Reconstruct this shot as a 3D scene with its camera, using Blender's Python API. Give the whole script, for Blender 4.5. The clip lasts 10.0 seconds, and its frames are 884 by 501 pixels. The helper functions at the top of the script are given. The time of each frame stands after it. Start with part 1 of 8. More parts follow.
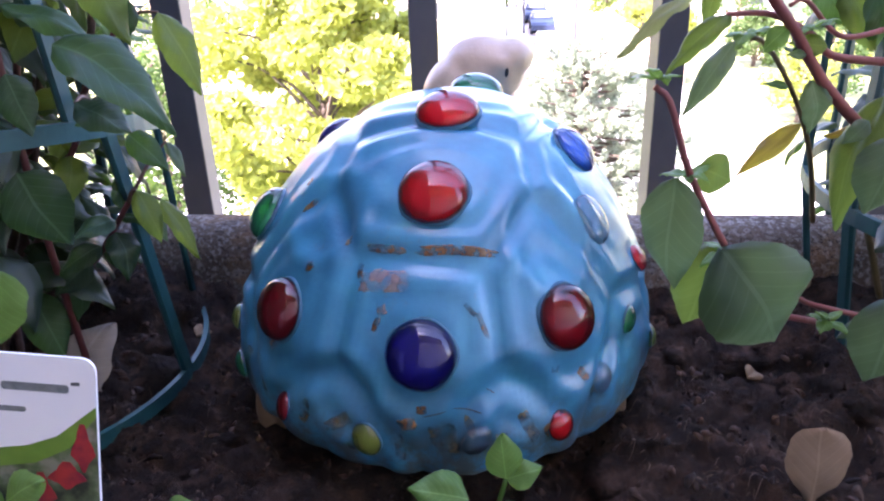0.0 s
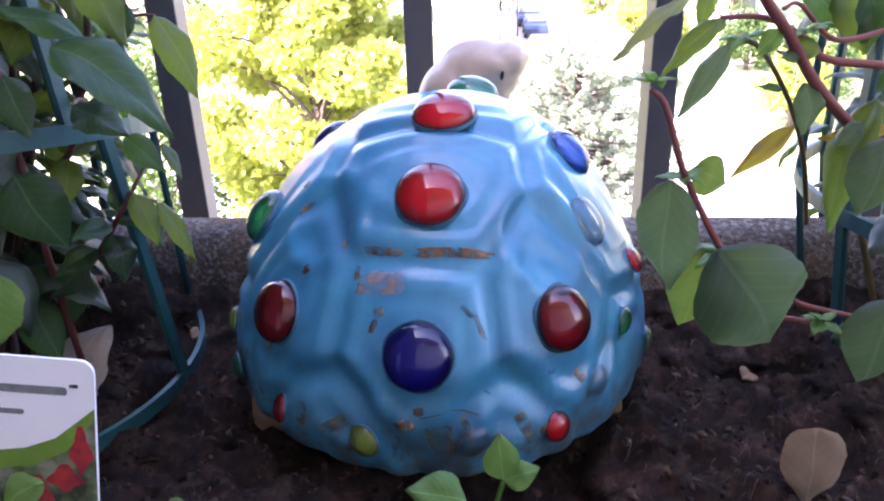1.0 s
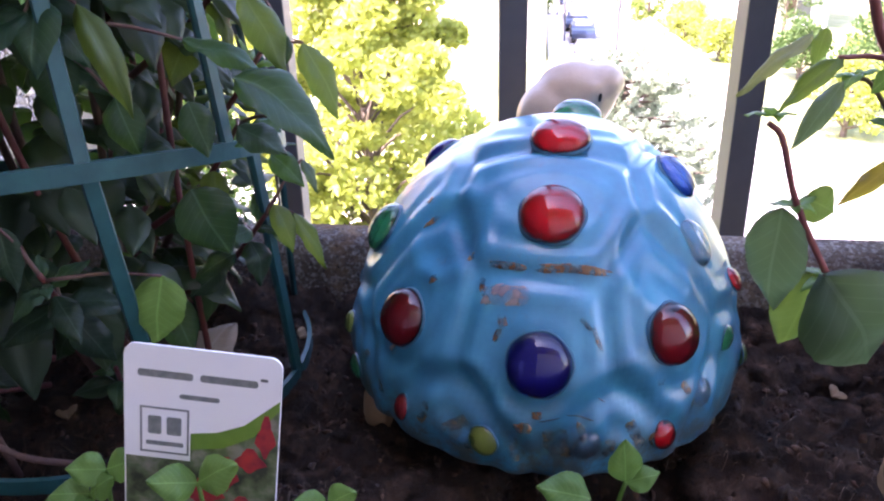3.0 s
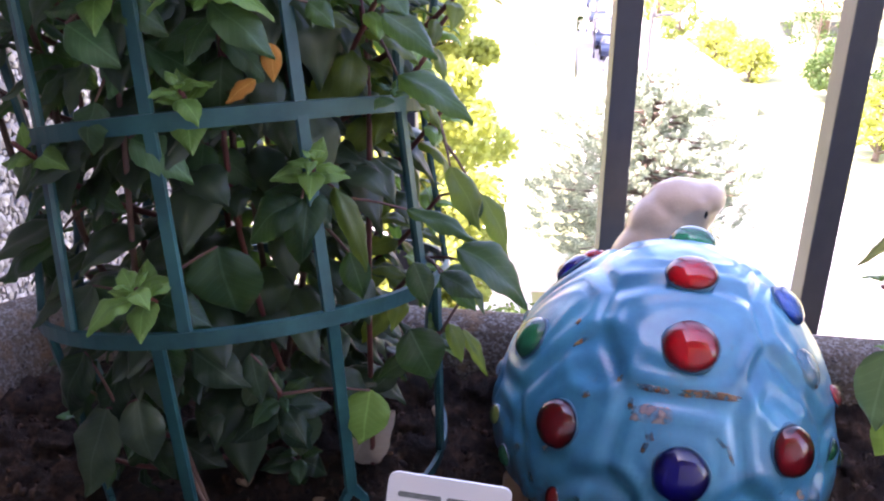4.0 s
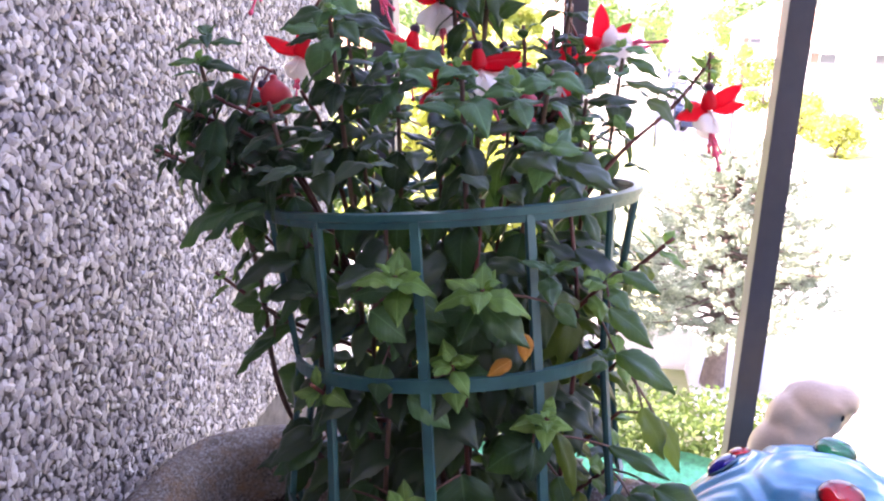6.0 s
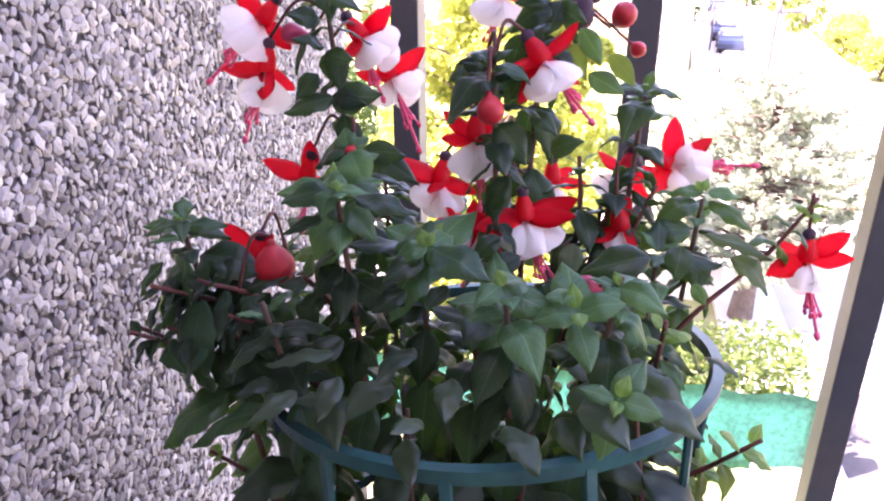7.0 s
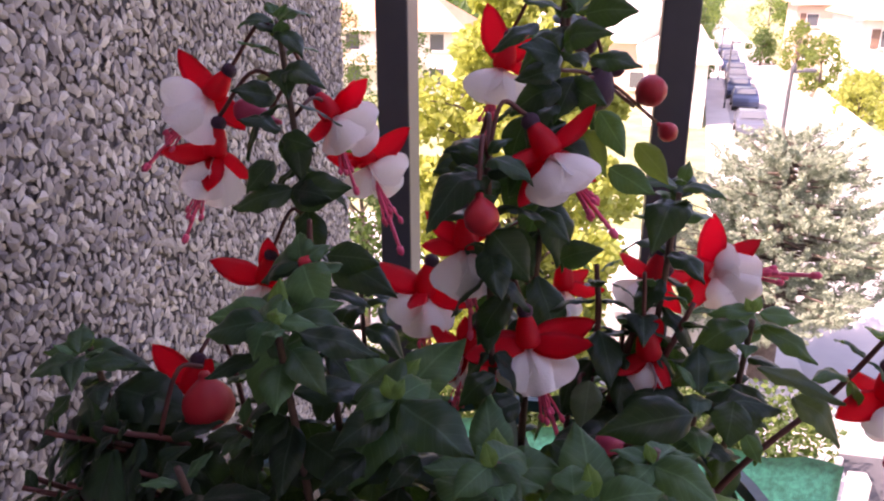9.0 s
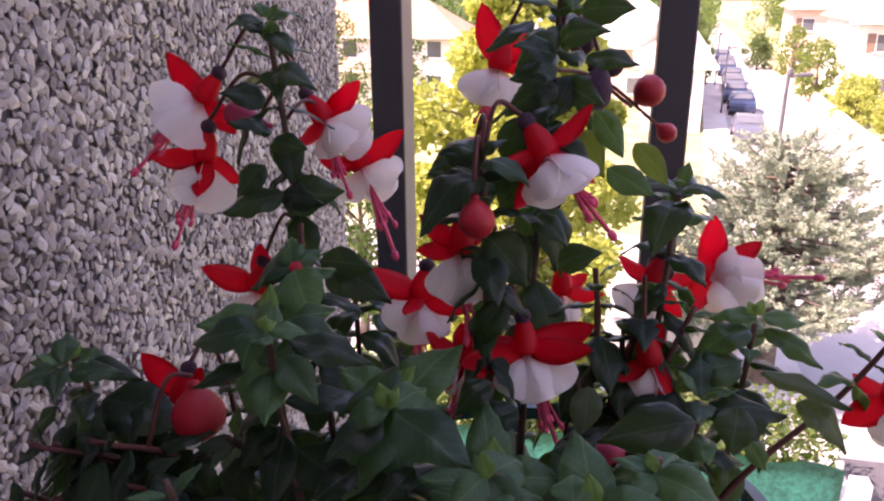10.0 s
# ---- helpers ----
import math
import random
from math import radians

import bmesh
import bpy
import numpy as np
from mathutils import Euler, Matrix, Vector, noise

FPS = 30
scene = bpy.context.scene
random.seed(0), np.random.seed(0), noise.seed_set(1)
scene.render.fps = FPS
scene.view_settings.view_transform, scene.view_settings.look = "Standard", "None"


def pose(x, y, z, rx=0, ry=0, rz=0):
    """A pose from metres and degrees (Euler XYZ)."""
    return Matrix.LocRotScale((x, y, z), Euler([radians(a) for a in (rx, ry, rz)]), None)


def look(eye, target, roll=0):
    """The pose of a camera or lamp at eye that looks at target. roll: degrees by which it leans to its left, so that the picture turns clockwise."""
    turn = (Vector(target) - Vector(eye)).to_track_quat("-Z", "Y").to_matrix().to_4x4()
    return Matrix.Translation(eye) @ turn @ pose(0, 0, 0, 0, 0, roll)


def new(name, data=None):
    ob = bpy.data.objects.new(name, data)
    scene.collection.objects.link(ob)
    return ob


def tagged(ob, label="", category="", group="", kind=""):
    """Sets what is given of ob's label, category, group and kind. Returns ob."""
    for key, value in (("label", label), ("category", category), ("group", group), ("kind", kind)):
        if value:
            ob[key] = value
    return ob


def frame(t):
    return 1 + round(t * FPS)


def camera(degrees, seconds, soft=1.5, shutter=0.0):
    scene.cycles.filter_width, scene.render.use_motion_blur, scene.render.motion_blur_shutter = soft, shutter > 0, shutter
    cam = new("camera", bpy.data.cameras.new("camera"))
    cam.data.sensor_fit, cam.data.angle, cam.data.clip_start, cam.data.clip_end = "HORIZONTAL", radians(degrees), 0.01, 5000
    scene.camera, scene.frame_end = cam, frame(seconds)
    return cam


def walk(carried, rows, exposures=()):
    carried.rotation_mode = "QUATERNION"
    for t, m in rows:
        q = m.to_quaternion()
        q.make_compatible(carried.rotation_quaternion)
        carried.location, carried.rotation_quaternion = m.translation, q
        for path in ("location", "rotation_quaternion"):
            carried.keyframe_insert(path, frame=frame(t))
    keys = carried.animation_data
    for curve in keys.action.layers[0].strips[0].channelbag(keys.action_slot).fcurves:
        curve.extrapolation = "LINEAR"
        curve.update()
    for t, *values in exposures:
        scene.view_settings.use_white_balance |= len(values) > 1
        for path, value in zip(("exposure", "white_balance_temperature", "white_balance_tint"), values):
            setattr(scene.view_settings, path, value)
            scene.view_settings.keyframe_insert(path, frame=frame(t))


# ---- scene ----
cam = camera(60.9, 10.0, soft=2.2)
PATH = [
    (0, (0.003, -0.017, 0.221), (0.017, 1.81, -0.592), -2.1),
    (0.5, (0.003, -0.023, 0.222), (0.024, 1.808, -0.582), -2.1),
    (1, (0.002, -0.018, 0.221), (0.032, 1.813, -0.585), -2.0),
    (1.5, (0.001, -0.019, 0.222), (0.028, 1.813, -0.58), -1.8),
    (2, (0.001, -0.024, 0.222), (0.028, 1.812, -0.57), -2.2),
    (2.2, (0.001, -0.026, 0.223), (0.023, 1.806, -0.577), -2.5),
    (3.3, (-0.055, -0.039, 0.247), (-0.17, 1.793, -0.546), -1.4),
    (3.5, (-0.072, -0.041, 0.259), (-0.202, 1.793, -0.529), -1.6),
    (4, (-0.094, -0.077, 0.31), (-0.228, 1.766, -0.455), -0.6),
    (4.5, (-0.116, -0.112, 0.351), (-0.341, 1.742, -0.365), -0.5),
    (5, (-0.14, -0.121, 0.375), (-0.415, 1.742, -0.3), -0.7),
    (5.5, (-0.155, -0.142, 0.395), (-0.484, 1.723, -0.249), -0.5),
    (6, (-0.161, -0.13, 0.425), (-0.485, 1.746, -0.189), 0.3),
    (6.2, (-0.165, -0.108, 0.45), (-0.494, 1.765, -0.171), 0.9),
    (7.3, (-0.19, 0.012, 0.53), (-0.581, 1.787, -0.305), -0.5),
    (7.5, (-0.186, 0.022, 0.529), (-0.573, 1.824, -0.248), 0.1),
    (8, (-0.184, 0.044, 0.532), (-0.592, 1.892, -0.114), -0.3),
    (8.5, (-0.185, 0.063, 0.526), (-0.617, 1.909, -0.11), -0.9),
    (9, (-0.191, 0.069, 0.522), (-0.621, 1.904, -0.149), 0.0),
    (9.5, (-0.189, 0.073, 0.52), (-0.608, 1.918, -0.128), -0.4),
    (10, (-0.191, 0.075, 0.519), (-0.619, 1.916, -0.135), -0.4),
]
walk(cam, [(t, look(eye, target, roll)) for t, eye, target, roll in PATH],
     exposures=[(0.0, 3.4, 6350, 42), (2.2, 3.4, 6350, 42), (3.5, 3.25, 6550, 42), (4.0, 3.3, 6700, 44), (4.5, 3.4, 7150, 50), (5.0, 3.45, 6950, 49), (6.2, 3.45, 6750, 47), (7.3, 3.35, 7050, 52), (8.0, 2.33, 7300, 54), (8.5, 2.03, 7350, 54), (10.0, 1.95, 7350, 54)])


# ---- world and sun ----
world = bpy.data.worlds.new("sky")
scene.world = world
world.use_nodes = True
wn = world.node_tree
sky = wn.nodes.new("ShaderNodeTexSky")
sky.sky_type, sky.sun_disc = "NISHITA", False
sky.sun_elevation, sky.sun_rotation = radians(50), radians(238)
sky.air_density, sky.dust_density, sky.ozone_density = 1.2, 2.5, 1.0
wn.links.new(sky.outputs[0], wn.nodes["Background"].inputs[0])
wn.nodes["Background"].inputs[1].default_value = 0.15
sun = new("sun", bpy.data.lights.new("sun", "SUN"))
sun.data.energy, sun.data.angle, sun.data.color = 4.0, radians(0.5), (1.0, 0.95, 0.86)
sun.matrix_world = look((0, 0, 0), (math.sin(radians(58)) * 0.64, math.cos(radians(58)) * 0.64, -0.77))


# ---- materials ----
class Mat:
    """A node material with a Principled shader and short ways to add noise."""

    def __init__(self, name, colour, rough=0.6, metal=0.0, coat=0.0, spec=0.5):
        self.m = bpy.data.materials.new(name)
        self.m.use_nodes = True
        self.n, self.l = self.m.node_tree.nodes, self.m.node_tree.links
        self.p = self.n["Principled BSDF"]
        self.p.inputs["Base Color"].default_value = (*colour, 1)
        self.p.inputs["Roughness"].default_value = rough
        self.p.inputs["Metallic"].default_value = metal
        self.p.inputs["Coat Weight"].default_value = coat
        self.p.inputs["Coat Roughness"].default_value = 0.06
        self.p.inputs["Specular IOR Level"].default_value = spec
        self.co = self.n.new("ShaderNodeTexCoord").outputs["Object"]
        self.height = None

    def noise(self, scale, detail=4, rough=0.6, dist=0.0):
        t = self.n.new("ShaderNodeTexNoise")
        t.inputs["Scale"].default_value, t.inputs["Detail"].default_value = scale, detail
        t.inputs["Roughness"].default_value, t.inputs["Distortion"].default_value = rough, dist
        self.l.new(self.co, t.inputs["Vector"])
        return t.outputs[0]

    def voronoi(self, scale, out="Distance"):
        t = self.n.new("ShaderNodeTexVoronoi")
        t.inputs["Scale"].default_value = scale
        self.l.new(self.co, t.inputs["Vector"])
        return t.outputs[out]

    def ramp(self, fac, stops):
        r = self.n.new("ShaderNodeValToRGB")
        while len(r.color_ramp.elements) < len(stops):
            r.color_ramp.elements.new(0.5)
        for e, (pos, c) in zip(r.color_ramp.elements, stops):
            e.position, e.color = pos, (*c, 1) if len(c) == 3 else c
        self.l.new(fac, r.inputs[0])
        return r.outputs[0]

    def random(self, island=False):
        if island:
            return self.n.new("ShaderNodeNewGeometry").outputs["Random Per Island"]
        return self.n.new("ShaderNodeObjectInfo").outputs["Random"]

    def mix(self, fac, a, b, mode="MIX"):
        x = self.n.new("ShaderNodeMix")
        x.data_type, x.blend_type = "RGBA", mode
        for sock, v in ((x.inputs[0], fac), (x.inputs[6], a), (x.inputs[7], b)):
            if isinstance(v, (int, float)):
                sock.default_value = v
            elif isinstance(v, tuple):
                sock.default_value = (*v, 1)
            else:
                self.l.new(v, sock)
        return x.outputs[2]

    def math(self, op, a, b=0.0):
        x = self.n.new("ShaderNodeMath")
        x.operation = op
        for sock, v in zip(x.inputs, (a, b)):
            if isinstance(v, (int, float)):
                sock.default_value = v
            else:
                self.l.new(v, sock)
        return x.outputs[0]

    def colour(self, out):
        self.l.new(out, self.p.inputs["Base Color"])
        return self

    def rough(self, out):
        self.l.new(out, self.p.inputs["Roughness"])
        return self

    def bump(self, out, strength=0.3, distance=0.002):
        b = self.n.new("ShaderNodeBump")
        b.inputs["Strength"].default_value, b.inputs["Distance"].default_value = strength, distance
        self.l.new(out, b.inputs["Height"])
        if self.height:
            self.l.new(self.height, b.inputs["Normal"])
        self.height = b.outputs[0]
        self.l.new(self.height, self.p.inputs["Normal"])
        return self

    def translucent(self, colour, share):
        t = self.n.new("ShaderNodeBsdfTranslucent")
        if isinstance(colour, tuple):
            t.inputs[0].default_value = (*colour, 1)
        else:
            self.l.new(colour, t.inputs[0])
        x = self.n.new("ShaderNodeMixShader")
        x.inputs[0].default_value = share
        out = self.n["Material Output"]
        self.l.new(self.p.outputs[0], x.inputs[1])
        self.l.new(t.outputs[0], x.inputs[2])
        self.l.new(x.outputs[0], out.inputs[0])
        return self


def mottled(name, a, b, scale, rough=0.7, bump=0.3, fine=None, dist=0.002, coat=0.0):
    m = Mat(name, a, rough, coat=coat)
    n = m.noise(scale)
    m.colour(m.ramp(n, [(0.3, a), (0.7, b)]))
    m.bump(m.noise(fine or scale * 6, 3), bump, dist)
    return m.m


def leaf_material(name, dark, light, trans, share=0.35, rough=0.38, veins=0.35):
    m = Mat(name, dark, rough, spec=0.27)
    base = m.mix(m.random(), dark, light)
    base = m.mix(m.math("MULTIPLY", m.noise(9), 0.5), base, tuple(c * 0.6 for c in dark))
    sep = m.n.new("ShaderNodeSeparateXYZ")
    m.l.new(m.co, sep.inputs[0])
    ax = m.math("ABSOLUTE", sep.outputs[0])
    side = m.math("SUBTRACT", m.math("MULTIPLY", sep.outputs[1], 9.0), m.math("MULTIPLY", ax, 8.0))
    wave = m.math("ABSOLUTE", m.math("SUBTRACT", m.math("FRACT", side), 0.5))
    vein = m.math("LESS_THAN", wave, 0.05)
    rib = m.math("LESS_THAN", ax, 0.012)
    both = m.math("MULTIPLY", m.math("MAXIMUM", m.math("MULTIPLY", vein, 0.5), rib), veins)
    m.colour(m.mix(both, base, tuple(min(1, c * 2.2 + 0.03) for c in light)))
    m.bump(m.math("ADD", wave, m.math("MULTIPLY", m.noise(14), 0.6)), 0.12, 0.001)
    return m.translucent(trans, share).m


SOIL = Mat("soil", (0.03, 0.02, 0.014), 0.95)
SOIL.colour(SOIL.ramp(SOIL.noise(70, 6, 0.7), [(0.32, (0.008, 0.005, 0.0035)), (0.52, (0.045, 0.023, 0.014)), (0.74, (0.19, 0.11, 0.07))]))
SOIL = SOIL.bump(SOIL.noise(320, 6, 0.85), 1.0, 0.006).bump(SOIL.noise(1100, 4, 0.8), 1.0, 0.0025).m
CLOD = Mat("peat", (0.03, 0.02, 0.014), 0.95)
CLOD.colour(CLOD.mix(CLOD.random(True), (0.01, 0.006, 0.004), (0.085, 0.044, 0.027)))
CLOD = CLOD.bump(CLOD.noise(500, 4), 0.7, 0.002).m
FIBRE = Mat("root_fibre", (0.16, 0.11, 0.08), 0.7)
FIBRE = FIBRE.colour(FIBRE.mix(FIBRE.random(True), (0.07, 0.04, 0.028), (0.3, 0.22, 0.16))).m
CONCRETE = Mat("aggregate_concrete", (0.3, 0.27, 0.25), 0.9)
c_ = CONCRETE.ramp(CONCRETE.noise(14, 5, 0.7), [(0.3, (0.085, 0.055, 0.038)), (0.5, (0.19, 0.145, 0.108)), (0.75, (0.33, 0.275, 0.215))])
c_ = CONCRETE.mix(CONCRETE.ramp(CONCRETE.noise(330, 2), [(0.48, (0, 0, 0)), (0.62, (1, 1, 1))]), c_, (0.34, 0.31, 0.28))
c_ = CONCRETE.mix(CONCRETE.ramp(CONCRETE.noise(22, 3), [(0.54, (0, 0, 0)), (0.7, (1, 1, 1))]), c_, (0.3, 0.17, 0.08))
c_ = CONCRETE.mix(CONCRETE.ramp(CONCRETE.noise(480, 3, 0.7), [(0.56, (0, 0, 0)), (0.64, (0.85, 0.85, 0.85))]), c_, (0.045, 0.034, 0.03))
CONCRETE.colour(c_)
CONCRETE = CONCRETE.bump(CONCRETE.noise(420, 4, 0.75), 1.0, 0.005).bump(CONCRETE.noise(110, 3), 0.6, 0.004).m
MORTAR = mottled("dark_mortar", (0.05, 0.043, 0.043), (0.11, 0.097, 0.095), 60, 0.95, 0.6)
STONE = Mat("pebble", (0.4, 0.38, 0.4), 0.75)
STONE.colour(STONE.mix(STONE.math("MULTIPLY", STONE.noise(220, 3), 0.5), STONE.ramp(STONE.random(True), [(0.0, (0.15, 0.128, 0.13)), (0.3, (0.27, 0.238, 0.238)), (0.72, (0.43, 0.39, 0.375)), (1.0, (0.64, 0.595, 0.565))]), (0.3, 0.28, 0.28)))
STONE = STONE.bump(STONE.noise(500, 3), 0.3, 0.001).m
STONE_P = Mat("pebble_single", (0.4, 0.38, 0.4), 0.75)
STONE_P.colour(STONE_P.mix(STONE_P.math("MULTIPLY", STONE_P.noise(2, 3), 0.5), STONE_P.ramp(STONE_P.random(), [(0.0, (0.15, 0.128, 0.13)), (0.3, (0.27, 0.238, 0.238)), (0.72, (0.43, 0.39, 0.375)), (1.0, (0.64, 0.595, 0.565))]), (0.3, 0.28, 0.28)))
STONE_P = STONE_P.m
RAIL = Mat("dark_painted_steel", (0.07, 0.075, 0.09), 0.42, 0.0)
RAIL.colour(RAIL.mix(RAIL.noise(60), (0.055, 0.058, 0.075), (0.09, 0.092, 0.105)))
RAIL = RAIL.bump(RAIL.noise(300), 0.12, 0.001).m
PLASTER = mottled("painted_plaster", (0.46, 0.43, 0.4), (0.56, 0.53, 0.5), 3, 0.85, 0.2, 90)
TILE = mottled("floor_tile", (0.3, 0.2, 0.15), (0.4, 0.28, 0.2), 8, 0.6, 0.1)
GLAZE = Mat("blue_glaze", (0.07, 0.3, 0.5), 0.34, coat=0.5)
GLAZE.p.inputs["Coat Roughness"].default_value = 0.16
g_ = GLAZE.ramp(GLAZE.noise(26, 5, 0.6), [(0.26, (0.02, 0.134, 0.242)), (0.5, (0.03, 0.232, 0.382)), (0.74, (0.055, 0.345, 0.495))])
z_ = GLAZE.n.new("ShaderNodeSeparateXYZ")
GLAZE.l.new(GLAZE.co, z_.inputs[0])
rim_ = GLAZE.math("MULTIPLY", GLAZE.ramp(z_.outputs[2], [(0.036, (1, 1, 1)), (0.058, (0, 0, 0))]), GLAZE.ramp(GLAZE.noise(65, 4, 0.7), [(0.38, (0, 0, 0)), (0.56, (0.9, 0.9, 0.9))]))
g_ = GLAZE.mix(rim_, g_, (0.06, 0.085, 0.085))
GLAZE.colour(GLAZE.mix(GLAZE.ramp(GLAZE.noise(60, 5, 0.75), [(0.62, (0, 0, 0)), (0.74, (0.5, 0.5, 0.5))]), g_, (0.13, 0.16, 0.17)))
GLAZE = GLAZE.bump(GLAZE.noise(60, 3), 0.12, 0.002).bump(GLAZE.noise(450, 2), 0.08, 0.0006).m
CHIP = Mat("bare_gold_clay", (0.3, 0.17, 0.07), 0.35, coat=0.5)
CHIP.colour(CHIP.ramp(CHIP.noise(160, 4), [(0.35, (0.07, 0.035, 0.018)), (0.55, (0.2, 0.105, 0.04)), (0.7, (0.33, 0.2, 0.085))]))
CHIP = CHIP.bump(CHIP.noise(300, 3), 0.5, 0.001).m
CHIP2 = Mat("bare_pale_clay", (0.36, 0.26, 0.24), 0.5)
CHIP2.colour(CHIP2.ramp(CHIP2.noise(140, 4), [(0.4, (0.26, 0.2, 0.2)), (0.6, (0.42, 0.34, 0.3))]))
CHIP2 = CHIP2.m


def worn(material, scale, low, high, most):
    """Lets the glaze show through in flecks."""
    n, l = material.node_tree.nodes, material.node_tree.links
    t, r, c = n.new("ShaderNodeTexNoise"), n.new("ShaderNodeMapRange"), n.new("ShaderNodeTexCoord")
    t.inputs["Scale"].default_value, t.inputs["Detail"].default_value = scale, 5
    l.new(c.outputs["Object"], t.inputs["Vector"])
    r.inputs[1].default_value, r.inputs[2].default_value, r.inputs[4].default_value = low, high, most
    l.new(t.outputs[0], r.inputs[0])
    l.new(r.outputs[0], n["Principled BSDF"].inputs["Alpha"])
    return material


worn(CHIP, 240, 0.3, 0.56, 0.85)
worn(CHIP2, 200, 0.35, 0.6, 0.75)
CHIP3 = worn(mottled("thin_olive_glaze", (0.07, 0.10, 0.10), (0.2, 0.16, 0.08), 170, 0.3, 0.2, 400), 190, 0.35, 0.62, 0.75)
CREAM = mottled("cream_ceramic", (0.5, 0.36, 0.25), (0.62, 0.47, 0.34), 30, 0.4, 0.15, 200, coat=0.2)
FOOT = mottled("tan_ceramic", (0.26, 0.15, 0.08), (0.42, 0.28, 0.17), 40, 0.5, 0.2, 200)
CRACK = Mat("dark_crack", (0.03, 0.045, 0.06), 0.6).m
EDGE_SHADE = mottled("gem_edge_shade", (0.02, 0.09, 0.15), (0.05, 0.18, 0.27), 200, 0.5, 0.2)
BACKING = mottled("gem_backing", (0.38, 0.38, 0.37), (0.66, 0.65, 0.62), 150, 0.5, 0.2)
BLACK = Mat("black_paint", (0.01, 0.01, 0.012), 0.3).m


def gem_material(name, colour, deep, clear=0.6):
    """Glass over an added pale disc: part of the light goes straight through, part is bent, and the surface is glossy.
    """
    m = Mat(name, colour, 0.015)
    tint = m.ramp(m.noise(70, 2), [(0.35, deep), (0.65, colour)])
    m.colour(tint)
    m.p.inputs["Transmission Weight"].default_value = 0.95
    m.p.inputs["IOR"].default_value = 1.5
    straight = m.n.new("ShaderNodeBsdfTransparent")
    m.l.new(tint, straight.inputs[0])
    gloss = m.n.new("ShaderNodeBsdfGlossy")
    gloss.inputs["Roughness"].default_value = 0.015
    body = m.n.new("ShaderNodeMixShader")
    body.inputs[0].default_value = clear
    m.l.new(m.p.outputs[0], body.inputs[1])
    m.l.new(straight.outputs[0], body.inputs[2])
    edge = m.n.new("ShaderNodeFresnel")
    edge.inputs[0].default_value = 1.55
    skin = m.n.new("ShaderNodeMixShader")
    m.l.new(edge.outputs[0], skin.inputs[0])
    m.l.new(body.outputs[0], skin.inputs[1])
    m.l.new(gloss.outputs[0], skin.inputs[2])
    m.l.new(skin.outputs[0], m.n["Material Output"].inputs[0])
    return m.m


RED = gem_material("red_glass", (1.0, 0.07, 0.1), (0.95, 0.035, 0.05), 0.6)
MAROON = gem_material("maroon_glass", (0.6, 0.05, 0.075), (0.45, 0.03, 0.05), 0.6)
COBALT = gem_material("cobalt_glass", (0.07, 0.06, 0.55), (0.04, 0.03, 0.36), 0.6)
AZURE = gem_material("azure_glass", (0.2, 0.5, 0.97), (0.1, 0.28, 0.9), 0.6)
EMERALD = gem_material("emerald_glass", (0.06, 0.62, 0.36), (0.03, 0.45, 0.27), 0.6)
GREEN = gem_material("green_glass", (0.08, 0.9, 0.45), (0.04, 0.7, 0.32), 0.6)
LIME = gem_material("lime_glass", (0.85, 0.97, 0.34), (0.65, 0.85, 0.2), 0.6)
CLEAR = gem_material("clear_glass", (0.92, 0.95, 0.97), (0.85, 0.9, 0.93), 0.6)
CAGE = Mat("green_plastic", (0.012, 0.065, 0.078), 0.42)
CAGE.colour(CAGE.ramp(CAGE.noise(35, 4), [(0.35, (0.008, 0.06, 0.065)), (0.7, (0.02, 0.115, 0.115))]))
CAGE = CAGE.bump(CAGE.noise(240), 0.12, 0.001).m
TAG = mottled("white_plastic", (0.83, 0.83, 0.83), (0.88, 0.87, 0.86), 20, 0.4, 0.03)
INK = mottled("grey_ink", (0.14, 0.16, 0.15), (0.24, 0.25, 0.24), 400, 0.6, 0.02)
TAG_GREEN = mottled("printed_green", (0.1, 0.2, 0.02), (0.16, 0.28, 0.04), 60, 0.45, 0.02)
TAG_PHOTO = Mat("printed_foliage", (0.1, 0.12, 0.06), 0.4)
TAG_PHOTO.colour(TAG_PHOTO.ramp(TAG_PHOTO.noise(110, 3), [(0.35, (0.03, 0.035, 0.02)), (0.5, (0.1, 0.14, 0.06)), (0.65, (0.25, 0.24, 0.18))]))
TAG_PHOTO = TAG_PHOTO.m
TAG_RED = mottled("printed_red", (0.2, 0.015, 0.03), (0.5, 0.04, 0.03), 150, 0.45, 0.02)
LEAF = leaf_material("leaf_green", (0.018, 0.05, 0.031), (0.045, 0.103, 0.057), (0.14, 0.3, 0.04), 0.28, 0.33)
LEAF_MID = leaf_material("leaf_mid_green", (0.026, 0.07, 0.036), (0.055, 0.12, 0.055), (0.17, 0.36, 0.05), 0.26, 0.34)
LEAF_YOUNG = leaf_material("leaf_young_green", (0.085, 0.19, 0.045), (0.16, 0.3, 0.075), (0.25, 0.44, 0.07), 0.3)
LEAF_PALE = leaf_material("leaf_pale_green", (0.04, 0.11, 0.05), (0.07, 0.175, 0.07), (0.17, 0.34, 0.07), 0.24, 0.36)
# darkest leaf green; also stands in for shade low in the cage
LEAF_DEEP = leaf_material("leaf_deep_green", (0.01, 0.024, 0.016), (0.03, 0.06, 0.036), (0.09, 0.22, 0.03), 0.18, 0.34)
LEAF_GREY = leaf_material("leaf_grey_green", (0.035, 0.065, 0.044), (0.075, 0.115, 0.078), (0.22, 0.34, 0.12), 0.3, 0.3, 0.25)
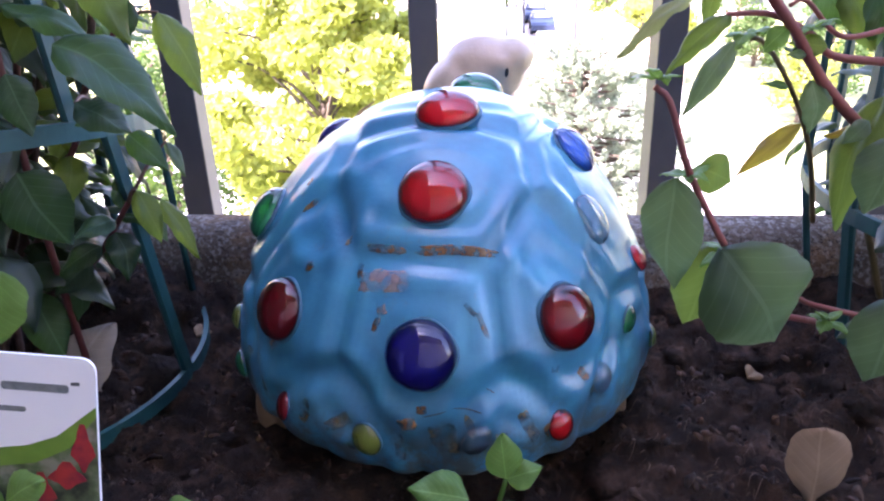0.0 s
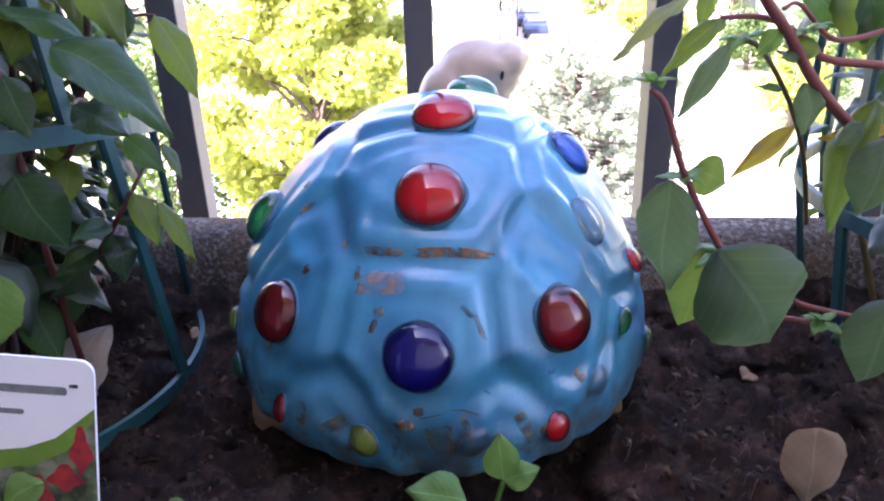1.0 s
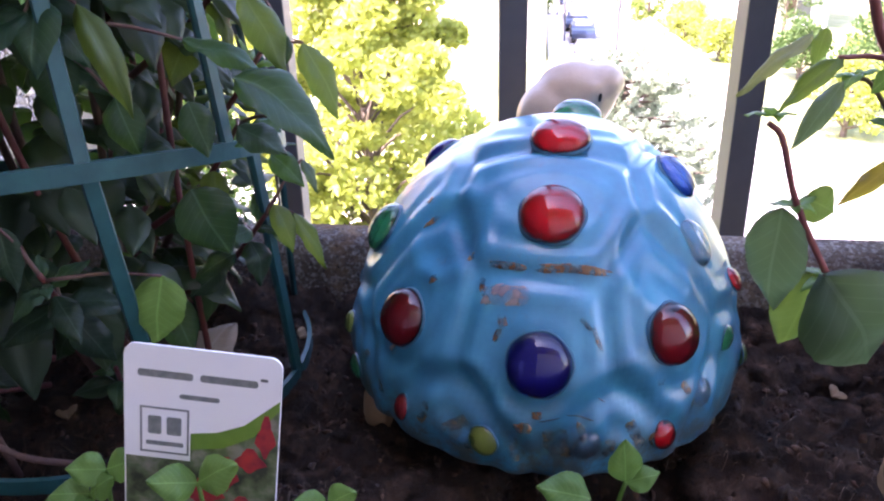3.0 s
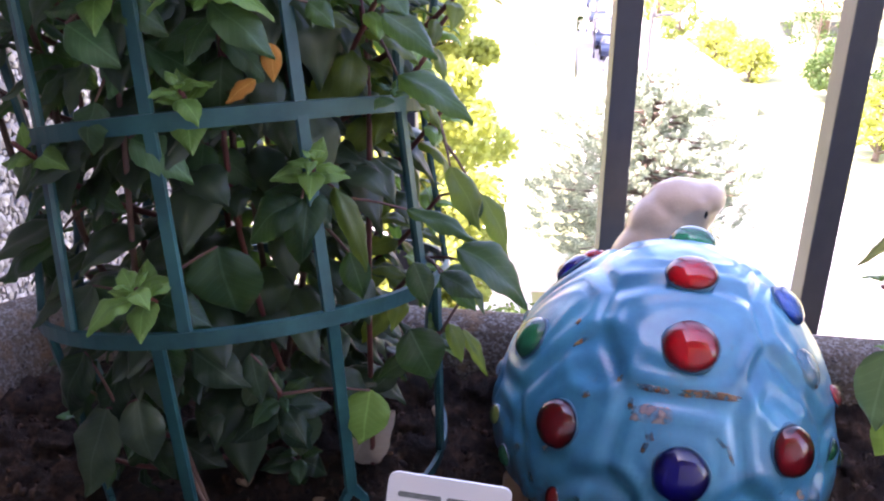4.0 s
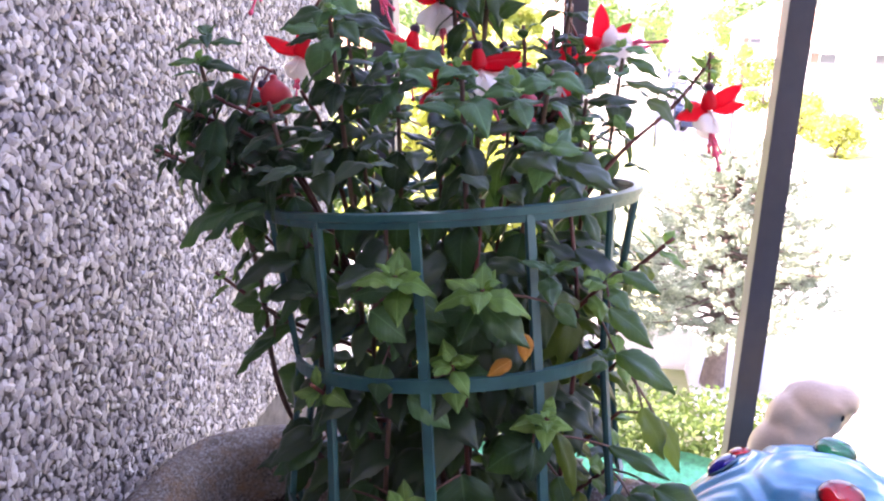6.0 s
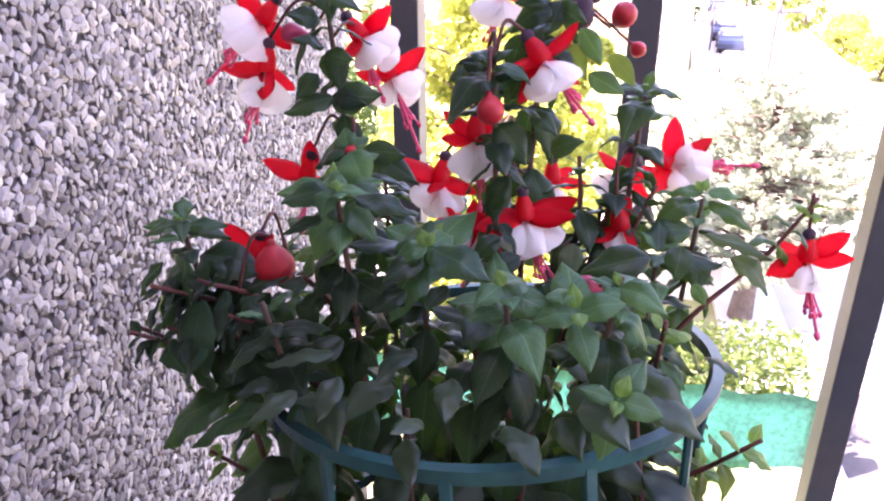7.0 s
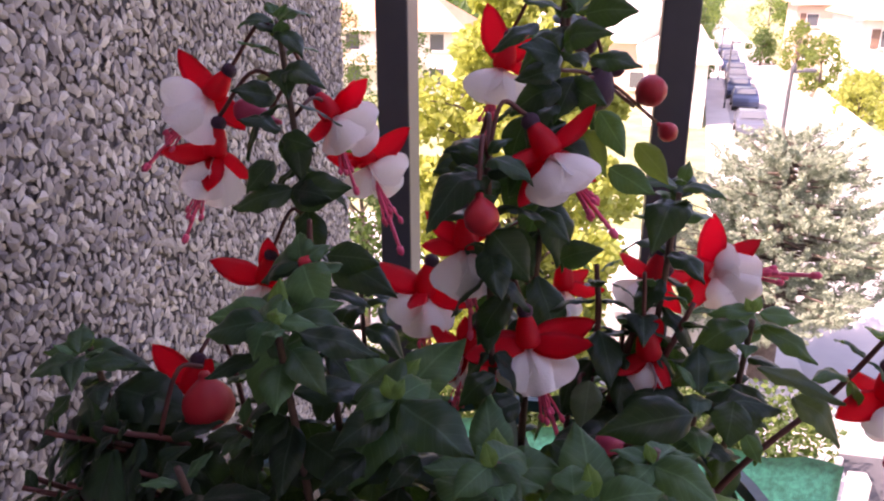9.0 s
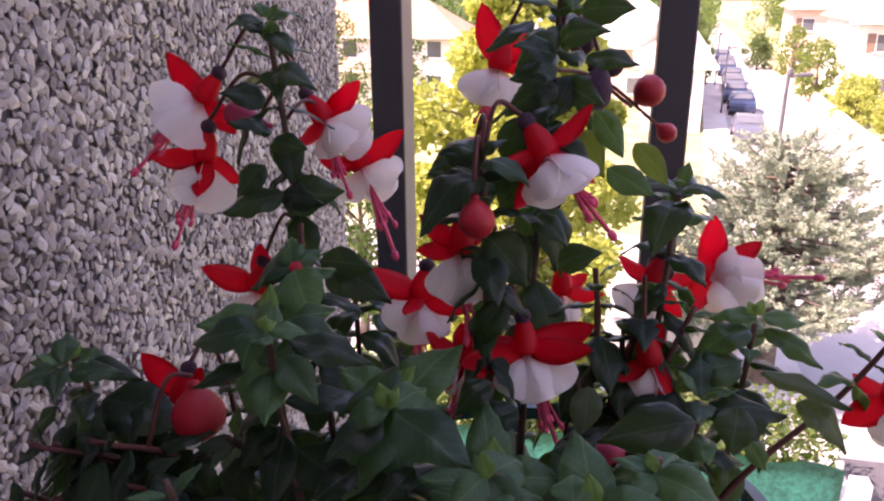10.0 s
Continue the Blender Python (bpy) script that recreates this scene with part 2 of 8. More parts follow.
LEAF_OLIVE = leaf_material("leaf_olive_green", (0.05, 0.085, 0.02), (0.085, 0.13, 0.033), (0.3, 0.44, 0.07), 0.36, 0.36, 0.25)
LEAF_STRAW = leaf_material("leaf_straw_green", (0.14, 0.16, 0.07), (0.2, 0.21, 0.1), (0.4, 0.44, 0.15), 0.4, 0.4, 0.25)
LEAF_AMBER = leaf_material("leaf_amber", (0.16, 0.12, 0.02), (0.24, 0.17, 0.03), (0.5, 0.4, 0.05), 0.45, 0.4, 0.25)
LEAF_DRY = leaf_material("leaf_dry", (0.2, 0.125, 0.07), (0.4, 0.29, 0.19), (0.4, 0.28, 0.17), 0.2, 0.8, 0.1)
LEAF_PAPER = leaf_material("leaf_bleached", (0.4, 0.33, 0.28), (0.62, 0.54, 0.47), (0.4, 0.3, 0.2), 0.2, 0.8, 0.1)
LEAF_ORANGE = leaf_material("leaf_orange", (0.5, 0.2, 0.04), (0.65, 0.3, 0.07), (0.6, 0.3, 0.06), 0.3, 0.7)
STEM = mottled("red_stem", (0.085, 0.018, 0.017), (0.15, 0.04, 0.032), 50, 0.5, 0.2, 300)
STEM_PINK = mottled("pink_stem", (0.2, 0.045, 0.04), (0.32, 0.1, 0.085), 50, 0.5, 0.2, 300)
STEM_OLIVE = mottled("olive_stem", (0.11, 0.08, 0.03), (0.2, 0.14, 0.06), 50, 0.55, 0.2, 300)
STEM_DARK = mottled("woody_stem", (0.07, 0.03, 0.025), (0.17, 0.1, 0.07), 60, 0.7, 0.5, 300)


def petal_material(name, a, b, trans, share=0.35):
    m = Mat(name, a, 0.5)
    sep = m.n.new("ShaderNodeSeparateXYZ")
    m.l.new(m.co, sep.inputs[0])
    streak = m.noise(7, 3)
    m.colour(m.mix(m.ramp(m.math("ADD", sep.outputs[1], m.math("MULTIPLY", streak, 0.3)), [(0.1, (0, 0, 0)), (0.48, (1, 1, 1))]), a, b))
    m.bump(m.noise(16, 2), 0.25, 0.001)
    return m.translucent(trans, share).m


SEPAL = petal_material("red_sepal", (0.78, 0.012, 0.028), (0.85, 0.02, 0.04), (0.98, 0.025, 0.045), 0.5)
PETAL = petal_material("white_petal", (0.84, 0.2, 0.25), (0.93, 0.9, 0.89), (0.98, 0.94, 0.92), 0.34)
STAMEN = mottled("pink_filament", (0.82, 0.06, 0.16), (0.9, 0.12, 0.24), 80, 0.5, 0.1)
BUDRED = mottled("bud_red", (0.42, 0.01, 0.02), (0.58, 0.022, 0.035), 60, 0.45, 0.15, 300)
BUDPINK = mottled("bud_magenta", (0.5, 0.03, 0.09), (0.62, 0.07, 0.15), 60, 0.45, 0.15, 300)
WITHER = mottled("withered_purple", (0.03, 0.012, 0.03), (0.08, 0.02, 0.05), 60, 0.6, 0.4, 300)


# ---- mesh helpers ----
def part(name, bm, material, parent=None, label="", smooth=True):
    """Links a bmesh, or a ready mesh, as one object."""
    if isinstance(bm, bpy.types.Mesh):
        me = bm
    else:
        me = bpy.data.meshes.new(name)
        bm.to_mesh(me)
        bm.free()
        if smooth:
            me.polygons.foreach_set("use_smooth", [True] * len(me.polygons))
    if material and not me.materials:
        me.materials.append(material)
    ob = new(name, me)
    if parent:
        ob.parent = parent
    if label:
        ob["label"] = label
    return ob


def box_into(bm, x0, x1, y0, y1, z0, z1, bevel=0.0):
    m = Matrix.LocRotScale(((x0 + x1) / 2, (y0 + y1) / 2, (z0 + z1) / 2), None, (x1 - x0, y1 - y0, z1 - z0))
    got = bmesh.ops.create_cube(bm, size=1, matrix=m)
    if bevel:
        edges = list({e for v in got["verts"] for e in v.link_edges})
        bmesh.ops.bevel(bm, geom=edges, offset=bevel, segments=2, affect="EDGES", profile=0.6)


def box(x0, x1, y0, y1, z0, z1, bevel=0.0):
    bm = bmesh.new()
    box_into(bm, x0, x1, y0, y1, z0, z1, bevel)
    return bm


def glide(points, n):
    """A smooth line through the points (Catmull-Rom)."""
    p = [Vector(q) for q in points]
    if len(p) == 2:
        return [p[0].lerp(p[1], k / (n - 1)) for k in range(n)]
    p = [2 * p[0] - p[1]] + p + [2 * p[-1] - p[-2]]
    out = []
    for k in range(n):
        u = k / (n - 1) * (len(p) - 3)
        i = min(int(u), len(p) - 4)
        f = u - i
        a, b, c, d = p[i:i + 4]
        out.append(0.5 * ((2 * b) + (c - a) * f + (2 * a - 5 * b + 4 * c - d) * f * f + (3 * b - a - 3 * c + d) * f ** 3))
    return out


def tube_into(bm, line, radii, sides=8, cap=True):
    """A round tube along a line of vectors."""
    rings = []
    side = None
    for k, p in enumerate(line):
        way = (line[min(k + 1, len(line) - 1)] - line[max(k - 1, 0)]).normalized()
        if side is None:
            side = way.orthogonal().normalized()
        side = (side - way * side.dot(way)).normalized()
        up = way.cross(side)
        r = radii[k] if hasattr(radii, "__len__") else radii
        rings.append([bm.verts.new(p + (side * math.cos(a) + up * math.sin(a)) * r) for a in (2 * math.pi * i / sides for i in range(sides))])
    for a, b in zip(rings, rings[1:]):
        for i in range(sides):
            bm.faces.new((a[i], a[(i + 1) % sides], b[(i + 1) % sides], b[i]))
    if cap:
        bm.faces.new(rings[0][::-1])
        bm.faces.new(rings[-1])


def frame_of(pos, way, normal, size=1.0):
    """A pose whose y runs along way and whose z is as near to normal as can be."""
    y = Vector(way).normalized()
    x = y.cross(Vector(normal))
    x = x.normalized() if x.length > 1e-4 else y.orthogonal().normalized()
    z = x.cross(y)
    m = Matrix((x, y, z)).transposed().to_4x4()
    return Matrix.Translation(pos) @ m @ Matrix.Scale(size, 4)


def empty(name, label, category, pos=(0, 0, 0), group="", kind=""):
    ob = new(name)
    ob.location = pos
    return tagged(ob, label, category, group, kind)


def world_of(ob):
    if not ob.parent:
        return ob.matrix_basis.copy()
    return world_of(ob.parent) @ ob.matrix_parent_inverse @ ob.matrix_basis


def piece(name, bm, material, parent, label="", smooth=True, m=None):
    """A part given in world coordinates (or with the world pose m) under a thing that stands anywhere."""
    ob = part(name, bm, material, parent, label, smooth)
    ob.matrix_parent_inverse = world_of(parent).inverted()
    if m is not None:
        ob.matrix_basis = m
    return ob


# ---- balcony ----
floor = tagged(part("floor", box(-0.51, 2.6, -1.4, 0.62, -0.52, -0.36, 0.004), TILE, None, smooth=False), "reddish tiled balcony floor slab", "floor", kind="structure")
# out of view; its height and tone are set to shape light and reflections
tagged(part("wall_back", box(-0.9, 3.8, -1.6, -1.4, -8.0, 2.95, 0.004), PLASTER, None, smooth=False), "unseen beige plastered house wall behind the balcony, sized to block light", "wall", kind="structure")

# slab added out of view to cut sky light from above and behind
tagged(part("ceiling", box(-0.75, 2.6, -1.4, -0.45, 2.16, 2.32, 0.004), PLASTER, None, smooth=False), "unseen plastered slab over the balcony, added to hold back sky light", "ceiling", kind="structure")

WALL_X, WALL_END = -0.511, 0.921
wall_left = tagged(part("wall_left", box(-0.75, WALL_X, -1.4, WALL_END, -0.52, 2.15, 0.004), MORTAR, None, smooth=False),
                   "grey exposed-aggregate pebble wall beside the planter", "wall", kind="structure")

# ---- planter: a long concrete trough with rounded corners ----
PL_ANGLE = -6.2
PL = pose(-0.482, 0.474, 0, 0, 0, PL_ANGLE)  # its far left corner; x runs along the back rim, y away from the camera


def rounded_loop(x0, x1, y0, y1, r, n=10):
    out = []
    for cx, cy, a0 in ((x1 - r, y1 - r, 0), (x0 + r, y1 - r, 90), (x0 + r, y0 + r, 180), (x1 - r, y0 + r, 270)):
        for k in range(n + 1):
            a = radians(a0 + 90 * k / n)
            out.append((cx + r * math.cos(a), cy + r * math.sin(a)))
    return out


PLANTER_ROWS = [(-0.03, 0.07, -0.36), (-0.018, 0.08, -0.2), (-0.006, 0.09, 0.035), (0.0, 0.095, 0.045), (0.004, 0.095, 0.052), (0.014, 0.09, 0.056),
                (0.03, 0.085, 0.055), (0.037, 0.08, 0.051), (0.042, 0.075, 0.04), (0.055, 0.07, -0.03), (0.062, 0.07, -0.10)]


def planter_part(spans, capped):
    """The strips of the trough's profile between the rows of each span; a cap closes the first and last row where asked."""
    bm = bmesh.new()
    for first, last in spans:
        rings = []
        for inset, r, z in PLANTER_ROWS[first:last + 1]:
            i = inset if inset > 0 else -inset * 0.6
            ring = []
            for x, y in rounded_loop(i, 1.1 - i, -0.42 + i, -i, max(r - i * 0.4, 0.02), 10):
                w = noise.noise(Vector((x * 9, y * 9, z * 5))) * 0.0025
                ring.append(bm.verts.new((x + w, y - w, z + 0.0015 * noise.noise(Vector((x * 25, y * 25, 3))))))
            rings.append(ring)
        for a, b in zip(rings, rings[1:]):
            for k in range(len(a)):
                bm.faces.new((a[k], a[(k + 1) % len(a)], b[(k + 1) % len(b)], b[k]))
        if capped:
            bm.faces.new(rings[0][::-1] if first == 0 else rings[-1])
    return bm


planter = empty("planter", "weathered grey aggregate concrete trough planter with rounded rim", "planter", PL.translation)
planter.matrix_basis = PL
part("body", planter_part(((0, 2), (8, 10)), True), CONCRETE, planter)
part("rim", planter_part(((2, 8),), False), CONCRETE, planter, "rounded, rust-stained rim")


def soil_height(x, y):
    h = 0.004 + 0.010 * noise.noise(Vector((x * 9, y * 9, 0.3))) + 0.009 * noise.noise(Vector((x * 28, y * 28, 1.7)))
    h += 0.013 * (0.4 - abs(noise.noise(Vector((x * 42, y * 42, 2.2))))) + 0.007 * (0.4 - abs(noise.noise(Vector((x * 95, y * 95, 4.1)))))
    h += 0.0026 * noise.noise(Vector((x * 210, y * 210, 7.9)))
    for mx, my, up, wide in ((-0.165, 0.40, 0.026, 0.05), (0.19, 0.375, 0.03, 0.06), (-0.085, 0.19, 0.016, 0.035), (0.11, 0.25, 0.008, 0.04)):
        h += up * math.exp(-((x - mx) ** 2 + (y - my) ** 2) / wide ** 2)
    d = math.hypot(x - 0.012, (y - 0.31) * 0.95)
    h -= 0.012 * max(0.0, 1 - d / 0.11)
    return h


def build_soil():
    nx, ny = 460, 200
    inv = PL
    verts, faces = [], []
    for j in range(ny + 1):
        for i in range(nx + 1):
            x, y = 0.05 + 1.0 * i / nx, -0.37 + 0.322 * j / ny
            p = inv @ Vector((x, y, 0))
            verts.append((p.x, p.y, soil_height(p.x, p.y)))
    for j in range(ny):
        for i in range(nx):
            a = j * (nx + 1) + i
            faces.append((a, a + 1, a + nx + 2, a + nx + 1))
    me = bpy.data.meshes.new("soil")
    me.from_pydata(verts, [], faces)
    me.polygons.foreach_set("use_smooth", [True] * len(faces))
    return me


soil = tagged(part("soil", build_soil(), SOIL), "dark crumbly potting soil filling the planter", "soil", kind="stuff")


def lump(seed, squash=0.6, rough=0.45, sub=1):
    """A small rough stone or clod of radius about 1, as vertices and faces."""
    bm = bmesh.new()
    bmesh.ops.create_icosphere(bm, subdivisions=sub, radius=1)
    for v in bm.verts:
        n = noise.noise(v.co * 1.1 + Vector((seed * 7.3, seed * 3.1, 0)))
        v.co *= 1 + rough * n
        v.co.z *= squash
    verts = np.array([v.co[:] for v in bm.verts])
    bm.verts.index_update()
    faces = np.array([[v.index for v in f.verts] for f in bm.faces])
    bm.free()
    return verts, faces


def scattered(name, lumps, places):
    """One mesh of many lumps; places are 4 x 4 arrays."""
    vs, fs, n = [], [], 0
    for k, m in enumerate(places):
        v, f = lumps[k % len(lumps)]
        vs.append(v @ m[:3, :3].T + m[:3, 3])
        fs.append(f + n)
        n += len(v)
    vs, fs = np.concatenate(vs), np.concatenate(fs)
    me = bpy.data.meshes.new(name)
    me.from_pydata(vs.tolist(), [], fs.tolist())
    return me


def build_clods():
    rnd = random.Random(5)
    places = []
    for _ in range(9000):
        x, y = 0.06 + rnd.random() * 0.75, -0.35 + rnd.random() * 0.30
        p = PL @ Vector((x, y, 0))
        s = 0.0005 + 0.0016 * rnd.random() ** 3
        m = Matrix.LocRotScale((p.x, p.y, soil_height(p.x, p.y) + s * 0.05), Euler((rnd.random() * 6, rnd.random() * 6, rnd.random() * 6)), (s * (1 + rnd.random()), s, s))
        places.append(np.array(m))
    return scattered("soil_crumbs", [lump(k, 0.8, 1.3, 1) for k in range(8)], places)


clods = build_clods()
clods.polygons.foreach_set("use_smooth", [True] * len(clods.polygons))
tagged(part("soil_crumbs", clods, CLOD), "dark brown peat crumbs lying on the soil", "soil", kind="stuff")


def build_fibres():
    """Fine pale root and peat strands, each a bent three-sided thread."""
    rnd = random.Random(8)
    verts, faces = [], []
    for _ in range(5200):
        x, y = 0.06 + rnd.random() * 0.72, -0.36 + rnd.random() * 0.31
        p = PL @ Vector((x, y, 0))
        a, bend, long, r = rnd.uniform(0, 6.28), rnd.uniform(-0.9, 0.9), 0.0015 + 0.006 * rnd.random() ** 2, rnd.uniform(0.00006, 0.00014)
        lift = rnd.uniform(0.0, 0.0022)
        base = len(verts)
        q = Vector((p.x, p.y, 0))
        for k in range(5):
            d = Vector((math.cos(a + bend * k / 2), math.sin(a + bend * k / 2), 0))
            z = soil_height(q.x, q.y) + 0.0003 + lift * math.sin(k / 4 * math.pi)
            n = Vector((-d.y, d.x, 0))
            for sx, sz in ((-1, 0), (1, 0), (0, 1.6)):
                verts.append((q.x + n.x * sx * r, q.y + n.y * sx * r, z + sz * r))
            q = q + d * long / 4
        for k in range(4):
            for i in range(3):
                u, w = base + k * 3 + i, base + k * 3 + (i + 1) % 3
                faces.append((u, w, w + 3, u + 3))
    me = bpy.data.meshes.new("soil_fibres")
    me.from_pydata(verts, [], faces)
    return me


tagged(part("soil_fibres", build_fibres(), FIBRE), "fine pale root fibres lying on the soil", "root fibres", kind="stuff")


def rough_clod(seed):
    """A crumbly lump of peat with a broken surface."""
    bm = bmesh.new()
    bmesh.ops.create_icosphere(bm, subdivisions=4, radius=1)
    for v in bm.verts:
        d = v.co.normalized()
        s = Vector((seed * 3.7, seed * 1.9, 0))
        v.co = d * (1 + 0.55 * noise.noise(d * 1.3 + s) + 0.35 * (0.3 - abs(noise.noise(d * 3.4 + s))) + 0.3 * noise.noise(d * 8 + s) + 0.2 * noise.noise(d * 17 + s))
        v.co.z *= 0.6
    verts = np.array([v.co[:] for v in bm.verts])
    bm.verts.index_update()
    faces = np.array([[v.index for v in f.verts] for f in bm.faces])
    bm.free()
    return verts, faces


def build_big_clods():
    rnd = random.Random(21)
    places = []
    for _ in range(900):
        p = PL @ Vector((0.06 + rnd.random() * 0.75, -0.36 + rnd.random() * 0.31, 0))
        if math.hypot(p.x - T_X, p.y - T_Y) < 0.098:
            continue
        s = 0.0025 + 0.0075 * rnd.random() ** 2.5
        places.append(np.array(Matrix.LocRotScale((p.x, p.y, soil_height(p.x, p.y) - s * 0.1), Euler((rnd.uniform(-0.4, 0.4), rnd.uniform(-0.4, 0.4), rnd.random() * 6)), (s * (1 + 0.6 * rnd.random()), s, s))))
    return scattered("soil_clods", [rough_clod(k) for k in range(6)], places)


T_X, T_Y = 0.012, 0.31
big_clods = build_big_clods()
big_clods.polygons.foreach_set("use_smooth", [True] * len(big_clods.polygons))
tagged(part("soil_clods", big_clods, SOIL), "rough dark brown clods of peat on the soil", "soil", kind="stuff")


# ---- railing ----
railing = empty("railing", "dark grey painted steel railing with square upright bars", "railing", (0, 0.5, -0.36))
for k in range(-2, 16):
    x = 0.1635 * k if k > -2 else -0.3175
    bar = box(x - 0.0095, x + 0.0095, 0.4855, 0.5085, -0.30, 0.86, 0.0012)
    piece("bar", bar, RAIL, railing, smooth=False)
piece("bottom_rail", box(-0.5, 2.6, 0.4825, 0.5115, -0.335, -0.30, 0.002), RAIL, railing, smooth=False)
piece("top_rail", box(-0.5, 2.6, 0.475, 0.519, 0.86, 0.9, 0.003), RAIL, railing, smooth=False)
piece("foot", box(-0.49, -0.46, 0.4845, 0.5095, -0.36, -0.335), RAIL, railing, smooth=False)
piece("foot", box(2.56, 2.59, 0.4845, 0.5095, -0.36, -0.335), RAIL, railing, smooth=False)

# ---- turtle ornament ----
T_C, T_H = Vector((0.0112, 0.312, 0.021)), radians(10)
T_F, T_R = Vector((math.sin(T_H), math.cos(T_H), 0)), Vector((math.cos(T_H), -math.sin(T_H), 0))
T_LEN, T_WID, T_TOP = 0.1075, 0.1, 0.1285
SCUTES = [(180, 64), (178, 33), (0, 1), (0, 33), (0, 64), (141, 62), (-141, 62), (108, 49), (-108, 49), (60, 48), (-60, 48), (116, 80), (-116, 80), (80, 78), (-80, 78), (160, 86), (-160, 86)]


def unit(az, th):
    a, t = radians(az), radians(th)
    return Vector((math.sin(t) * math.sin(a), math.sin(t) * math.cos(a), math.cos(t)))


SCUTE_U = [unit(*q) for q in SCUTES]
DIMPLES = [(unit(140, 47), 0.16), (unit(-146, 43), 0.15), (unit(156, 73), 0.13), (unit(-163, 74), 0.13)]


def half_width(x):
    """The shell is a little fuller on its left."""
    return T_WID * (1 - 0.055 * math.tanh(x * 4))


def shell(u):
    """The shell's surface in the direction u (x right, y ahead, z up) of a unit dome; below the dome comes the lip."""
    ds = sorted((u - c).length for c in SCUTE_U)
    e = ds[1] - ds[0]
    d = -0.0013 * math.exp(-(e / 0.05) ** 2) + 0.0012 * math.exp(-((e - 0.13) / 0.055) ** 2) + 0.0007 * math.exp(-((e - 0.30) / 0.05) ** 2) + 0.0008 * min(1, e * 2.5)
    low = math.degrees(math.acos(max(-1, min(1, u.z))))
    d -= 0.0014 * math.exp(-((low - 71.5) / 2.6) ** 2)
    if low > 74:
        d += 0.0006 * math.sin(math.atan2(u.x, u.y) * 26) * min(1, (low - 74) / 4)
    for c, r in DIMPLES:
        q = (u - c).length / r
        d += -0.0021 * math.exp(-(q * 1.15) ** 4) + 0.0011 * math.exp(-((q - 1.12) / 0.2) ** 2)
    d += 0.0004 * noise.noise(u * 4) + 0.0002 * noise.noise(u * 13)
    long = T_LEN * (1.0 + 0.14 * max(0.0, u.y))
    wide = half_width(u.x)
    tuck = 1 - 0.07 * max(0.0, (0.32 - u.z) / 0.32) ** 2
    n = Vector((u.x / wide, u.y / long, u.z / T_TOP)).normalized()
    p = Vector((u.x * wide * tuck, u.y * long * tuck, u.z * T_TOP)) + n * d
    return T_C + T_R * p.x + T_F * p.y + Vector((0, 0, p.z))


def shell_at(az, th):
    return shell(unit(az, th))


def shell_frame(az, th, size=1.0, lift=0.0):
    """A pose on the shell: z out of it, y up along it."""
    p, a, b = shell_at(az, th), shell_at(az + 1.5, th), shell_at(az, th - 1.5)
    z = (a - p).cross(b - p).normalized()
    if z.dot(p - (T_C + Vector((0, 0, 0.04)))) < 0:
        z = -z
    y = (b - p).normalized()
    x = y.cross(z).normalized()
    y = z.cross(x)
    return Matrix.Translation(p + z * lift) @ Matrix((x, y, z)).transposed().to_4x4() @ Matrix.Scale(size, 4)


def build_turtle():
    bm = bmesh.new()
    N, V = 220, 86
    rings = []
    for j in range(V + 1):
        ring = []
        for i in range(N):
            az = 360 * i / N
            if j <= 70:
                th = 0.3 + 85.2 * j / 70
                ring.append(bm.verts.new(shell_at(az, th)))
            else:
                k = (j - 70) / (V - 70)
                base = shell_at(az, 85.5)
                out = (base - T_C)
                out.z = 0
                out.normalize()
                wav = 0.0004 * math.sin(radians(az) * 24) * math.sin(math.pi * k)
                ring.append(bm.verts.new(base + out * (0.0006 * math.sin(math.pi * min(1, k * 1.3)) + wav - 0.006 * k - 0.018 * k ** 2.5) - Vector((0, 0, 0.0145 * k ** 0.85))))
        rings.append(ring)
    for a, b in zip(rings, rings[1:]):
        for i in range(N):
            bm.faces.new((a[i], a[(i + 1) % N], b[(i + 1) % N], b[i]))
    bm.faces.new(rings[0])
    bm.faces.new(rings[-1])
    bmesh.ops.recalc_face_normals(bm, faces=bm.faces)
    return bm


def blob_into(bm, c, r, turn, wob=0.04):
    got = bmesh.ops.create_icosphere(bm, subdivisions=4, radius=1)
    m = Matrix.LocRotScale(c, Euler([radians(q) for q in turn]), r)
    for v in got["verts"]:
        v.co *= 1 + wob * noise.noise(v.co * 2.0)
        v.co = m @ v.co


def build_head():
    """Neck and head, looking to the right: overlapping rounded forms fused into one skin."""
    bm = bmesh.new()
    blob_into(bm, (0.016, 0.412, 0.104), (0.027, 0.024, 0.034), (0, 32, 0))
    blob_into(bm, (0.023, 0.418, 0.125), (0.0245, 0.023, 0.025), (0, 30, 0))
    blob_into(bm, (0.035, 0.422, 0.1395), (0.0245, 0.024, 0.0195), (0, 3, -10))
    blob_into(bm, (0.051, 0.419, 0.1465), (0.012, 0.019, 0.0115), (0, 8, -10))
    blob_into(bm, (0.042, 0.418, 0.131), (0.0125, 0.018, 0.015), (0, 30, -10))
    blob_into(bm, (0.0425, 0.4035, 0.1425), (0.008, 0.006, 0.008), (0, 0, 0), 0)
    return bm


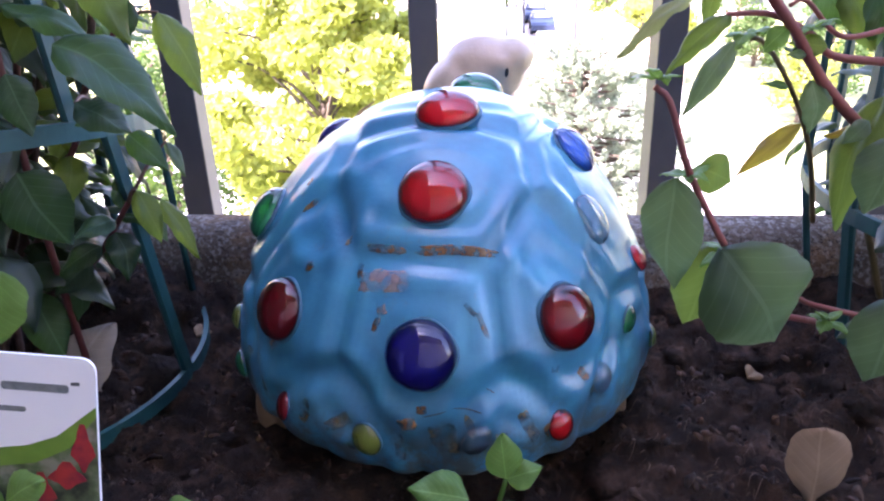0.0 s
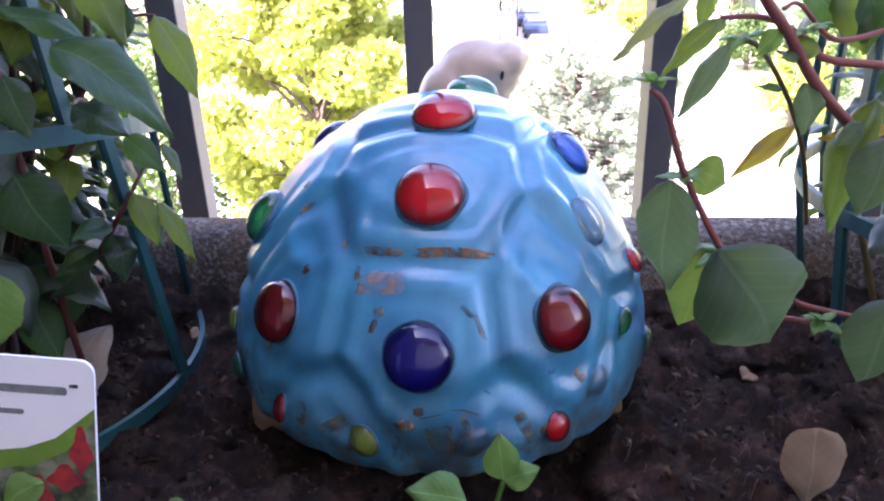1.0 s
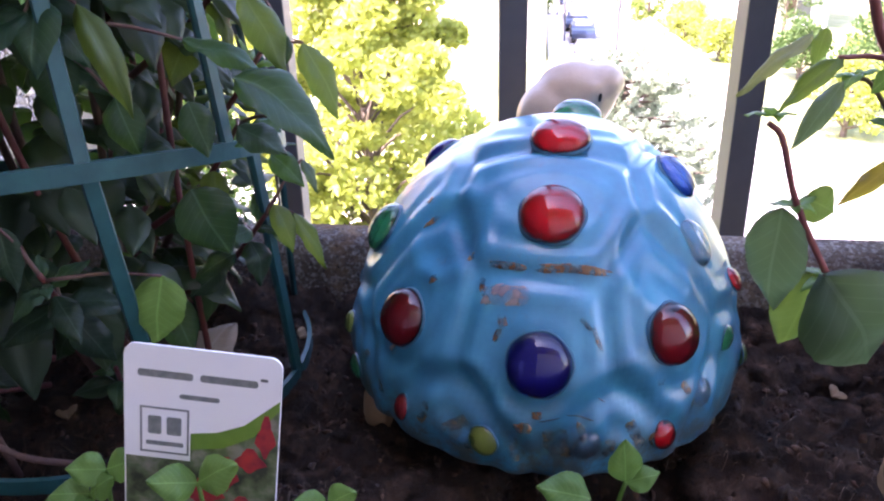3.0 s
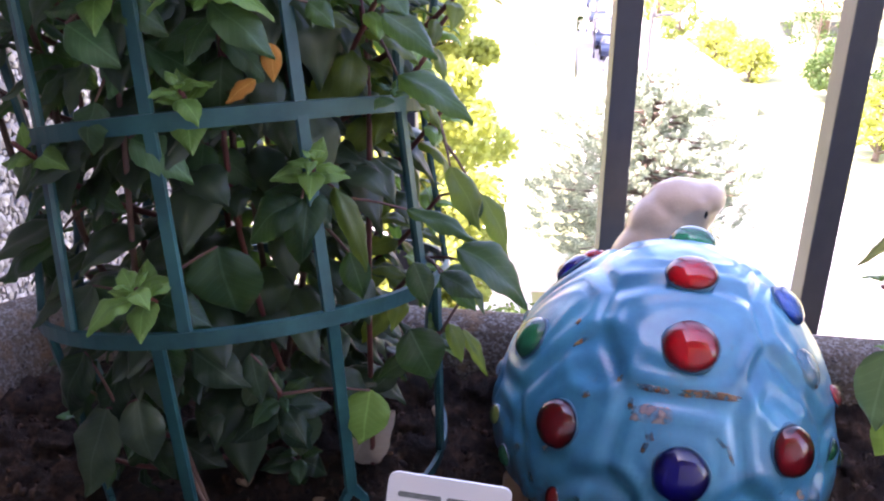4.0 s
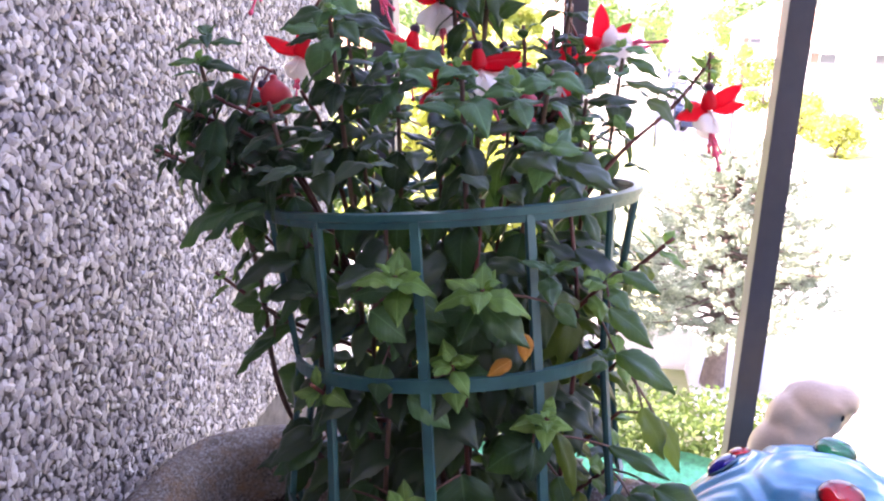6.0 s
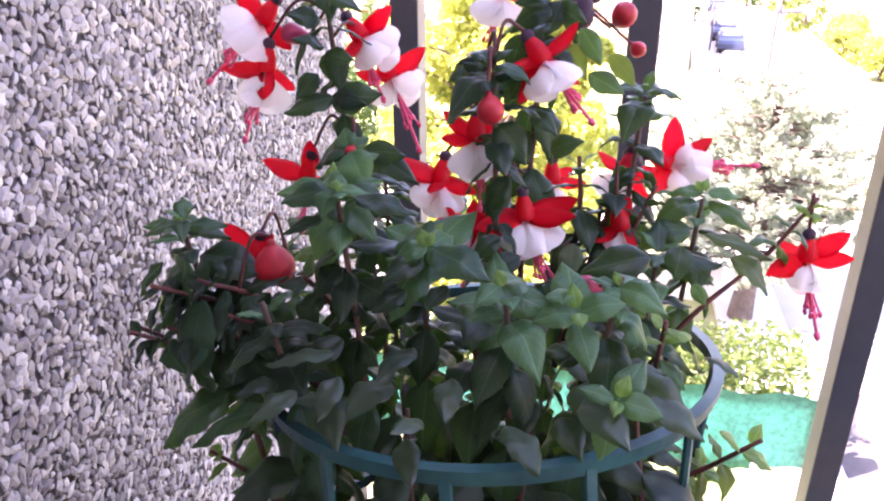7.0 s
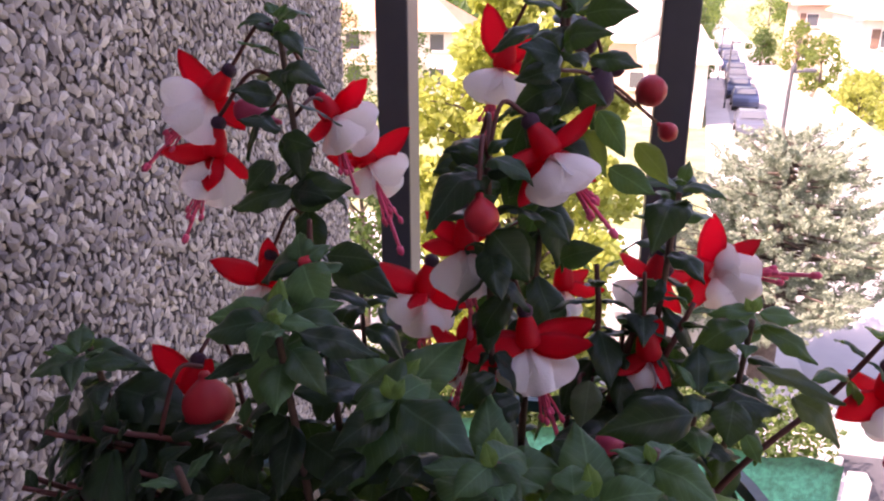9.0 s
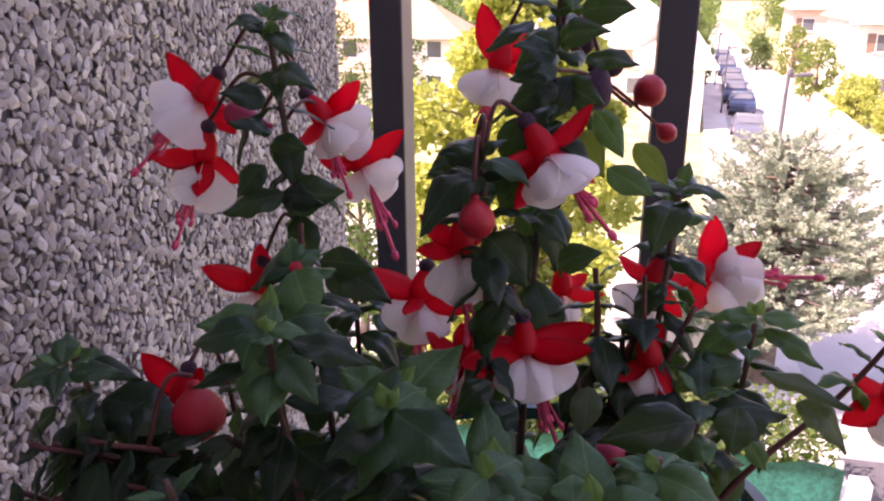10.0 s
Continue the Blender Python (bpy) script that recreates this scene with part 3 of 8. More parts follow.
turtle = empty("turtle_ornament", "glossy blue glazed ceramic tortoise ornament studded with glass gems", "garden ornament", (0.0115, 0.312, 0.0))
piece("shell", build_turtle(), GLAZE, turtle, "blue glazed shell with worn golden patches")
head = piece("head", build_head(), CREAM, turtle, "cream ceramic head and neck")
smooth_head = head.modifiers.new("fuse", "REMESH")
smooth_head.mode, smooth_head.voxel_size, smooth_head.use_smooth_shade = "VOXEL", 0.0016, True
soften = head.modifiers.new("soften", "SMOOTH")
soften.factor, soften.iterations = 0.5, 14
eye_bm = bmesh.new()
blob_into(eye_bm, (0.0452, 0.3975, 0.1415), (0.0011, 0.0012, 0.0026), (0, 8, 0), 0)
piece("eye", eye_bm, BLACK, turtle)
for q, (fx, fy, r) in enumerate(((-0.0825, -0.046, 0.0072), (0.0775, -0.029, 0.0048), (-0.07, 0.07, 0.012), (0.06, 0.07, 0.012))):
    p = T_C + T_R * fx + T_F * fy
    bm = bmesh.new()
    blob_into(bm, (p.x, p.y, 0.010), (r, r * 1.25, 0.016), (0, 0, 35 * (-1) ** q), 0.08)
    piece("foot", bm, FOOT, turtle, "tan unglazed foot")


def gem_mesh(name, height=0.42):
    bm = bmesh.new()
    rings = []
    prof = [(0.88, -0.08), (0.96, -0.03)] + [(math.cos(radians(a)), 0.03 + 0.39 * math.sin(radians(a))) for a in (0, 8, 17, 27, 38, 50, 62, 74, 83)]
    for r, z in prof:
        rings.append([bm.verts.new((r * math.cos(a), r * math.sin(a), z * height / 0.42)) for a in (2 * math.pi * i / 32 for i in range(32))])
    for a, b in zip(rings, rings[1:]):
        for i in range(32):
            bm.faces.new((a[i], a[(i + 1) % 32], b[(i + 1) % 32], b[i]))
    top = bm.verts.new((0, 0, 0.42 * height / 0.42))
    for i in range(32):
        bm.faces.new((rings[-1][i], rings[-1][(i + 1) % 32], top))
    bm.faces.new(rings[0][::-1])
    me = bpy.data.meshes.new(name)
    bm.to_mesh(me)
    bm.free()
    me.polygons.foreach_set("use_smooth", [True] * len(me.polygons))
    return me


def underlay_mesh():
    bm = bmesh.new()
    prev = None
    # thin dark ring round the gem, its colour standing in for contact shade
    for r, z in ((0.93, 0.06), (1.005, 0.05), (1.025, 0.02), (1.05, -0.05)):
        ring = [bm.verts.new((r * (1 + 0.03 * math.sin(5 * a + 1)) * math.cos(a), r * (1 + 0.03 * math.sin(5 * a + 1)) * math.sin(a), z)) for a in (2 * math.pi * i / 28 for i in range(28))]
        if prev:
            for i in range(28):
                bm.faces.new((prev[i], prev[(i + 1) % 28], ring[(i + 1) % 28], ring[i]))
        prev = ring
    # an added pale disc under the glass, throwing light back to brighten the gem
    bed = [bm.verts.new((0.9 * math.cos(a), 0.9 * math.sin(a), 0.035)) for a in (2 * math.pi * i / 28 for i in range(28))]
    bm.faces.new(bed).material_index = 1
    me = bpy.data.meshes.new("gem_underlay")
    bm.to_mesh(me)
    bm.free()
    return me


UNDERLAY = underlay_mesh()
UNDERLAY.materials.append(EDGE_SHADE)
UNDERLAY.materials.append(BACKING)


def gem(az, th, size, material, label, wide=1.0, height=0.42, underlay=True):
    ob = piece("gem", gem_mesh("gem", height), material, turtle, label, m=shell_frame(az, th, size) @ Matrix.Diagonal((wide, 1, 1, 1)))
    if underlay and material is not CLEAR:
        piece("gem_underlay", UNDERLAY, None, turtle, m=shell_frame(az, th, size * 1.0) @ Matrix.Diagonal((wide, 1, 1, 1)))
    return ob


for az, th, size, mat, text, wide, hi in (
        (177.6, 35.6, 0.0135, RED, "clear red glass gem", 1.0, 0.66), (173, 13, 0.0122, RED, "clear red glass gem", 1.08, 0.66),
        (13, 20, 0.0118, EMERALD, "emerald green glass gem", 1.1, 0.75), (179, 64.5, 0.0132, COBALT, "dark cobalt blue glass gem", 1.0, 0.72),
        (141.3, 61.8, 0.0128, MAROON, "dark red glass gem", 0.95, 0.68), (-141.9, 62.5, 0.0128, MAROON, "dark red glass gem", 0.95, 0.68),
        (-109.5, 51, 0.0125, EMERALD, "emerald green glass gem", 0.95, 0.62), (-66, 39, 0.0118, COBALT, "dark cobalt blue glass gem", 1.0, 0.6),
        (97, 35, 0.0118, AZURE, "bright blue glass gem", 1.0, 0.6), (119, 48, 0.0108, CLEAR, "pale clear glass gem", 0.8, 0.35),
        (-50, 38, 0.0085, RED, "clear red glass gem", 1.0, 0.6)):
    gem(az, th, size, mat, text, wide, hi)
for az, th, size, mat, text in (
        (-110, 75.5, 0.0058, LIME, "small lime green glass gem"), (-122.5, 80.8, 0.0062, GREEN, "small green glass gem"), (-146, 80.4, 0.0060, RED, "small red glass gem"),
        (-169, 80.5, 0.0066, LIME, "small lime green glass gem"), (166.7, 79.5, 0.0066, CLEAR, "small clear glass gem"), (145.5, 80.8, 0.0062, RED, "small red glass gem"),
        (131.7, 76, 0.0062, CLEAR, "small clear glass gem"), (118, 69, 0.0058, GREEN, "small green glass gem"), (-88, 72, 0.0058, CLEAR, "small clear glass gem"),
        (-84, 82, 0.0056, GREEN, "small green glass gem"), (-74, 60, 0.006, CLEAR, "small clear glass gem"), (-97, 84, 0.0056, CLEAR, "small clear glass gem"),
        (101, 62, 0.006, RED, "small red glass gem"), (100, 80, 0.0056, LIME, "small lime green glass gem")):
    gem(az, th, size, mat, text, 1.0, 0.6)


def chip(az, th, w, h, mat, name, seed, turn=0.0):
    """A worn patch that follows the shell, w by h metres, with a ragged outline."""
    m = shell_frame(az, th)
    inv = m.inverted()
    bm = bmesh.new()
    nr, na = 6, 26
    rings = []
    for j in range(nr + 1):
        ring = []
        for i in range(na):
            a = 2 * math.pi * i / na
            ca, sa = math.cos(a), math.sin(a)
            q = (abs(ca) ** 5 + abs(sa) ** 5) ** (-1 / 5)
            q *= 1 + 0.28 * noise.noise(Vector((ca * 2.2, sa * 2.2, seed))) + 0.12 * noise.noise(Vector((ca * 6, sa * 6, seed)))
            x, y = ca * q * w / 2 * j / nr, sa * q * h / 2 * j / nr
            x, y = x * math.cos(turn) - y * math.sin(turn), x * math.sin(turn) + y * math.cos(turn)
            d = m @ Vector((x, y, 0.0)) - T_C
            l = Vector((d.dot(T_R) / half_width(d.dot(T_R) / T_WID), d.dot(T_F) / T_LEN, d.z / T_TOP))
            l.y /= 1 + 0.14 * max(0.0, l.y)
            p = shell(l.normalized())
            out = (m.to_3x3() @ Vector((0, 0, 1)))
            ring.append(bm.verts.new(p + out * (0.00025 if j < nr else -0.0001)))
        rings.append(ring)
    for a, b in zip(rings, rings[1:]):
        for i in range(na):
            bm.faces.new((a[i], a[(i + 1) % na], b[(i + 1) % na], b[i]))
    bmesh.ops.remove_doubles(bm, verts=bm.verts, dist=1e-6)
    piece(name, bm, mat, turtle)


def patch(k, az, th, w, h, mat, turn):
    chip(az, th, w, h, mat, "glaze_chip", k * 3.7, turn)


patch(0, -169.5, 46.9, 0.016, 0.0036, CHIP, 0.02)
patch(1, 170, 46.7, 0.031, 0.0042, CHIP, -0.04)
patch(2, -157, 46.5, 0.003, 0.0045, CHIP, 0.3)
patch(3, -170.5, 52.5, 0.021, 0.0085, CHIP2, 0.1)
patch(4, -163, 51.5, 0.003, 0.006, CHIP, 0.2)
patch(5, -170.8, 57.3, 0.004, 0.005, CHIP, 0.4)
patch(6, -170, 60, 0.0025, 0.006, CHIP, -0.3)
patch(7, -134, 42.5, 0.0025, 0.009, CHIP, -0.5)
patch(8, -128, 38.5, 0.003, 0.004, CHIP, 0)
patch(9, -148, 53, 0.005, 0.003, CHIP, 0.6)
patch(10, 163.5, 60.5, 0.0022, 0.013, CHIP3, 0.35)
patch(11, 167, 57, 0.002, 0.006, CHIP3, 0.7)
patch(12, -162, 79, 0.013, 0.0055, CHIP3, 0.55)
patch(13, -165.5, 82, 0.004, 0.008, CHIP3, -0.2)
patch(14, 174, 79.5, 0.011, 0.012, CHIP3, 0.05)
patch(15, -178, 76.5, 0.007, 0.005, CHIP, 0.2)
patch(16, -153, 79, 0.0045, 0.014, CHIP3, -0.35)
patch(17, 154, 79, 0.005, 0.014, CHIP3, 0.4)
patch(18, 149, 81, 0.004, 0.008, CHIP, 0.5)
patch(19, 138, 73, 0.004, 0.006, CHIP, 0.5)
patch(20, 135, 78, 0.004, 0.01, CHIP3, 0.3)
patch(21, 161, 81, 0.005, 0.010, CHIP3, 0)
patch(22, -176, 82, 0.004, 0.012, CHIP3, 0.1)
patch(23, 168, 77, 0.003, 0.009, CHIP3, 0.3)
patch(24, -136, 80, 0.005, 0.008, CHIP3, 0.2)
patch(25, -128, 76, 0.004, 0.007, CHIP3, -0.4)
patch(26, -140, 70, 0.006, 0.004, CHIP2, 0.8)
patch(27, 146, 70, 0.006, 0.003, CHIP3, -0.4)
patch(28, 179, 74, 0.004, 0.003, CHIP, 0)
patch(29, 176, 74.5, 0.009, 0.0005, CRACK, 0.25)
patch(30, 168.5, 74.2, 0.011, 0.0005, CRACK, -0.22)
patch(31, 162.5, 71.5, 0.004, 0.0005, CRACK, -0.6)


# ---- plant supports ----
def band_into(bm, c, r, z0, z1, thick, sides=72, tilt=(0, 0)):
    rings = [[], [], [], []]
    for i in range(sides):
        a = 2 * math.pi * i / sides
        ca, sa = math.cos(a), math.sin(a)
        dz = tilt[0] * ca + tilt[1] * sa
        for k, (rr, z) in enumerate(((r, z0), (r, z1), (r - thick, z1), (r - thick, z0))):
            rings[k].append(bm.verts.new((c[0] + rr * ca, c[1] + rr * sa, z + dz)))
    for k in range(4):
        a, b = rings[k], rings[(k + 1) % 4]
        for i in range(sides):
            bm.faces.new((a[i], a[(i + 1) % sides], b[(i + 1) % sides], b[i]))


def strip_into(bm, p, q, centre, w0, w1, thick):
    """A flat bar from p to q whose broad side faces away from the centre line."""
    p, q = Vector(p), Vector(q)
    out = (p + q) / 2 - Vector((centre[0], centre[1], (p.z + q.z) / 2))
    out.z = 0
    out.normalize()
    side = (q - p).cross(out).normalized()
    vs = []
    for e, w in ((p, w0), (q, w1)):
        for sx, so in ((-1, 0), (-0.8, 1), (0.8, 1), (1, 0), (0.8, -1), (-0.8, -1)):
            vs.append(bm.verts.new(e + side * sx * w / 2 + out * so * thick / 2))
    for i in range(6):
        bm.faces.new((vs[i], vs[(i + 1) % 6], vs[6 + (i + 1) % 6], vs[6 + i]))
    bm.faces.new(vs[:6][::-1])
    bm.faces.new(vs[6:])


def support(label, base, levels, bars):
    """A plastic ring cage: levels are (centre, radius, height, tilt); bars give, for each storey, the bars' angles at its foot and at its top."""
    cage = empty("plant_support", label, "plant support", (*base, 0.0), "plant supports")
    for k, (c, r, z, tilt) in enumerate(levels):
        bm = bmesh.new()
        if k == len(levels) - 1:
            band_into(bm, c, r + 0.0012, z - 0.0006, z + 0.0032, 0.0052, 72, tilt)
            band_into(bm, c, r, z - 0.0046, z - 0.0012, 0.003, 72, tilt)
        else:
            band_into(bm, c, r, z - 0.0036, z + 0.0036, 0.0026, 72, tilt)
        piece("ring", bm, CAGE, cage, smooth=False)

    def on(level, angle):
        c, r, z, tilt = level
        a = radians(angle)
        return Vector((c[0] + (r - 0.002) * math.cos(a), c[1] + (r - 0.002) * math.sin(a), z + tilt[0] * math.cos(a) + tilt[1] * math.sin(a)))

    for k, (low, high) in enumerate(bars):
        for a0, a1 in zip(low, high):
            p, q = on(levels[k], a0), on(levels[k + 1], a1)
            bm = bmesh.new()
            w = 0.0062 if k else 0.0068
            if k == 0 and abs(a0 + 53) < 5:
                # the front bar's foot opens into a small arch
                foot, p = p - Vector((0, 0, 0.014)), p.lerp(q, 0.2)
                side = Vector((-math.sin(radians(a0)), math.cos(radians(a0)), 0)) * 0.0085
                for s in (-1, 1):
                    strip_into(bm, foot + side * s, p + side * s * 0.8 - Vector((0, 0, 0.005)), levels[0][0], 0.004, 0.0045, 0.0034)
                    strip_into(bm, p + side * s * 0.8 - Vector((0, 0, 0.006)), p + Vector((0, 0, 0.004)), levels[0][0], 0.0045, 0.0065, 0.0034)
            strip_into(bm, p, q, levels[k][0], w, w * 0.92, 0.0034)
            piece("bar", bm, CAGE, cage, smooth=False)
    return cage


def swung(first, gap, n, sway):
    """n bar angles from the front one to both sides, drawn together or apart by sway degrees."""
    return [first + gap * i + sway * math.sin(2 * math.pi * i / n) for i in range(-(n // 2), n - n // 2)]


LOW, LOW_TOP, FIRST, SECOND, TOP = swung(-53, 40, 9, 7), swung(-54, 40, 9, 0), swung(-87, 30, 12, 5), swung(-90, 30, 12, 10), swung(-90, 30, 12, -2.5)
support("dark green plastic ring cage around the flowering fuchsia", (-0.235, 0.315),
        [((-0.229, 0.322), 0.108, 0.016, (0, 0)), ((-0.2251, 0.2943), 0.108, 0.1361, (0.0103, -0.0217)), ((-0.226, 0.2944), 0.0976, 0.2251, (0.0098, -0.0211)), ((-0.2348, 0.3309), 0.1162, 0.3111, (0.010, -0.0157))],
        [(LOW, LOW_TOP), (FIRST, SECOND), (SECOND, TOP)])
EVEN = [187 + 30 * i for i in range(12)]
support("dark green plastic ring cage around the second fuchsia", (0.30, 0.31),
        [((0.300, 0.315), 0.098, 0.006, (0, 0)), ((0.306, 0.305), 0.122, 0.094, (0, 0)), ((0.310, 0.31), 0.1225, 0.185, (0, 0)), ((0.314, 0.315), 0.1245, 0.275, (0, 0))],
        [(EVEN, EVEN)] * 3)

# ---- plant tag ----
tag = empty("plant_tag", "white plastic plant tag with printed lettering and flower picture", "plant tag", (-0.107, 0.152, 0.0))
TAG_W, TAG_H = 0.0465, 0.112


def tag_pose(x, y, lift=0.0):
    """On the tag: x from its left edge, y down from its top, in metres."""
    return pose(-0.1308, 0.1486, 0.1272, 90 - 7, 0, 0) @ pose(0, 0, 0, 0, 0, -7.5) @ pose(x, -y, lift)


def tag_plate(x0, x1, y0, y1, r, depth, n=6):
    bm = bmesh.new()
    loop = rounded_loop(x0, x1, -y1, -y0, r, n)
    a = [bm.verts.new((x, y, 0)) for x, y in loop]
    b = [bm.verts.new((x, y, depth)) for x, y in loop]
    bm.faces.new(a[::-1])
    bm.faces.new(b)
    for i in range(len(a)):
        bm.faces.new((a[i], a[(i + 1) % len(a)], b[(i + 1) % len(a)], b[i]))
    return bm


def tag_shape(points, depth):
    bm = bmesh.new()
    a = [bm.verts.new((x, -y, 0)) for x, y in points]
    b = [bm.verts.new((x, -y, depth)) for x, y in points]
    bm.faces.new(a)
    bm.faces.new(b[::-1])
    for i in range(len(a)):
        bm.faces.new((a[i], b[i], b[(i + 1) % len(a)], a[(i + 1) % len(a)]))
    bmesh.ops.recalc_face_normals(bm, faces=bm.faces)
    return bm


piece("plate", tag_plate(0, TAG_W, 0, TAG_H, 0.0038, 0.0009), TAG, tag, smooth=False, m=tag_pose(0, 0, -0.0009))
for x0, x1, y0, y1 in ((0.0042, 0.0205, 0.0078, 0.0101), (0.0226, 0.0396, 0.0078, 0.0101), (0.0402, 0.0424, 0.0070, 0.0077), (0.0165, 0.0285, 0.0148, 0.0163)):
    piece("printed_bar", tag_plate(x0, x1, y0, y1, 0.0008, 0.00012, 3), INK, tag, smooth=False, m=tag_pose(0, 0, 0.00002))
logo = bmesh.new()
for x0, x1, y0, y1 in ((0.0048, 0.0195, 0.0198, 0.0204), (0.0048, 0.0195, 0.0346, 0.0352), (0.0048, 0.0054, 0.0204, 0.0346), (0.0189, 0.0195, 0.0204, 0.0346)):
    box_into(logo, x0, x1, -y1, -y0, 0, 0.00012)
piece("printed_frame", logo, INK, tag, smooth=False, m=tag_pose(0, 0, 0.00002))
for x0, x1 in ((0.0072, 0.0112), (0.0128, 0.0172)):
    piece("printed_bar", tag_plate(x0, x1, 0.0228, 0.0288, 0.0006, 0.00012, 3), INK, tag, smooth=False, m=tag_pose(0, 0, 0.00002))
piece("printed_bar", tag_plate(0.0066, 0.0178, 0.0312, 0.0326, 0.0003, 0.00012, 3), INK, tag, smooth=False, m=tag_pose(0, 0, 0.00002))
swoosh = [(0.0200, 0.0275), (0.028, 0.0262), (0.036, 0.0228), (0.0463, 0.0135)]
low = [(0.0463, 0.0165), (0.039, 0.0262), (0.030, 0.0312), (0.0200, 0.0330)]
piece("printed_swoosh", tag_shape(swoosh + low, 0.00012), TAG_GREEN, tag, smooth=False, m=tag_pose(0, 0, 0.00003))
piece("printed_picture", tag_shape(low[::-1] + [(0.0463, 0.108), (0.0005, 0.108), (0.0005, 0.037), (0.0200, 0.037)], 0.0001), TAG_PHOTO, tag, smooth=False, m=tag_pose(0, 0, 0.00002))
for x, y, r, q in ((0.0425, 0.026, 0.0028, 0.006), (0.038, 0.0345, 0.0045, 0.0035), (0.031, 0.040, 0.0035, 0.005), (0.024, 0.047, 0.006, 0.004), (0.036, 0.052, 0.005, 0.004)):
    piece("printed_flower", tag_shape([(x + r * math.cos(a) * (1 + 0.3 * math.sin(3 * a)), y + q * math.sin(a) * (1 + 0.3 * math.cos(4 * a))) for a in (2 * math.pi * k / 18 for k in range(18))], 0.00018), TAG_RED, tag, smooth=False, m=tag_pose(0, 0, 0.00002))


# ---- leaves ----
def leaf_data(name, seed, width=0.52, fold=0.22, droop=0.3, nx=8, ny=18, fan=False):
    """A pointed leaf 1 m long along y, its face towards z: rounded base, long tip, fine teeth, a keel and a drooping end."""
    bm = bmesh.new()
    rows = []
    for j in range(ny + 1):
        y = j / ny
        if fan:
            q = max(0.0, min(1.0, (y - 0.12) / 0.45))
            w = (0.13 + 0.87 * q * q * (3 - 2 * q)) * math.sqrt(max(0.0, 1 - max(0.0, (y - 0.66) / 0.34) ** 2.6))
        else:
            w = math.sin(math.pi * y ** 0.74) ** 0.82 * (1 - 0.34 * max(0.0, (y - 0.55) / 0.45) ** 1.4)
        w = width * 0.5 * w if 0 < j < ny else 0.004
        w *= 1 + (0.016 if j % 2 else -0.016) + 0.03 * noise.noise(Vector((y * 3, seed, 0)))
        row = []
        for i in range(nx + 1):
            u = i / nx * 2 - 1
            x = u * w
            z = fold * abs(x) * (1 - 0.55 * abs(u)) - droop * max(0.0, y - 0.12) ** 2.1
            z += 0.07 * noise.noise(Vector((x * 3.5, y * 2.6, seed))) + 0.022 * math.sin(y * 19 + seed) * u * u - 0.10 * width * u ** 4
            row.append(bm.verts.new((x + 0.06 * math.sin(seed * 2.3) * y * y, y * (1 - 0.22 * droop * y), z)))
        rows.append(row)
    for a, b in zip(rows, rows[1:]):
        for i in range(nx):
            bm.faces.new((a[i], a[i + 1], b[i + 1], b[i]))
    bmesh.ops.remove_doubles(bm, verts=bm.verts, dist=1e-5)
    me = bpy.data.meshes.new(name)
    bm.to_mesh(me)
    bm.free()
    me.polygons.foreach_set("use_smooth", [True] * len(me.polygons))
    return me


def leaf_set(material, n, width=0.56, fold=0.3, droop=0.32, fan=False):
    out = []
    for k in range(n):
        me = leaf_data("leaf", k * 1.7 + 0.4, width * (0.88 + 0.07 * k), fold * (0.6 + 0.3 * k), droop * (0.5 + 0.4 * k), fan=fan)
        me.materials.append(material)
        out.append(me)
    return out


LEAVES = {"fan": leaf_set(LEAF_DRY, 2, 0.7, 0.2, 0.25, True), "seed": leaf_set(LEAF_YOUNG, 3, 0.82, 0.2, 0.25), "old": leaf_set(LEAF, 5), "mid": leaf_set(LEAF_MID, 4, 0.6), "young": leaf_set(LEAF_YOUNG, 4, 0.64), "deep": leaf_set(LEAF_DEEP, 4), "pale": leaf_set(LEAF_PALE, 4, 0.6),
          "long": leaf_set(LEAF_GREY, 4, 0.54), "fresh": leaf_set(LEAF_OLIVE, 4, 0.54), "pale_olive": leaf_set(LEAF_STRAW, 2, 0.54), "amber": leaf_set(LEAF_AMBER, 2, 0.5), "dry": leaf_set(LEAF_DRY, 4, 0.62, 0.6, 0.55), "orange": leaf_set(LEAF_ORANGE, 2, 0.6, 0.5, 0.5), "bleached": leaf_set(LEAF_PAPER, 2, 0.62, 0.6, 0.55)}
# inner leaf colour, lowered to stand in for shade between the leaves
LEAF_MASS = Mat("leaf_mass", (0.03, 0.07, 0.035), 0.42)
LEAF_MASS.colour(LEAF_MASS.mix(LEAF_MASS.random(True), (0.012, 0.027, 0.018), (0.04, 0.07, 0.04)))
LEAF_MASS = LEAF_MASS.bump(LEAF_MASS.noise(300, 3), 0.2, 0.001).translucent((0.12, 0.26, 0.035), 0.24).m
rnd = random.Random(11)
STEMS = []


def shaded_kind(plant, kind, pos):
    """Puts shade into the first fuchsia's leaf colours by height: darkest at its foot, lighter between the upper rings
    and even green over them.
    """
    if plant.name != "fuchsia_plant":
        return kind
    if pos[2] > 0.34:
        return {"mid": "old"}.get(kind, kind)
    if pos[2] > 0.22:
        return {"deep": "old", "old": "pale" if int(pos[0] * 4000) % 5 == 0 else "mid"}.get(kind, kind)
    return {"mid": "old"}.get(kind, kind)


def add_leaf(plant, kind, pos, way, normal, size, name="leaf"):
    me = rnd.choice(LEAVES[shaded_kind(plant, kind, pos)])
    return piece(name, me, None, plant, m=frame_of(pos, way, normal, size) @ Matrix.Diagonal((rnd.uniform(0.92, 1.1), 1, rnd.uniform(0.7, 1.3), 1)))


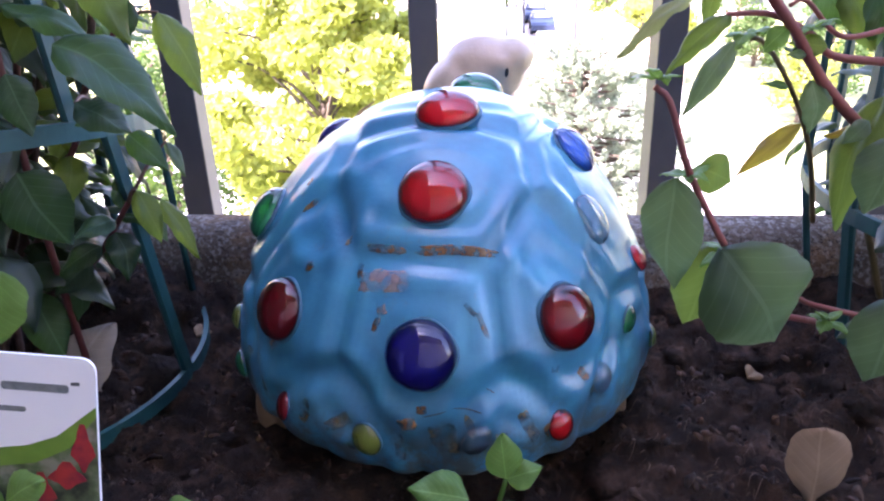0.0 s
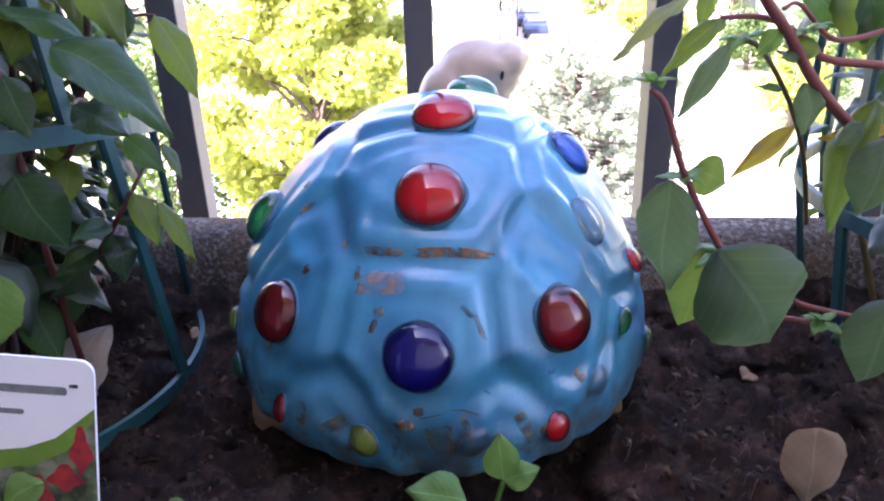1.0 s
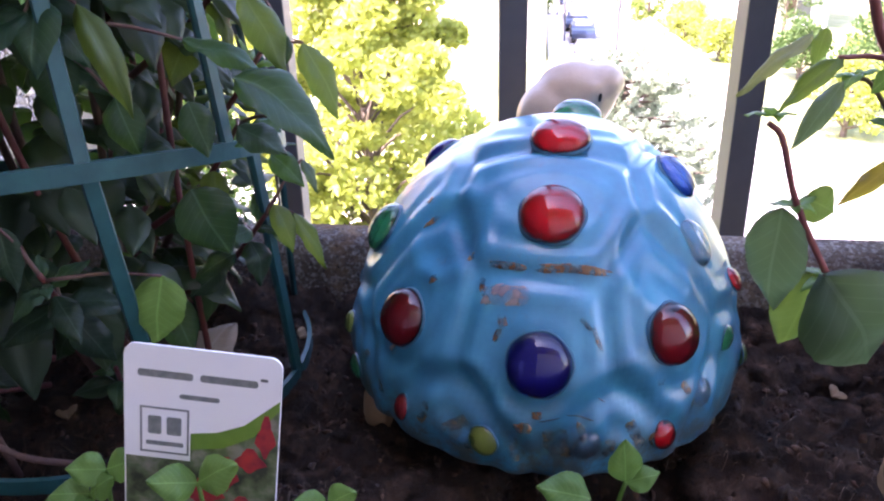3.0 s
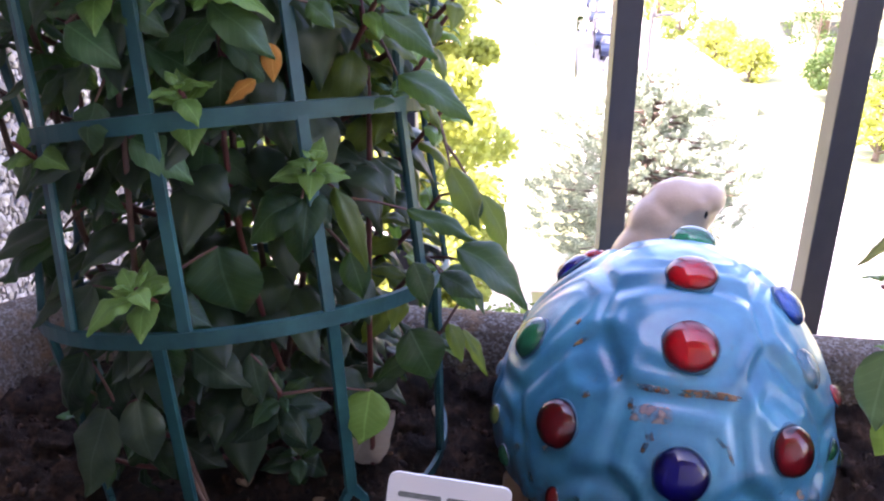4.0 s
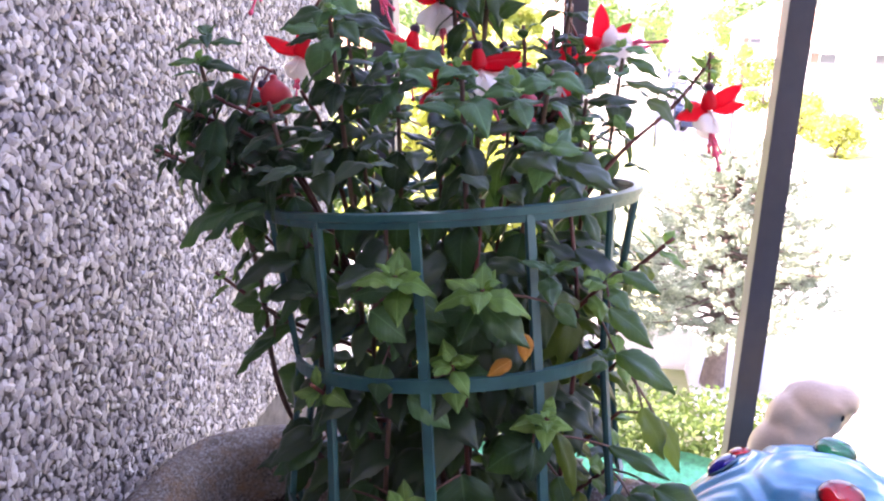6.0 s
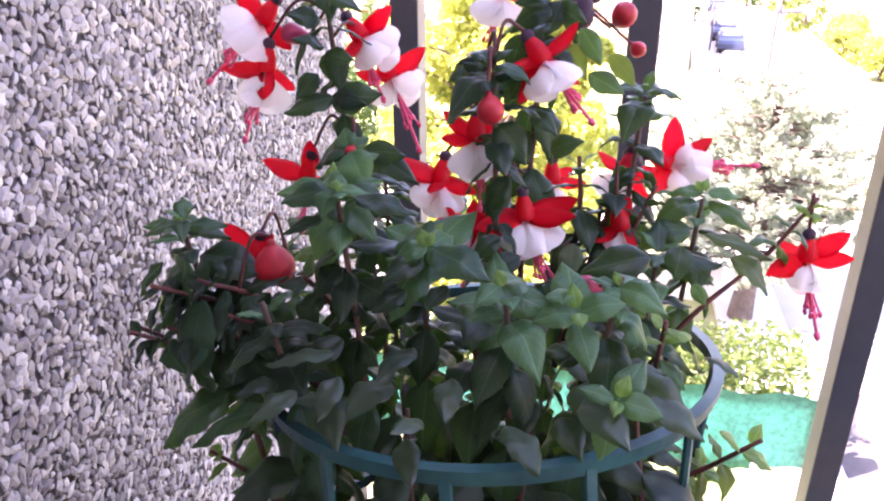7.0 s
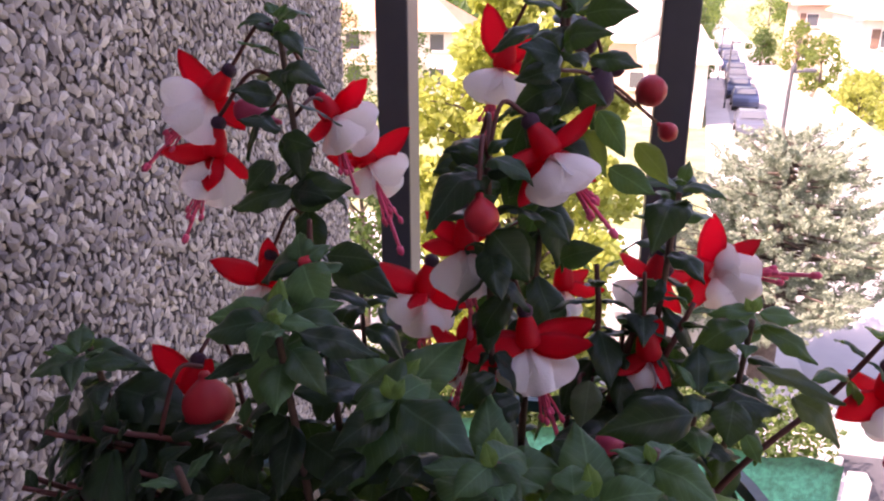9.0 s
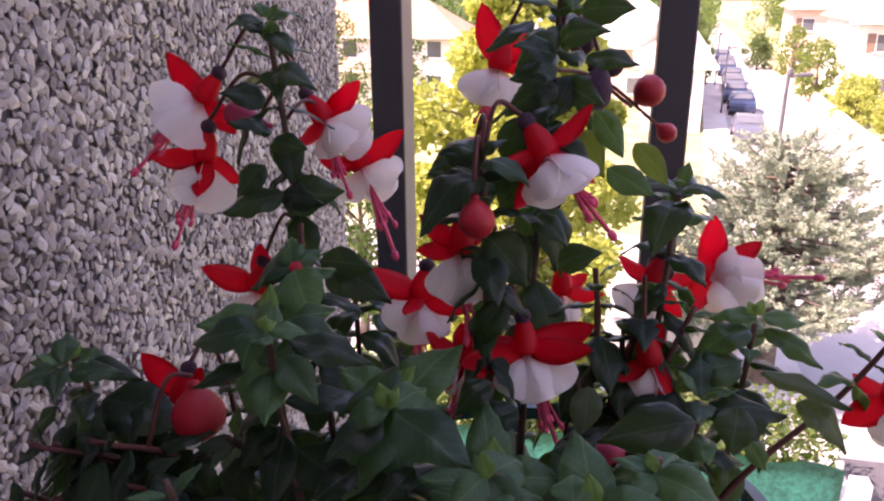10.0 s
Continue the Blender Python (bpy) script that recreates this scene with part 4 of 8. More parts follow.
def set_leaf(plant, kind, base, tip, normal, long, wide=1.0):
    """One leaf from its base to its tip."""
    me = rnd.choice(LEAVES[shaded_kind(plant, kind, base)])
    if STEMS and plant.name.startswith("fuchsia") and base[0] < 0:
        base = Vector(base)
        near = min(STEMS, key=lambda q: (q - base).length)
        if base.z < 0.35 and (near - base).length < 0.05:
            bm = bmesh.new()
            tube_into(bm, glide([near, near.lerp(base, 0.55) + Vector((0, 0, 0.002)), base], 8), [0.0009, 0.0009, 0.0008, 0.0008, 0.0007, 0.0007, 0.0006, 0.0006], 6)
            piece("leaf_stalk", bm, STEM_DARK, plant)
    return piece("leaf", me, None, plant, m=frame_of(base, Vector(tip) - Vector(base), normal, long) @ Matrix.Diagonal((wide, 1, 1, 1)))


def shoot(plant, points, r0, r1, first, biggest, gap=0.017, kinds=("young", "mid", "old"), material=None, young=2, reach=99, droop=0.0):
    """A stem through the points (the last is the tip), with opposite pairs of leaves from the tip downwards over the length reach."""
    n = max(10, int(sum((Vector(a) - Vector(b)).length for a, b in zip(points, points[1:])) / 0.006))
    line = glide(points, n)
    bm = bmesh.new()
    tube_into(bm, line, [r0 + (r1 - r0) * k / (n - 1) for k in range(n)], 7)
    piece("stem", bm, material or STEM, plant)
    gone, node, last = 0.0, 0, line[-1]
    spin = rnd.uniform(0, math.pi)
    want = 0.0015
    for k in range(n - 1, 0, -1):
        gone += (line[k] - last).length
        last = line[k]
        if gone > reach:
            break
        if gone < want:
            continue
        want = gone + gap * (0.2 + 0.125 * min(node, 5)) * rnd.uniform(0.85, 1.15)
        axis = (line[k] - line[max(k - 2, 0)]).normalized()
        side = axis.orthogonal().normalized()
        for h in (0, math.pi):
            a = spin + h + rnd.uniform(-0.25, 0.25)
            out = Matrix.Rotation(a, 3, axis) @ side
            size = min(biggest * 0.84, first * (1 + 0.5 * node)) * rnd.uniform(0.75, 1.12)
            rise = 0.8 - 0.3 * node - droop + rnd.uniform(-0.25, 0.2)
            way = (out + axis * max(-0.55, rise)).normalized()
            way.z -= 0.07 * min(node, 4)
            kind = kinds[0] if node < young else kinds[1] if node < young + 1 else kinds[2]
            add_leaf(plant, kind, line[k] + out * r1 * 1.2, way, axis + Vector((0, 0, 0.4)), size)
        spin += math.pi / 2 + rnd.uniform(-0.2, 0.2)
        node += 1
    return line


fuchsia = empty("fuchsia_plant", "bushy fuchsia with dark green leaves and red and white flowers", "plant", (-0.235, 0.33, 0.0))
BASE = Vector((-0.228, 0.325, 0.0))
def main_shoot(tip, big, young, r):
    t = Vector(tip)
    b = BASE + Vector((rnd.uniform(-0.02, 0.02), rnd.uniform(-0.02, 0.02), 0))
    low = b.lerp(Vector((t.x, t.y, 0.16)), 0.72)
    low.z = 0.15
    mid = low.lerp(t, 0.5) + Vector((rnd.uniform(-0.006, 0.006), rnd.uniform(-0.006, 0.006), 0))
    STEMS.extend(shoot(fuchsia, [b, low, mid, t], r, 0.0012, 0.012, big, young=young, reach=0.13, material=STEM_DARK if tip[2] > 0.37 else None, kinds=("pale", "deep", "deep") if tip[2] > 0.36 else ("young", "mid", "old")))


main_shoot((-0.323, 0.352, 0.508), 0.031, 2, 0.0026)
main_shoot((-0.214, 0.372, 0.516), 0.033, 2, 0.003)
main_shoot((-0.166, 0.362, 0.446), 0.031, 2, 0.0022)
main_shoot((-0.133, 0.362, 0.396), 0.030, 2, 0.0022)
main_shoot((-0.289, 0.262, 0.427), 0.036, 3, 0.0024)
main_shoot((-0.260, 0.292, 0.391), 0.040, 3, 0.0024)
main_shoot((-0.373, 0.280, 0.399), 0.032, 2, 0.0022)
main_shoot((-0.216, 0.242, 0.398), 0.036, 3, 0.0022)
main_shoot((-0.173, 0.262, 0.396), 0.036, 3, 0.0022)
main_shoot((-0.294, 0.304, 0.434), 0.026, 2, 0.002)
main_shoot((-0.233, 0.316, 0.466), 0.026, 2, 0.0022)
main_shoot((-0.201, 0.362, 0.370), 0.034, 2, 0.002)
main_shoot((-0.154, 0.332, 0.374), 0.036, 2, 0.002)
main_shoot((-0.318, 0.245, 0.378), 0.042, 1, 0.002)
main_shoot((-0.300, 0.370, 0.40), 0.036, 1, 0.002)
main_shoot((-0.345, 0.330, 0.37), 0.036, 1, 0.002)
main_shoot((-0.240, 0.390, 0.42), 0.034, 1, 0.002)
main_shoot((-0.150, 0.300, 0.358), 0.034, 2, 0.0018)
main_shoot((-0.232, 0.268, 0.362), 0.038, 1, 0.002)
for tip, big in (((-0.175, 0.36, 0.41), 0.03), ((-0.156, 0.36, 0.402), 0.03), ((-0.182, 0.36, 0.394), 0.03), ((-0.164, 0.36, 0.386), 0.03), ((-0.195, 0.36, 0.415), 0.03)):
    t = Vector(tip)
    STEMS.extend(shoot(fuchsia, [(-0.2, 0.345, 0.30), (-0.19 * 0.4 + t.x * 0.6, 0.35, t.z - 0.03), t], 0.0017, 0.0011, 0.011, big, young=1, reach=0.06, kinds=("pale", "deep", "deep")))
for tip, big in (((-0.375, 0.265, 0.37), 0.034), ((-0.394, 0.265, 0.347), 0.034), ((-0.307, 0.265, 0.382), 0.034), ((-0.359, 0.265, 0.353), 0.034)):
    t = Vector(tip)
    STEMS.extend(shoot(fuchsia, [(-0.29, 0.31, 0.27), (-0.29 * 0.4 + t.x * 0.6, 0.285, t.z - 0.03), t], 0.0017, 0.0011, 0.011, big, young=1, reach=0.06, kinds=("mid", "deep", "deep")))
# the long side branch with the outer flower, and branches that push out between the bars
STEMS += shoot(fuchsia, [(-0.165, 0.33, 0.29), (-0.135, 0.345, 0.335), (-0.10, 0.36, 0.368), (-0.078, 0.368, 0.398)], 0.0016, 0.001, 0.010, 0.022, reach=0.035)
def side_shoot(tip, big):
    t = Vector(tip)
    b = Vector((BASE.x, BASE.y, max(0.02, t.z - 0.07))).lerp(Vector((t.x, t.y, t.z - 0.05)), 0.35)
    # low shoots get darker leaves for shade, right-hand ones olive for light from behind
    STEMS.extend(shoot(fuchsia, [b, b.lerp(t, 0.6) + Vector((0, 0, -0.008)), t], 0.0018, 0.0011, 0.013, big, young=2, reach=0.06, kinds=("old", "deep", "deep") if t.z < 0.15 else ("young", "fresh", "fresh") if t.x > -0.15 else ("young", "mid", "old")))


side_shoot((-0.242, 0.203, 0.302), 0.040)
side_shoot((-0.199, 0.205, 0.297), 0.040)
side_shoot((-0.213, 0.202, 0.258), 0.034)
side_shoot((-0.235, 0.184, 0.183), 0.038)
side_shoot((-0.165, 0.208, 0.229), 0.030)
side_shoot((-0.140, 0.240, 0.292), 0.036)
side_shoot((-0.125, 0.262, 0.262), 0.030)
side_shoot((-0.352, 0.285, 0.30), 0.036)
side_shoot((-0.372, 0.275, 0.27), 0.022)
side_shoot((-0.10, 0.30, 0.30), 0.022)
side_shoot((-0.19, 0.21, 0.12), 0.034)
side_shoot((-0.27, 0.215, 0.10), 0.036)
side_shoot((-0.30, 0.235, 0.06), 0.024)
side_shoot((-0.20, 0.265, 0.045), 0.024)
side_shoot((-0.29, 0.21, 0.235), 0.038)
side_shoot((-0.12, 0.27, 0.12), 0.026)
side_shoot((-0.118, 0.285, 0.235), 0.034)
side_shoot((-0.122, 0.30, 0.185), 0.034)
side_shoot((-0.128, 0.275, 0.16), 0.03)
side_shoot((-0.118, 0.31, 0.275), 0.032)


def rosette(plant, tip, size, kinds=("young", "young", "mid"), axis=(0.05, -0.25, 1.0)):
    """The leafy end of a shoot: small upright leaves in the middle, wider pairs below them."""
    z = Vector(axis).normalized()
    side = z.orthogonal().normalized()
    spin = rnd.uniform(0, 3.1)
    for tier, (n, rise, share, drop) in enumerate(((2, 1.2, 0.4, 0.0), (2, 0.45, 0.72, 0.002), (2, 0.15, 1.0, 0.008))):
        for k in range(n):
            out = Matrix.Rotation(spin + math.pi * k + rnd.uniform(-0.2, 0.2), 3, z) @ side
            add_leaf(plant, kinds[min(tier, len(kinds) - 1)], Vector(tip) - z * drop * size / 0.03 + out * 0.001, out + z * (rise + rnd.uniform(-0.12, 0.12)), z - out * rise * 0.5, size * share * rnd.uniform(0.9, 1.1))
        spin += math.pi / 2


def leafy_tip(tip, size, kinds):
    rosette(fuchsia, tip, size * (1.0 if tip[2] > 0.37 else 0.82), [q if q != "old" else "deep" for q in kinds] if tip[2] > 0.37 else kinds)


leafy_tip((-0.323, 0.350, 0.510), 0.022, ("pale", "mid", "old"))
leafy_tip((-0.166, 0.360, 0.450), 0.024, ("mid", "mid", "old"))
leafy_tip((-0.233, 0.312, 0.468), 0.026, ("mid", "mid", "old"))
leafy_tip((-0.154, 0.330, 0.380), 0.030, ("pale", "mid", "old"))
leafy_tip((-0.242, 0.200, 0.304), 0.026, ("young", "young", "young"))
leafy_tip((-0.199, 0.202, 0.299), 0.028, ("young", "young", "young"))
leafy_tip((-0.213, 0.199, 0.260), 0.022, ("young", "young", "young"))
leafy_tip((-0.235, 0.181, 0.185), 0.024, ("young", "young", "young"))
leafy_tip((-0.165, 0.205, 0.231), 0.015, ("young", "young", "young"))
leafy_tip((-0.140, 0.236, 0.294), 0.022, ("young", "young", "mid"))
leafy_tip((-0.168, 0.222, 0.305), 0.026, ("mid", "mid", "old"))
leafy_tip((-0.137, 0.238, 0.252), 0.015, ("mid", "mid", "mid"))
bm = bmesh.new()
tube_into(bm, glide([(-0.300, 0.28, 0.225), (-0.322, 0.275, 0.236), (-0.341, 0.27, 0.252)], 12), 0.0009, 6)
piece("stem", bm, STEM_DARK, fuchsia)
# tall thick stems that show between the leaves
for pts in ([(-0.24, 0.235, 0.005), (-0.252, 0.218, 0.14), (-0.25, 0.225, 0.24), (-0.258, 0.25, 0.33)], [(-0.165, 0.295, 0.0), (-0.158, 0.272, 0.13), (-0.152, 0.266, 0.25), (-0.16, 0.285, 0.32)],
            [(-0.20, 0.30, 0.0), (-0.21, 0.235, 0.2), (-0.205, 0.25, 0.33)], [(-0.205, 0.235, 0.01), (-0.235, 0.215, 0.045), (-0.262, 0.24, 0.12)]):
    bm = bmesh.new()
    tube_into(bm, glide(pts, 30), [0.0017 - 0.0006 * k / 29 for k in range(30)], 8)
    piece("stem", bm, STEM_DARK if pts[0][0] < -0.2 else STEM, fuchsia)
def single_leaf_a(kind, a, b, n, size):
    add_leaf(fuchsia, kind, a, Vector(b) - Vector(a), n, size)


single_leaf_a("old", (-0.349, 0.262, 0.318), (-0.392, 0.232, 0.300), (0, -0.3, 1), 0.041)
single_leaf_a("old", (-0.345, 0.29, 0.27), (-0.382, 0.28, 0.235), (-0.4, -0.5, 0.7), 0.037)
single_leaf_a("mid", (-0.178, 0.285, 0.074), (-0.165, 0.275, 0.045), (0.4, -0.8, 0.3), 0.036)
single_leaf_a("deep", (-0.270, 0.225, 0.125), (-0.285, 0.200, 0.07), (-0.2, -0.8, 0.4), 0.044)
single_leaf_a("deep", (-0.295, 0.24, 0.115), (-0.322, 0.222, 0.06), (-0.4, -0.7, 0.4), 0.043)
single_leaf_a("deep", (-0.31, 0.26, 0.16), (-0.345, 0.24, 0.115), (-0.4, -0.6, 0.6), 0.041)
single_leaf_a("old", (-0.366, 0.270, 0.385), (-0.388, 0.278, 0.331), (-0.3, -0.6, 0.5), 0.039)
single_leaf_a("old", (-0.358, 0.265, 0.365), (-0.364, 0.234, 0.309), (-0.2, -0.7, 0.5), 0.041)
single_leaf_a("old", (-0.352, 0.262, 0.35), (-0.395, 0.25, 0.318), (-0.2, -0.4, 0.8), 0.041)
single_leaf_a("old", (-0.37, 0.275, 0.375), (-0.412, 0.285, 0.345), (-0.4, -0.2, 0.8), 0.044)
single_leaf_a("old", (-0.324, 0.27, 0.240), (-0.366, 0.268, 0.217), (-0.3, -0.3, 0.9), 0.040)
single_leaf_a("mid", (-0.341, 0.27, 0.250), (-0.346, 0.262, 0.235), (-0.2, -0.9, 0.4), 0.017)
single_leaf_a("old", (-0.341, 0.27, 0.252), (-0.357, 0.262, 0.256), (-0.1, -0.7, 0.7), 0.018)
single_leaf_a("old", (-0.341, 0.27, 0.254), (-0.334, 0.265, 0.268), (0, -0.9, 0.3), 0.016)
single_leaf_a("old", (-0.341, 0.29, 0.359), (-0.378, 0.27, 0.338), (-0.1, -0.9, 0.3), 0.039)
single_leaf_a("old", (-0.336, 0.275, 0.322), (-0.388, 0.27, 0.304), (0, -0.3, 0.9), 0.044)
single_leaf_a("old", (-0.314, 0.26, 0.22), (-0.338, 0.25, 0.18), (-0.4, -0.8, 0.4), 0.041)
single_leaf_a("deep", (-0.31, 0.25, 0.19), (-0.322, 0.235, 0.15), (-0.2, -0.8, 0.4), 0.038)
single_leaf_a("orange", (-0.178, 0.206, 0.275), (-0.175, 0.198, 0.25), (0.2, -1, 0.2), 0.015)
single_leaf_a("orange", (-0.184, 0.203, 0.262), (-0.20, 0.196, 0.252), (0, -0.6, 0.7), 0.015)


# dark shoots low by the wall
STEMS += shoot(fuchsia, [(-0.29, 0.31, 0.25), (-0.343, 0.285, 0.344), (-0.378, 0.258, 0.374)], 0.0015, 0.001, 0.011, 0.036, young=0, reach=0.05, kinds=("mid", "deep", "deep"))
STEMS += shoot(fuchsia, [(-0.29, 0.31, 0.25), (-0.328, 0.285, 0.349), (-0.354, 0.258, 0.379)], 0.0015, 0.001, 0.011, 0.036, young=0, reach=0.05, kinds=("mid", "deep", "deep"))
STEMS += shoot(fuchsia, [(-0.29, 0.31, 0.25), (-0.322, 0.285, 0.333), (-0.344, 0.258, 0.363)], 0.0015, 0.001, 0.011, 0.036, young=0, reach=0.05, kinds=("mid", "deep", "deep"))
STEMS += shoot(fuchsia, [(-0.29, 0.31, 0.25), (-0.340, 0.285, 0.323), (-0.373, 0.258, 0.353)], 0.0015, 0.001, 0.011, 0.036, young=0, reach=0.05, kinds=("mid", "deep", "deep"))
STEMS += shoot(fuchsia, [(-0.29, 0.31, 0.25), (-0.352, 0.285, 0.318), (-0.393, 0.258, 0.348)], 0.0015, 0.001, 0.011, 0.036, young=0, reach=0.05, kinds=("mid", "deep", "deep"))
# larger leaves between the bars and out of the cage
set_leaf(fuchsia, "fresh", (-0.1, 0.285, 0.191), (-0.083, 0.275, 0.163), (0.5, -0.75, 0.45), 0.0356, 0.85)
set_leaf(fuchsia, "old", (-0.109, 0.215, 0.19), (-0.071, 0.205, 0.178), (0.15, -0.5, 0.9), 0.0427, 0.72)
set_leaf(fuchsia, "fresh", (-0.109, 0.275, 0.119), (-0.093, 0.268, 0.096), (0.5, -0.6, 0.5), 0.03, 0.6)
set_leaf(fuchsia, "long", (-0.122, 0.285, 0.116), (-0.111, 0.28, 0.097), (0.3, -0.9, 0.2), 0.0234, 0.75)
set_leaf(fuchsia, "long", (-0.104, 0.28, 0.142), (-0.096, 0.275, 0.129), (0.6, -0.6, 0.4), 0.0167, 0.7)
set_leaf(fuchsia, "deep", (-0.13, 0.215, 0.151), (-0.117, 0.205, 0.128), (0.1, -0.85, 0.4), 0.0294, 1.25)
set_leaf(fuchsia, "deep", (-0.128, 0.22, 0.181), (-0.12, 0.212, 0.164), (0.2, -0.9, 0.3), 0.0212, 1.2)
set_leaf(fuchsia, "deep", (-0.118, 0.24, 0.167), (-0.099, 0.23, 0.161), (0.1, -0.6, 0.8), 0.0232, 1.1)
set_leaf(fuchsia, "old", (-0.104, 0.25, 0.167), (-0.12, 0.24, 0.16), (0, -0.7, 0.7), 0.0209, 1.0)
set_leaf(fuchsia, "deep", (-0.101, 0.26, 0.198), (-0.105, 0.255, 0.184), (0.3, -0.9, 0.2), 0.016, 1.0)
set_leaf(fuchsia, "young", (-0.151, 0.225, 0.112), (-0.155, 0.215, 0.086), (-0.1, -0.9, 0.3), 0.0291, 1.45)
set_leaf(fuchsia, "mid", (-0.115, 0.27, 0.148), (-0.1, 0.262, 0.138), (0.2, -0.8, 0.5), 0.0205, 0.9)
set_leaf(fuchsia, "old", (-0.208, 0.205, 0.193), (-0.202, 0.195, 0.158), (0.1, -0.85, 0.5), 0.0384, 1.25)
set_leaf(fuchsia, "old", (-0.258, 0.215, 0.173), (-0.279, 0.205, 0.142), (-0.3, -0.8, 0.5), 0.0403, 1.15)
set_leaf(fuchsia, "old", (-0.294, 0.235, 0.186), (-0.327, 0.225, 0.17), (-0.3, -0.6, 0.7), 0.0395, 0.95)
set_leaf(fuchsia, "old", (-0.172, 0.21, 0.213), (-0.199, 0.2, 0.201), (0, -0.7, 0.7), 0.0324, 1.0)
set_leaf(fuchsia, "old", (-0.133, 0.225, 0.26), (-0.1, 0.215, 0.252), (0.2, -0.6, 0.8), 0.0368, 0.75)
set_leaf(fuchsia, "fresh", (-0.114, 0.255, 0.214), (-0.097, 0.245, 0.187), (0.5, -0.7, 0.4), 0.0348, 0.85)
set_leaf(fuchsia, "old", (-0.132, 0.235, 0.2), (-0.098, 0.225, 0.193), (0.3, -0.5, 0.85), 0.0376, 0.5)
set_leaf(fuchsia, "fresh", (-0.161, 0.222, 0.214), (-0.141, 0.212, 0.18), (0.5, -0.75, 0.4), 0.0423, 0.5)
set_leaf(fuchsia, "old", (-0.199, 0.205, 0.29), (-0.174, 0.195, 0.274), (0.3, -0.7, 0.6), 0.0326, 0.85)
set_leaf(fuchsia, "old", (-0.255, 0.205, 0.282), (-0.234, 0.2, 0.27), (0.1, -0.8, 0.6), 0.0257, 1.1)
set_leaf(fuchsia, "old", (-0.249, 0.205, 0.253), (-0.253, 0.195, 0.236), (-0.2, -0.8, 0.5), 0.0209, 1.5)
set_leaf(fuchsia, "old", (-0.28, 0.225, 0.238), (-0.291, 0.215, 0.218), (-0.3, -0.8, 0.4), 0.0259, 1.1)
set_leaf(fuchsia, "old", (-0.164, 0.212, 0.289), (-0.153, 0.205, 0.282), (0.1, -0.8, 0.6), 0.0154, 1.2)
set_leaf(fuchsia, "old", (-0.138, 0.225, 0.284), (-0.115, 0.215, 0.271), (0.3, -0.7, 0.6), 0.0294, 0.9)
set_leaf(fuchsia, "old", (-0.132, 0.24, 0.298), (-0.113, 0.23, 0.294), (0.2, -0.5, 0.8), 0.0227, 0.9)
set_leaf(fuchsia, "deep", (-0.285, 0.22, 0.132), (-0.301, 0.21, 0.101), (-0.2, -0.9, 0.3), 0.0377, 1.0)
set_leaf(fuchsia, "deep", (-0.228, 0.21, 0.14), (-0.202, 0.2, 0.127), (0.1, -0.7, 0.6), 0.032, 1.1)
set_leaf(fuchsia, "deep", (-0.202, 0.212, 0.138), (-0.197, 0.205, 0.115), (0.1, -0.9, 0.3), 0.0255, 1.0)
set_leaf(fuchsia, "mid", (-0.247, 0.22, 0.126), (-0.241, 0.215, 0.11), (0, -0.9, 0.3), 0.0185, 1.0)
set_leaf(fuchsia, "old", (-0.158, 0.23, 0.181), (-0.15, 0.222, 0.16), (0.2, -0.9, 0.3), 0.0248, 1.0)
set_leaf(fuchsia, "fresh", (-0.116, 0.27, 0.125), (-0.105, 0.262, 0.106), (0.5, -0.8, 0.3), 0.0243, 0.8)
set_leaf(fuchsia, "old", (-0.321, 0.25, 0.323), (-0.36, 0.235, 0.312), (-0.1, -0.4, 0.9), 0.0449, 0.5)
set_leaf(fuchsia, "deep", (-0.33, 0.26, 0.237), (-0.354, 0.245, 0.221), (-0.3, -0.6, 0.6), 0.0338, 0.55)
set_leaf(fuchsia, "old", (-0.235, 0.2, 0.24), (-0.209, 0.195, 0.23), (0.1, -0.6, 0.8), 0.0294, 0.9)
# the leafy ends of the upper shoots
set_leaf(fuchsia, "pale", (-0.29, 0.262, 0.424), (-0.302, 0.274, 0.426), (0, -0.8, 0.6), 0.0181, 1.3)
set_leaf(fuchsia, "old", (-0.292, 0.262, 0.423), (-0.314, 0.258, 0.422), (0, -0.5, 0.85), 0.0237, 1.0)
set_leaf(fuchsia, "pale", (-0.29, 0.262, 0.424), (-0.292, 0.25, 0.421), (0, -0.4, 0.9), 0.0133, 1.3)
set_leaf(fuchsia, "pale", (-0.288, 0.262, 0.424), (-0.276, 0.266, 0.423), (0, -0.5, 0.85), 0.0134, 0.9)
set_leaf(fuchsia, "mid", (-0.29, 0.272, 0.42), (-0.269, 0.274, 0.419), (0, -0.5, 0.85), 0.0224, 1.0)
set_leaf(fuchsia, "deep", (-0.281, 0.262, 0.421), (-0.256, 0.262, 0.419), (0, -0.4, 0.9), 0.0266, 0.8)
set_leaf(fuchsia, "mid", (-0.282, 0.258, 0.417), (-0.27, 0.248, 0.413), (0.1, -0.6, 0.8), 0.0171, 1.0)
set_leaf(fuchsia, "deep", (-0.295, 0.262, 0.412), (-0.309, 0.252, 0.408), (0, -0.5, 0.8), 0.0187, 0.8)
set_leaf(fuchsia, "young", (-0.289, 0.26, 0.425), (-0.289, 0.262, 0.429), (0, -0.9, 0.4), 0.0047, 1.2)
set_leaf(fuchsia, "young", (-0.289, 0.26, 0.425), (-0.285, 0.262, 0.427), (0, -0.9, 0.4), 0.0052, 1.1)
set_leaf(fuchsia, "pale", (-0.295, 0.298, 0.43), (-0.301, 0.306, 0.44), (0, -0.8, 0.6), 0.015, 1.1)
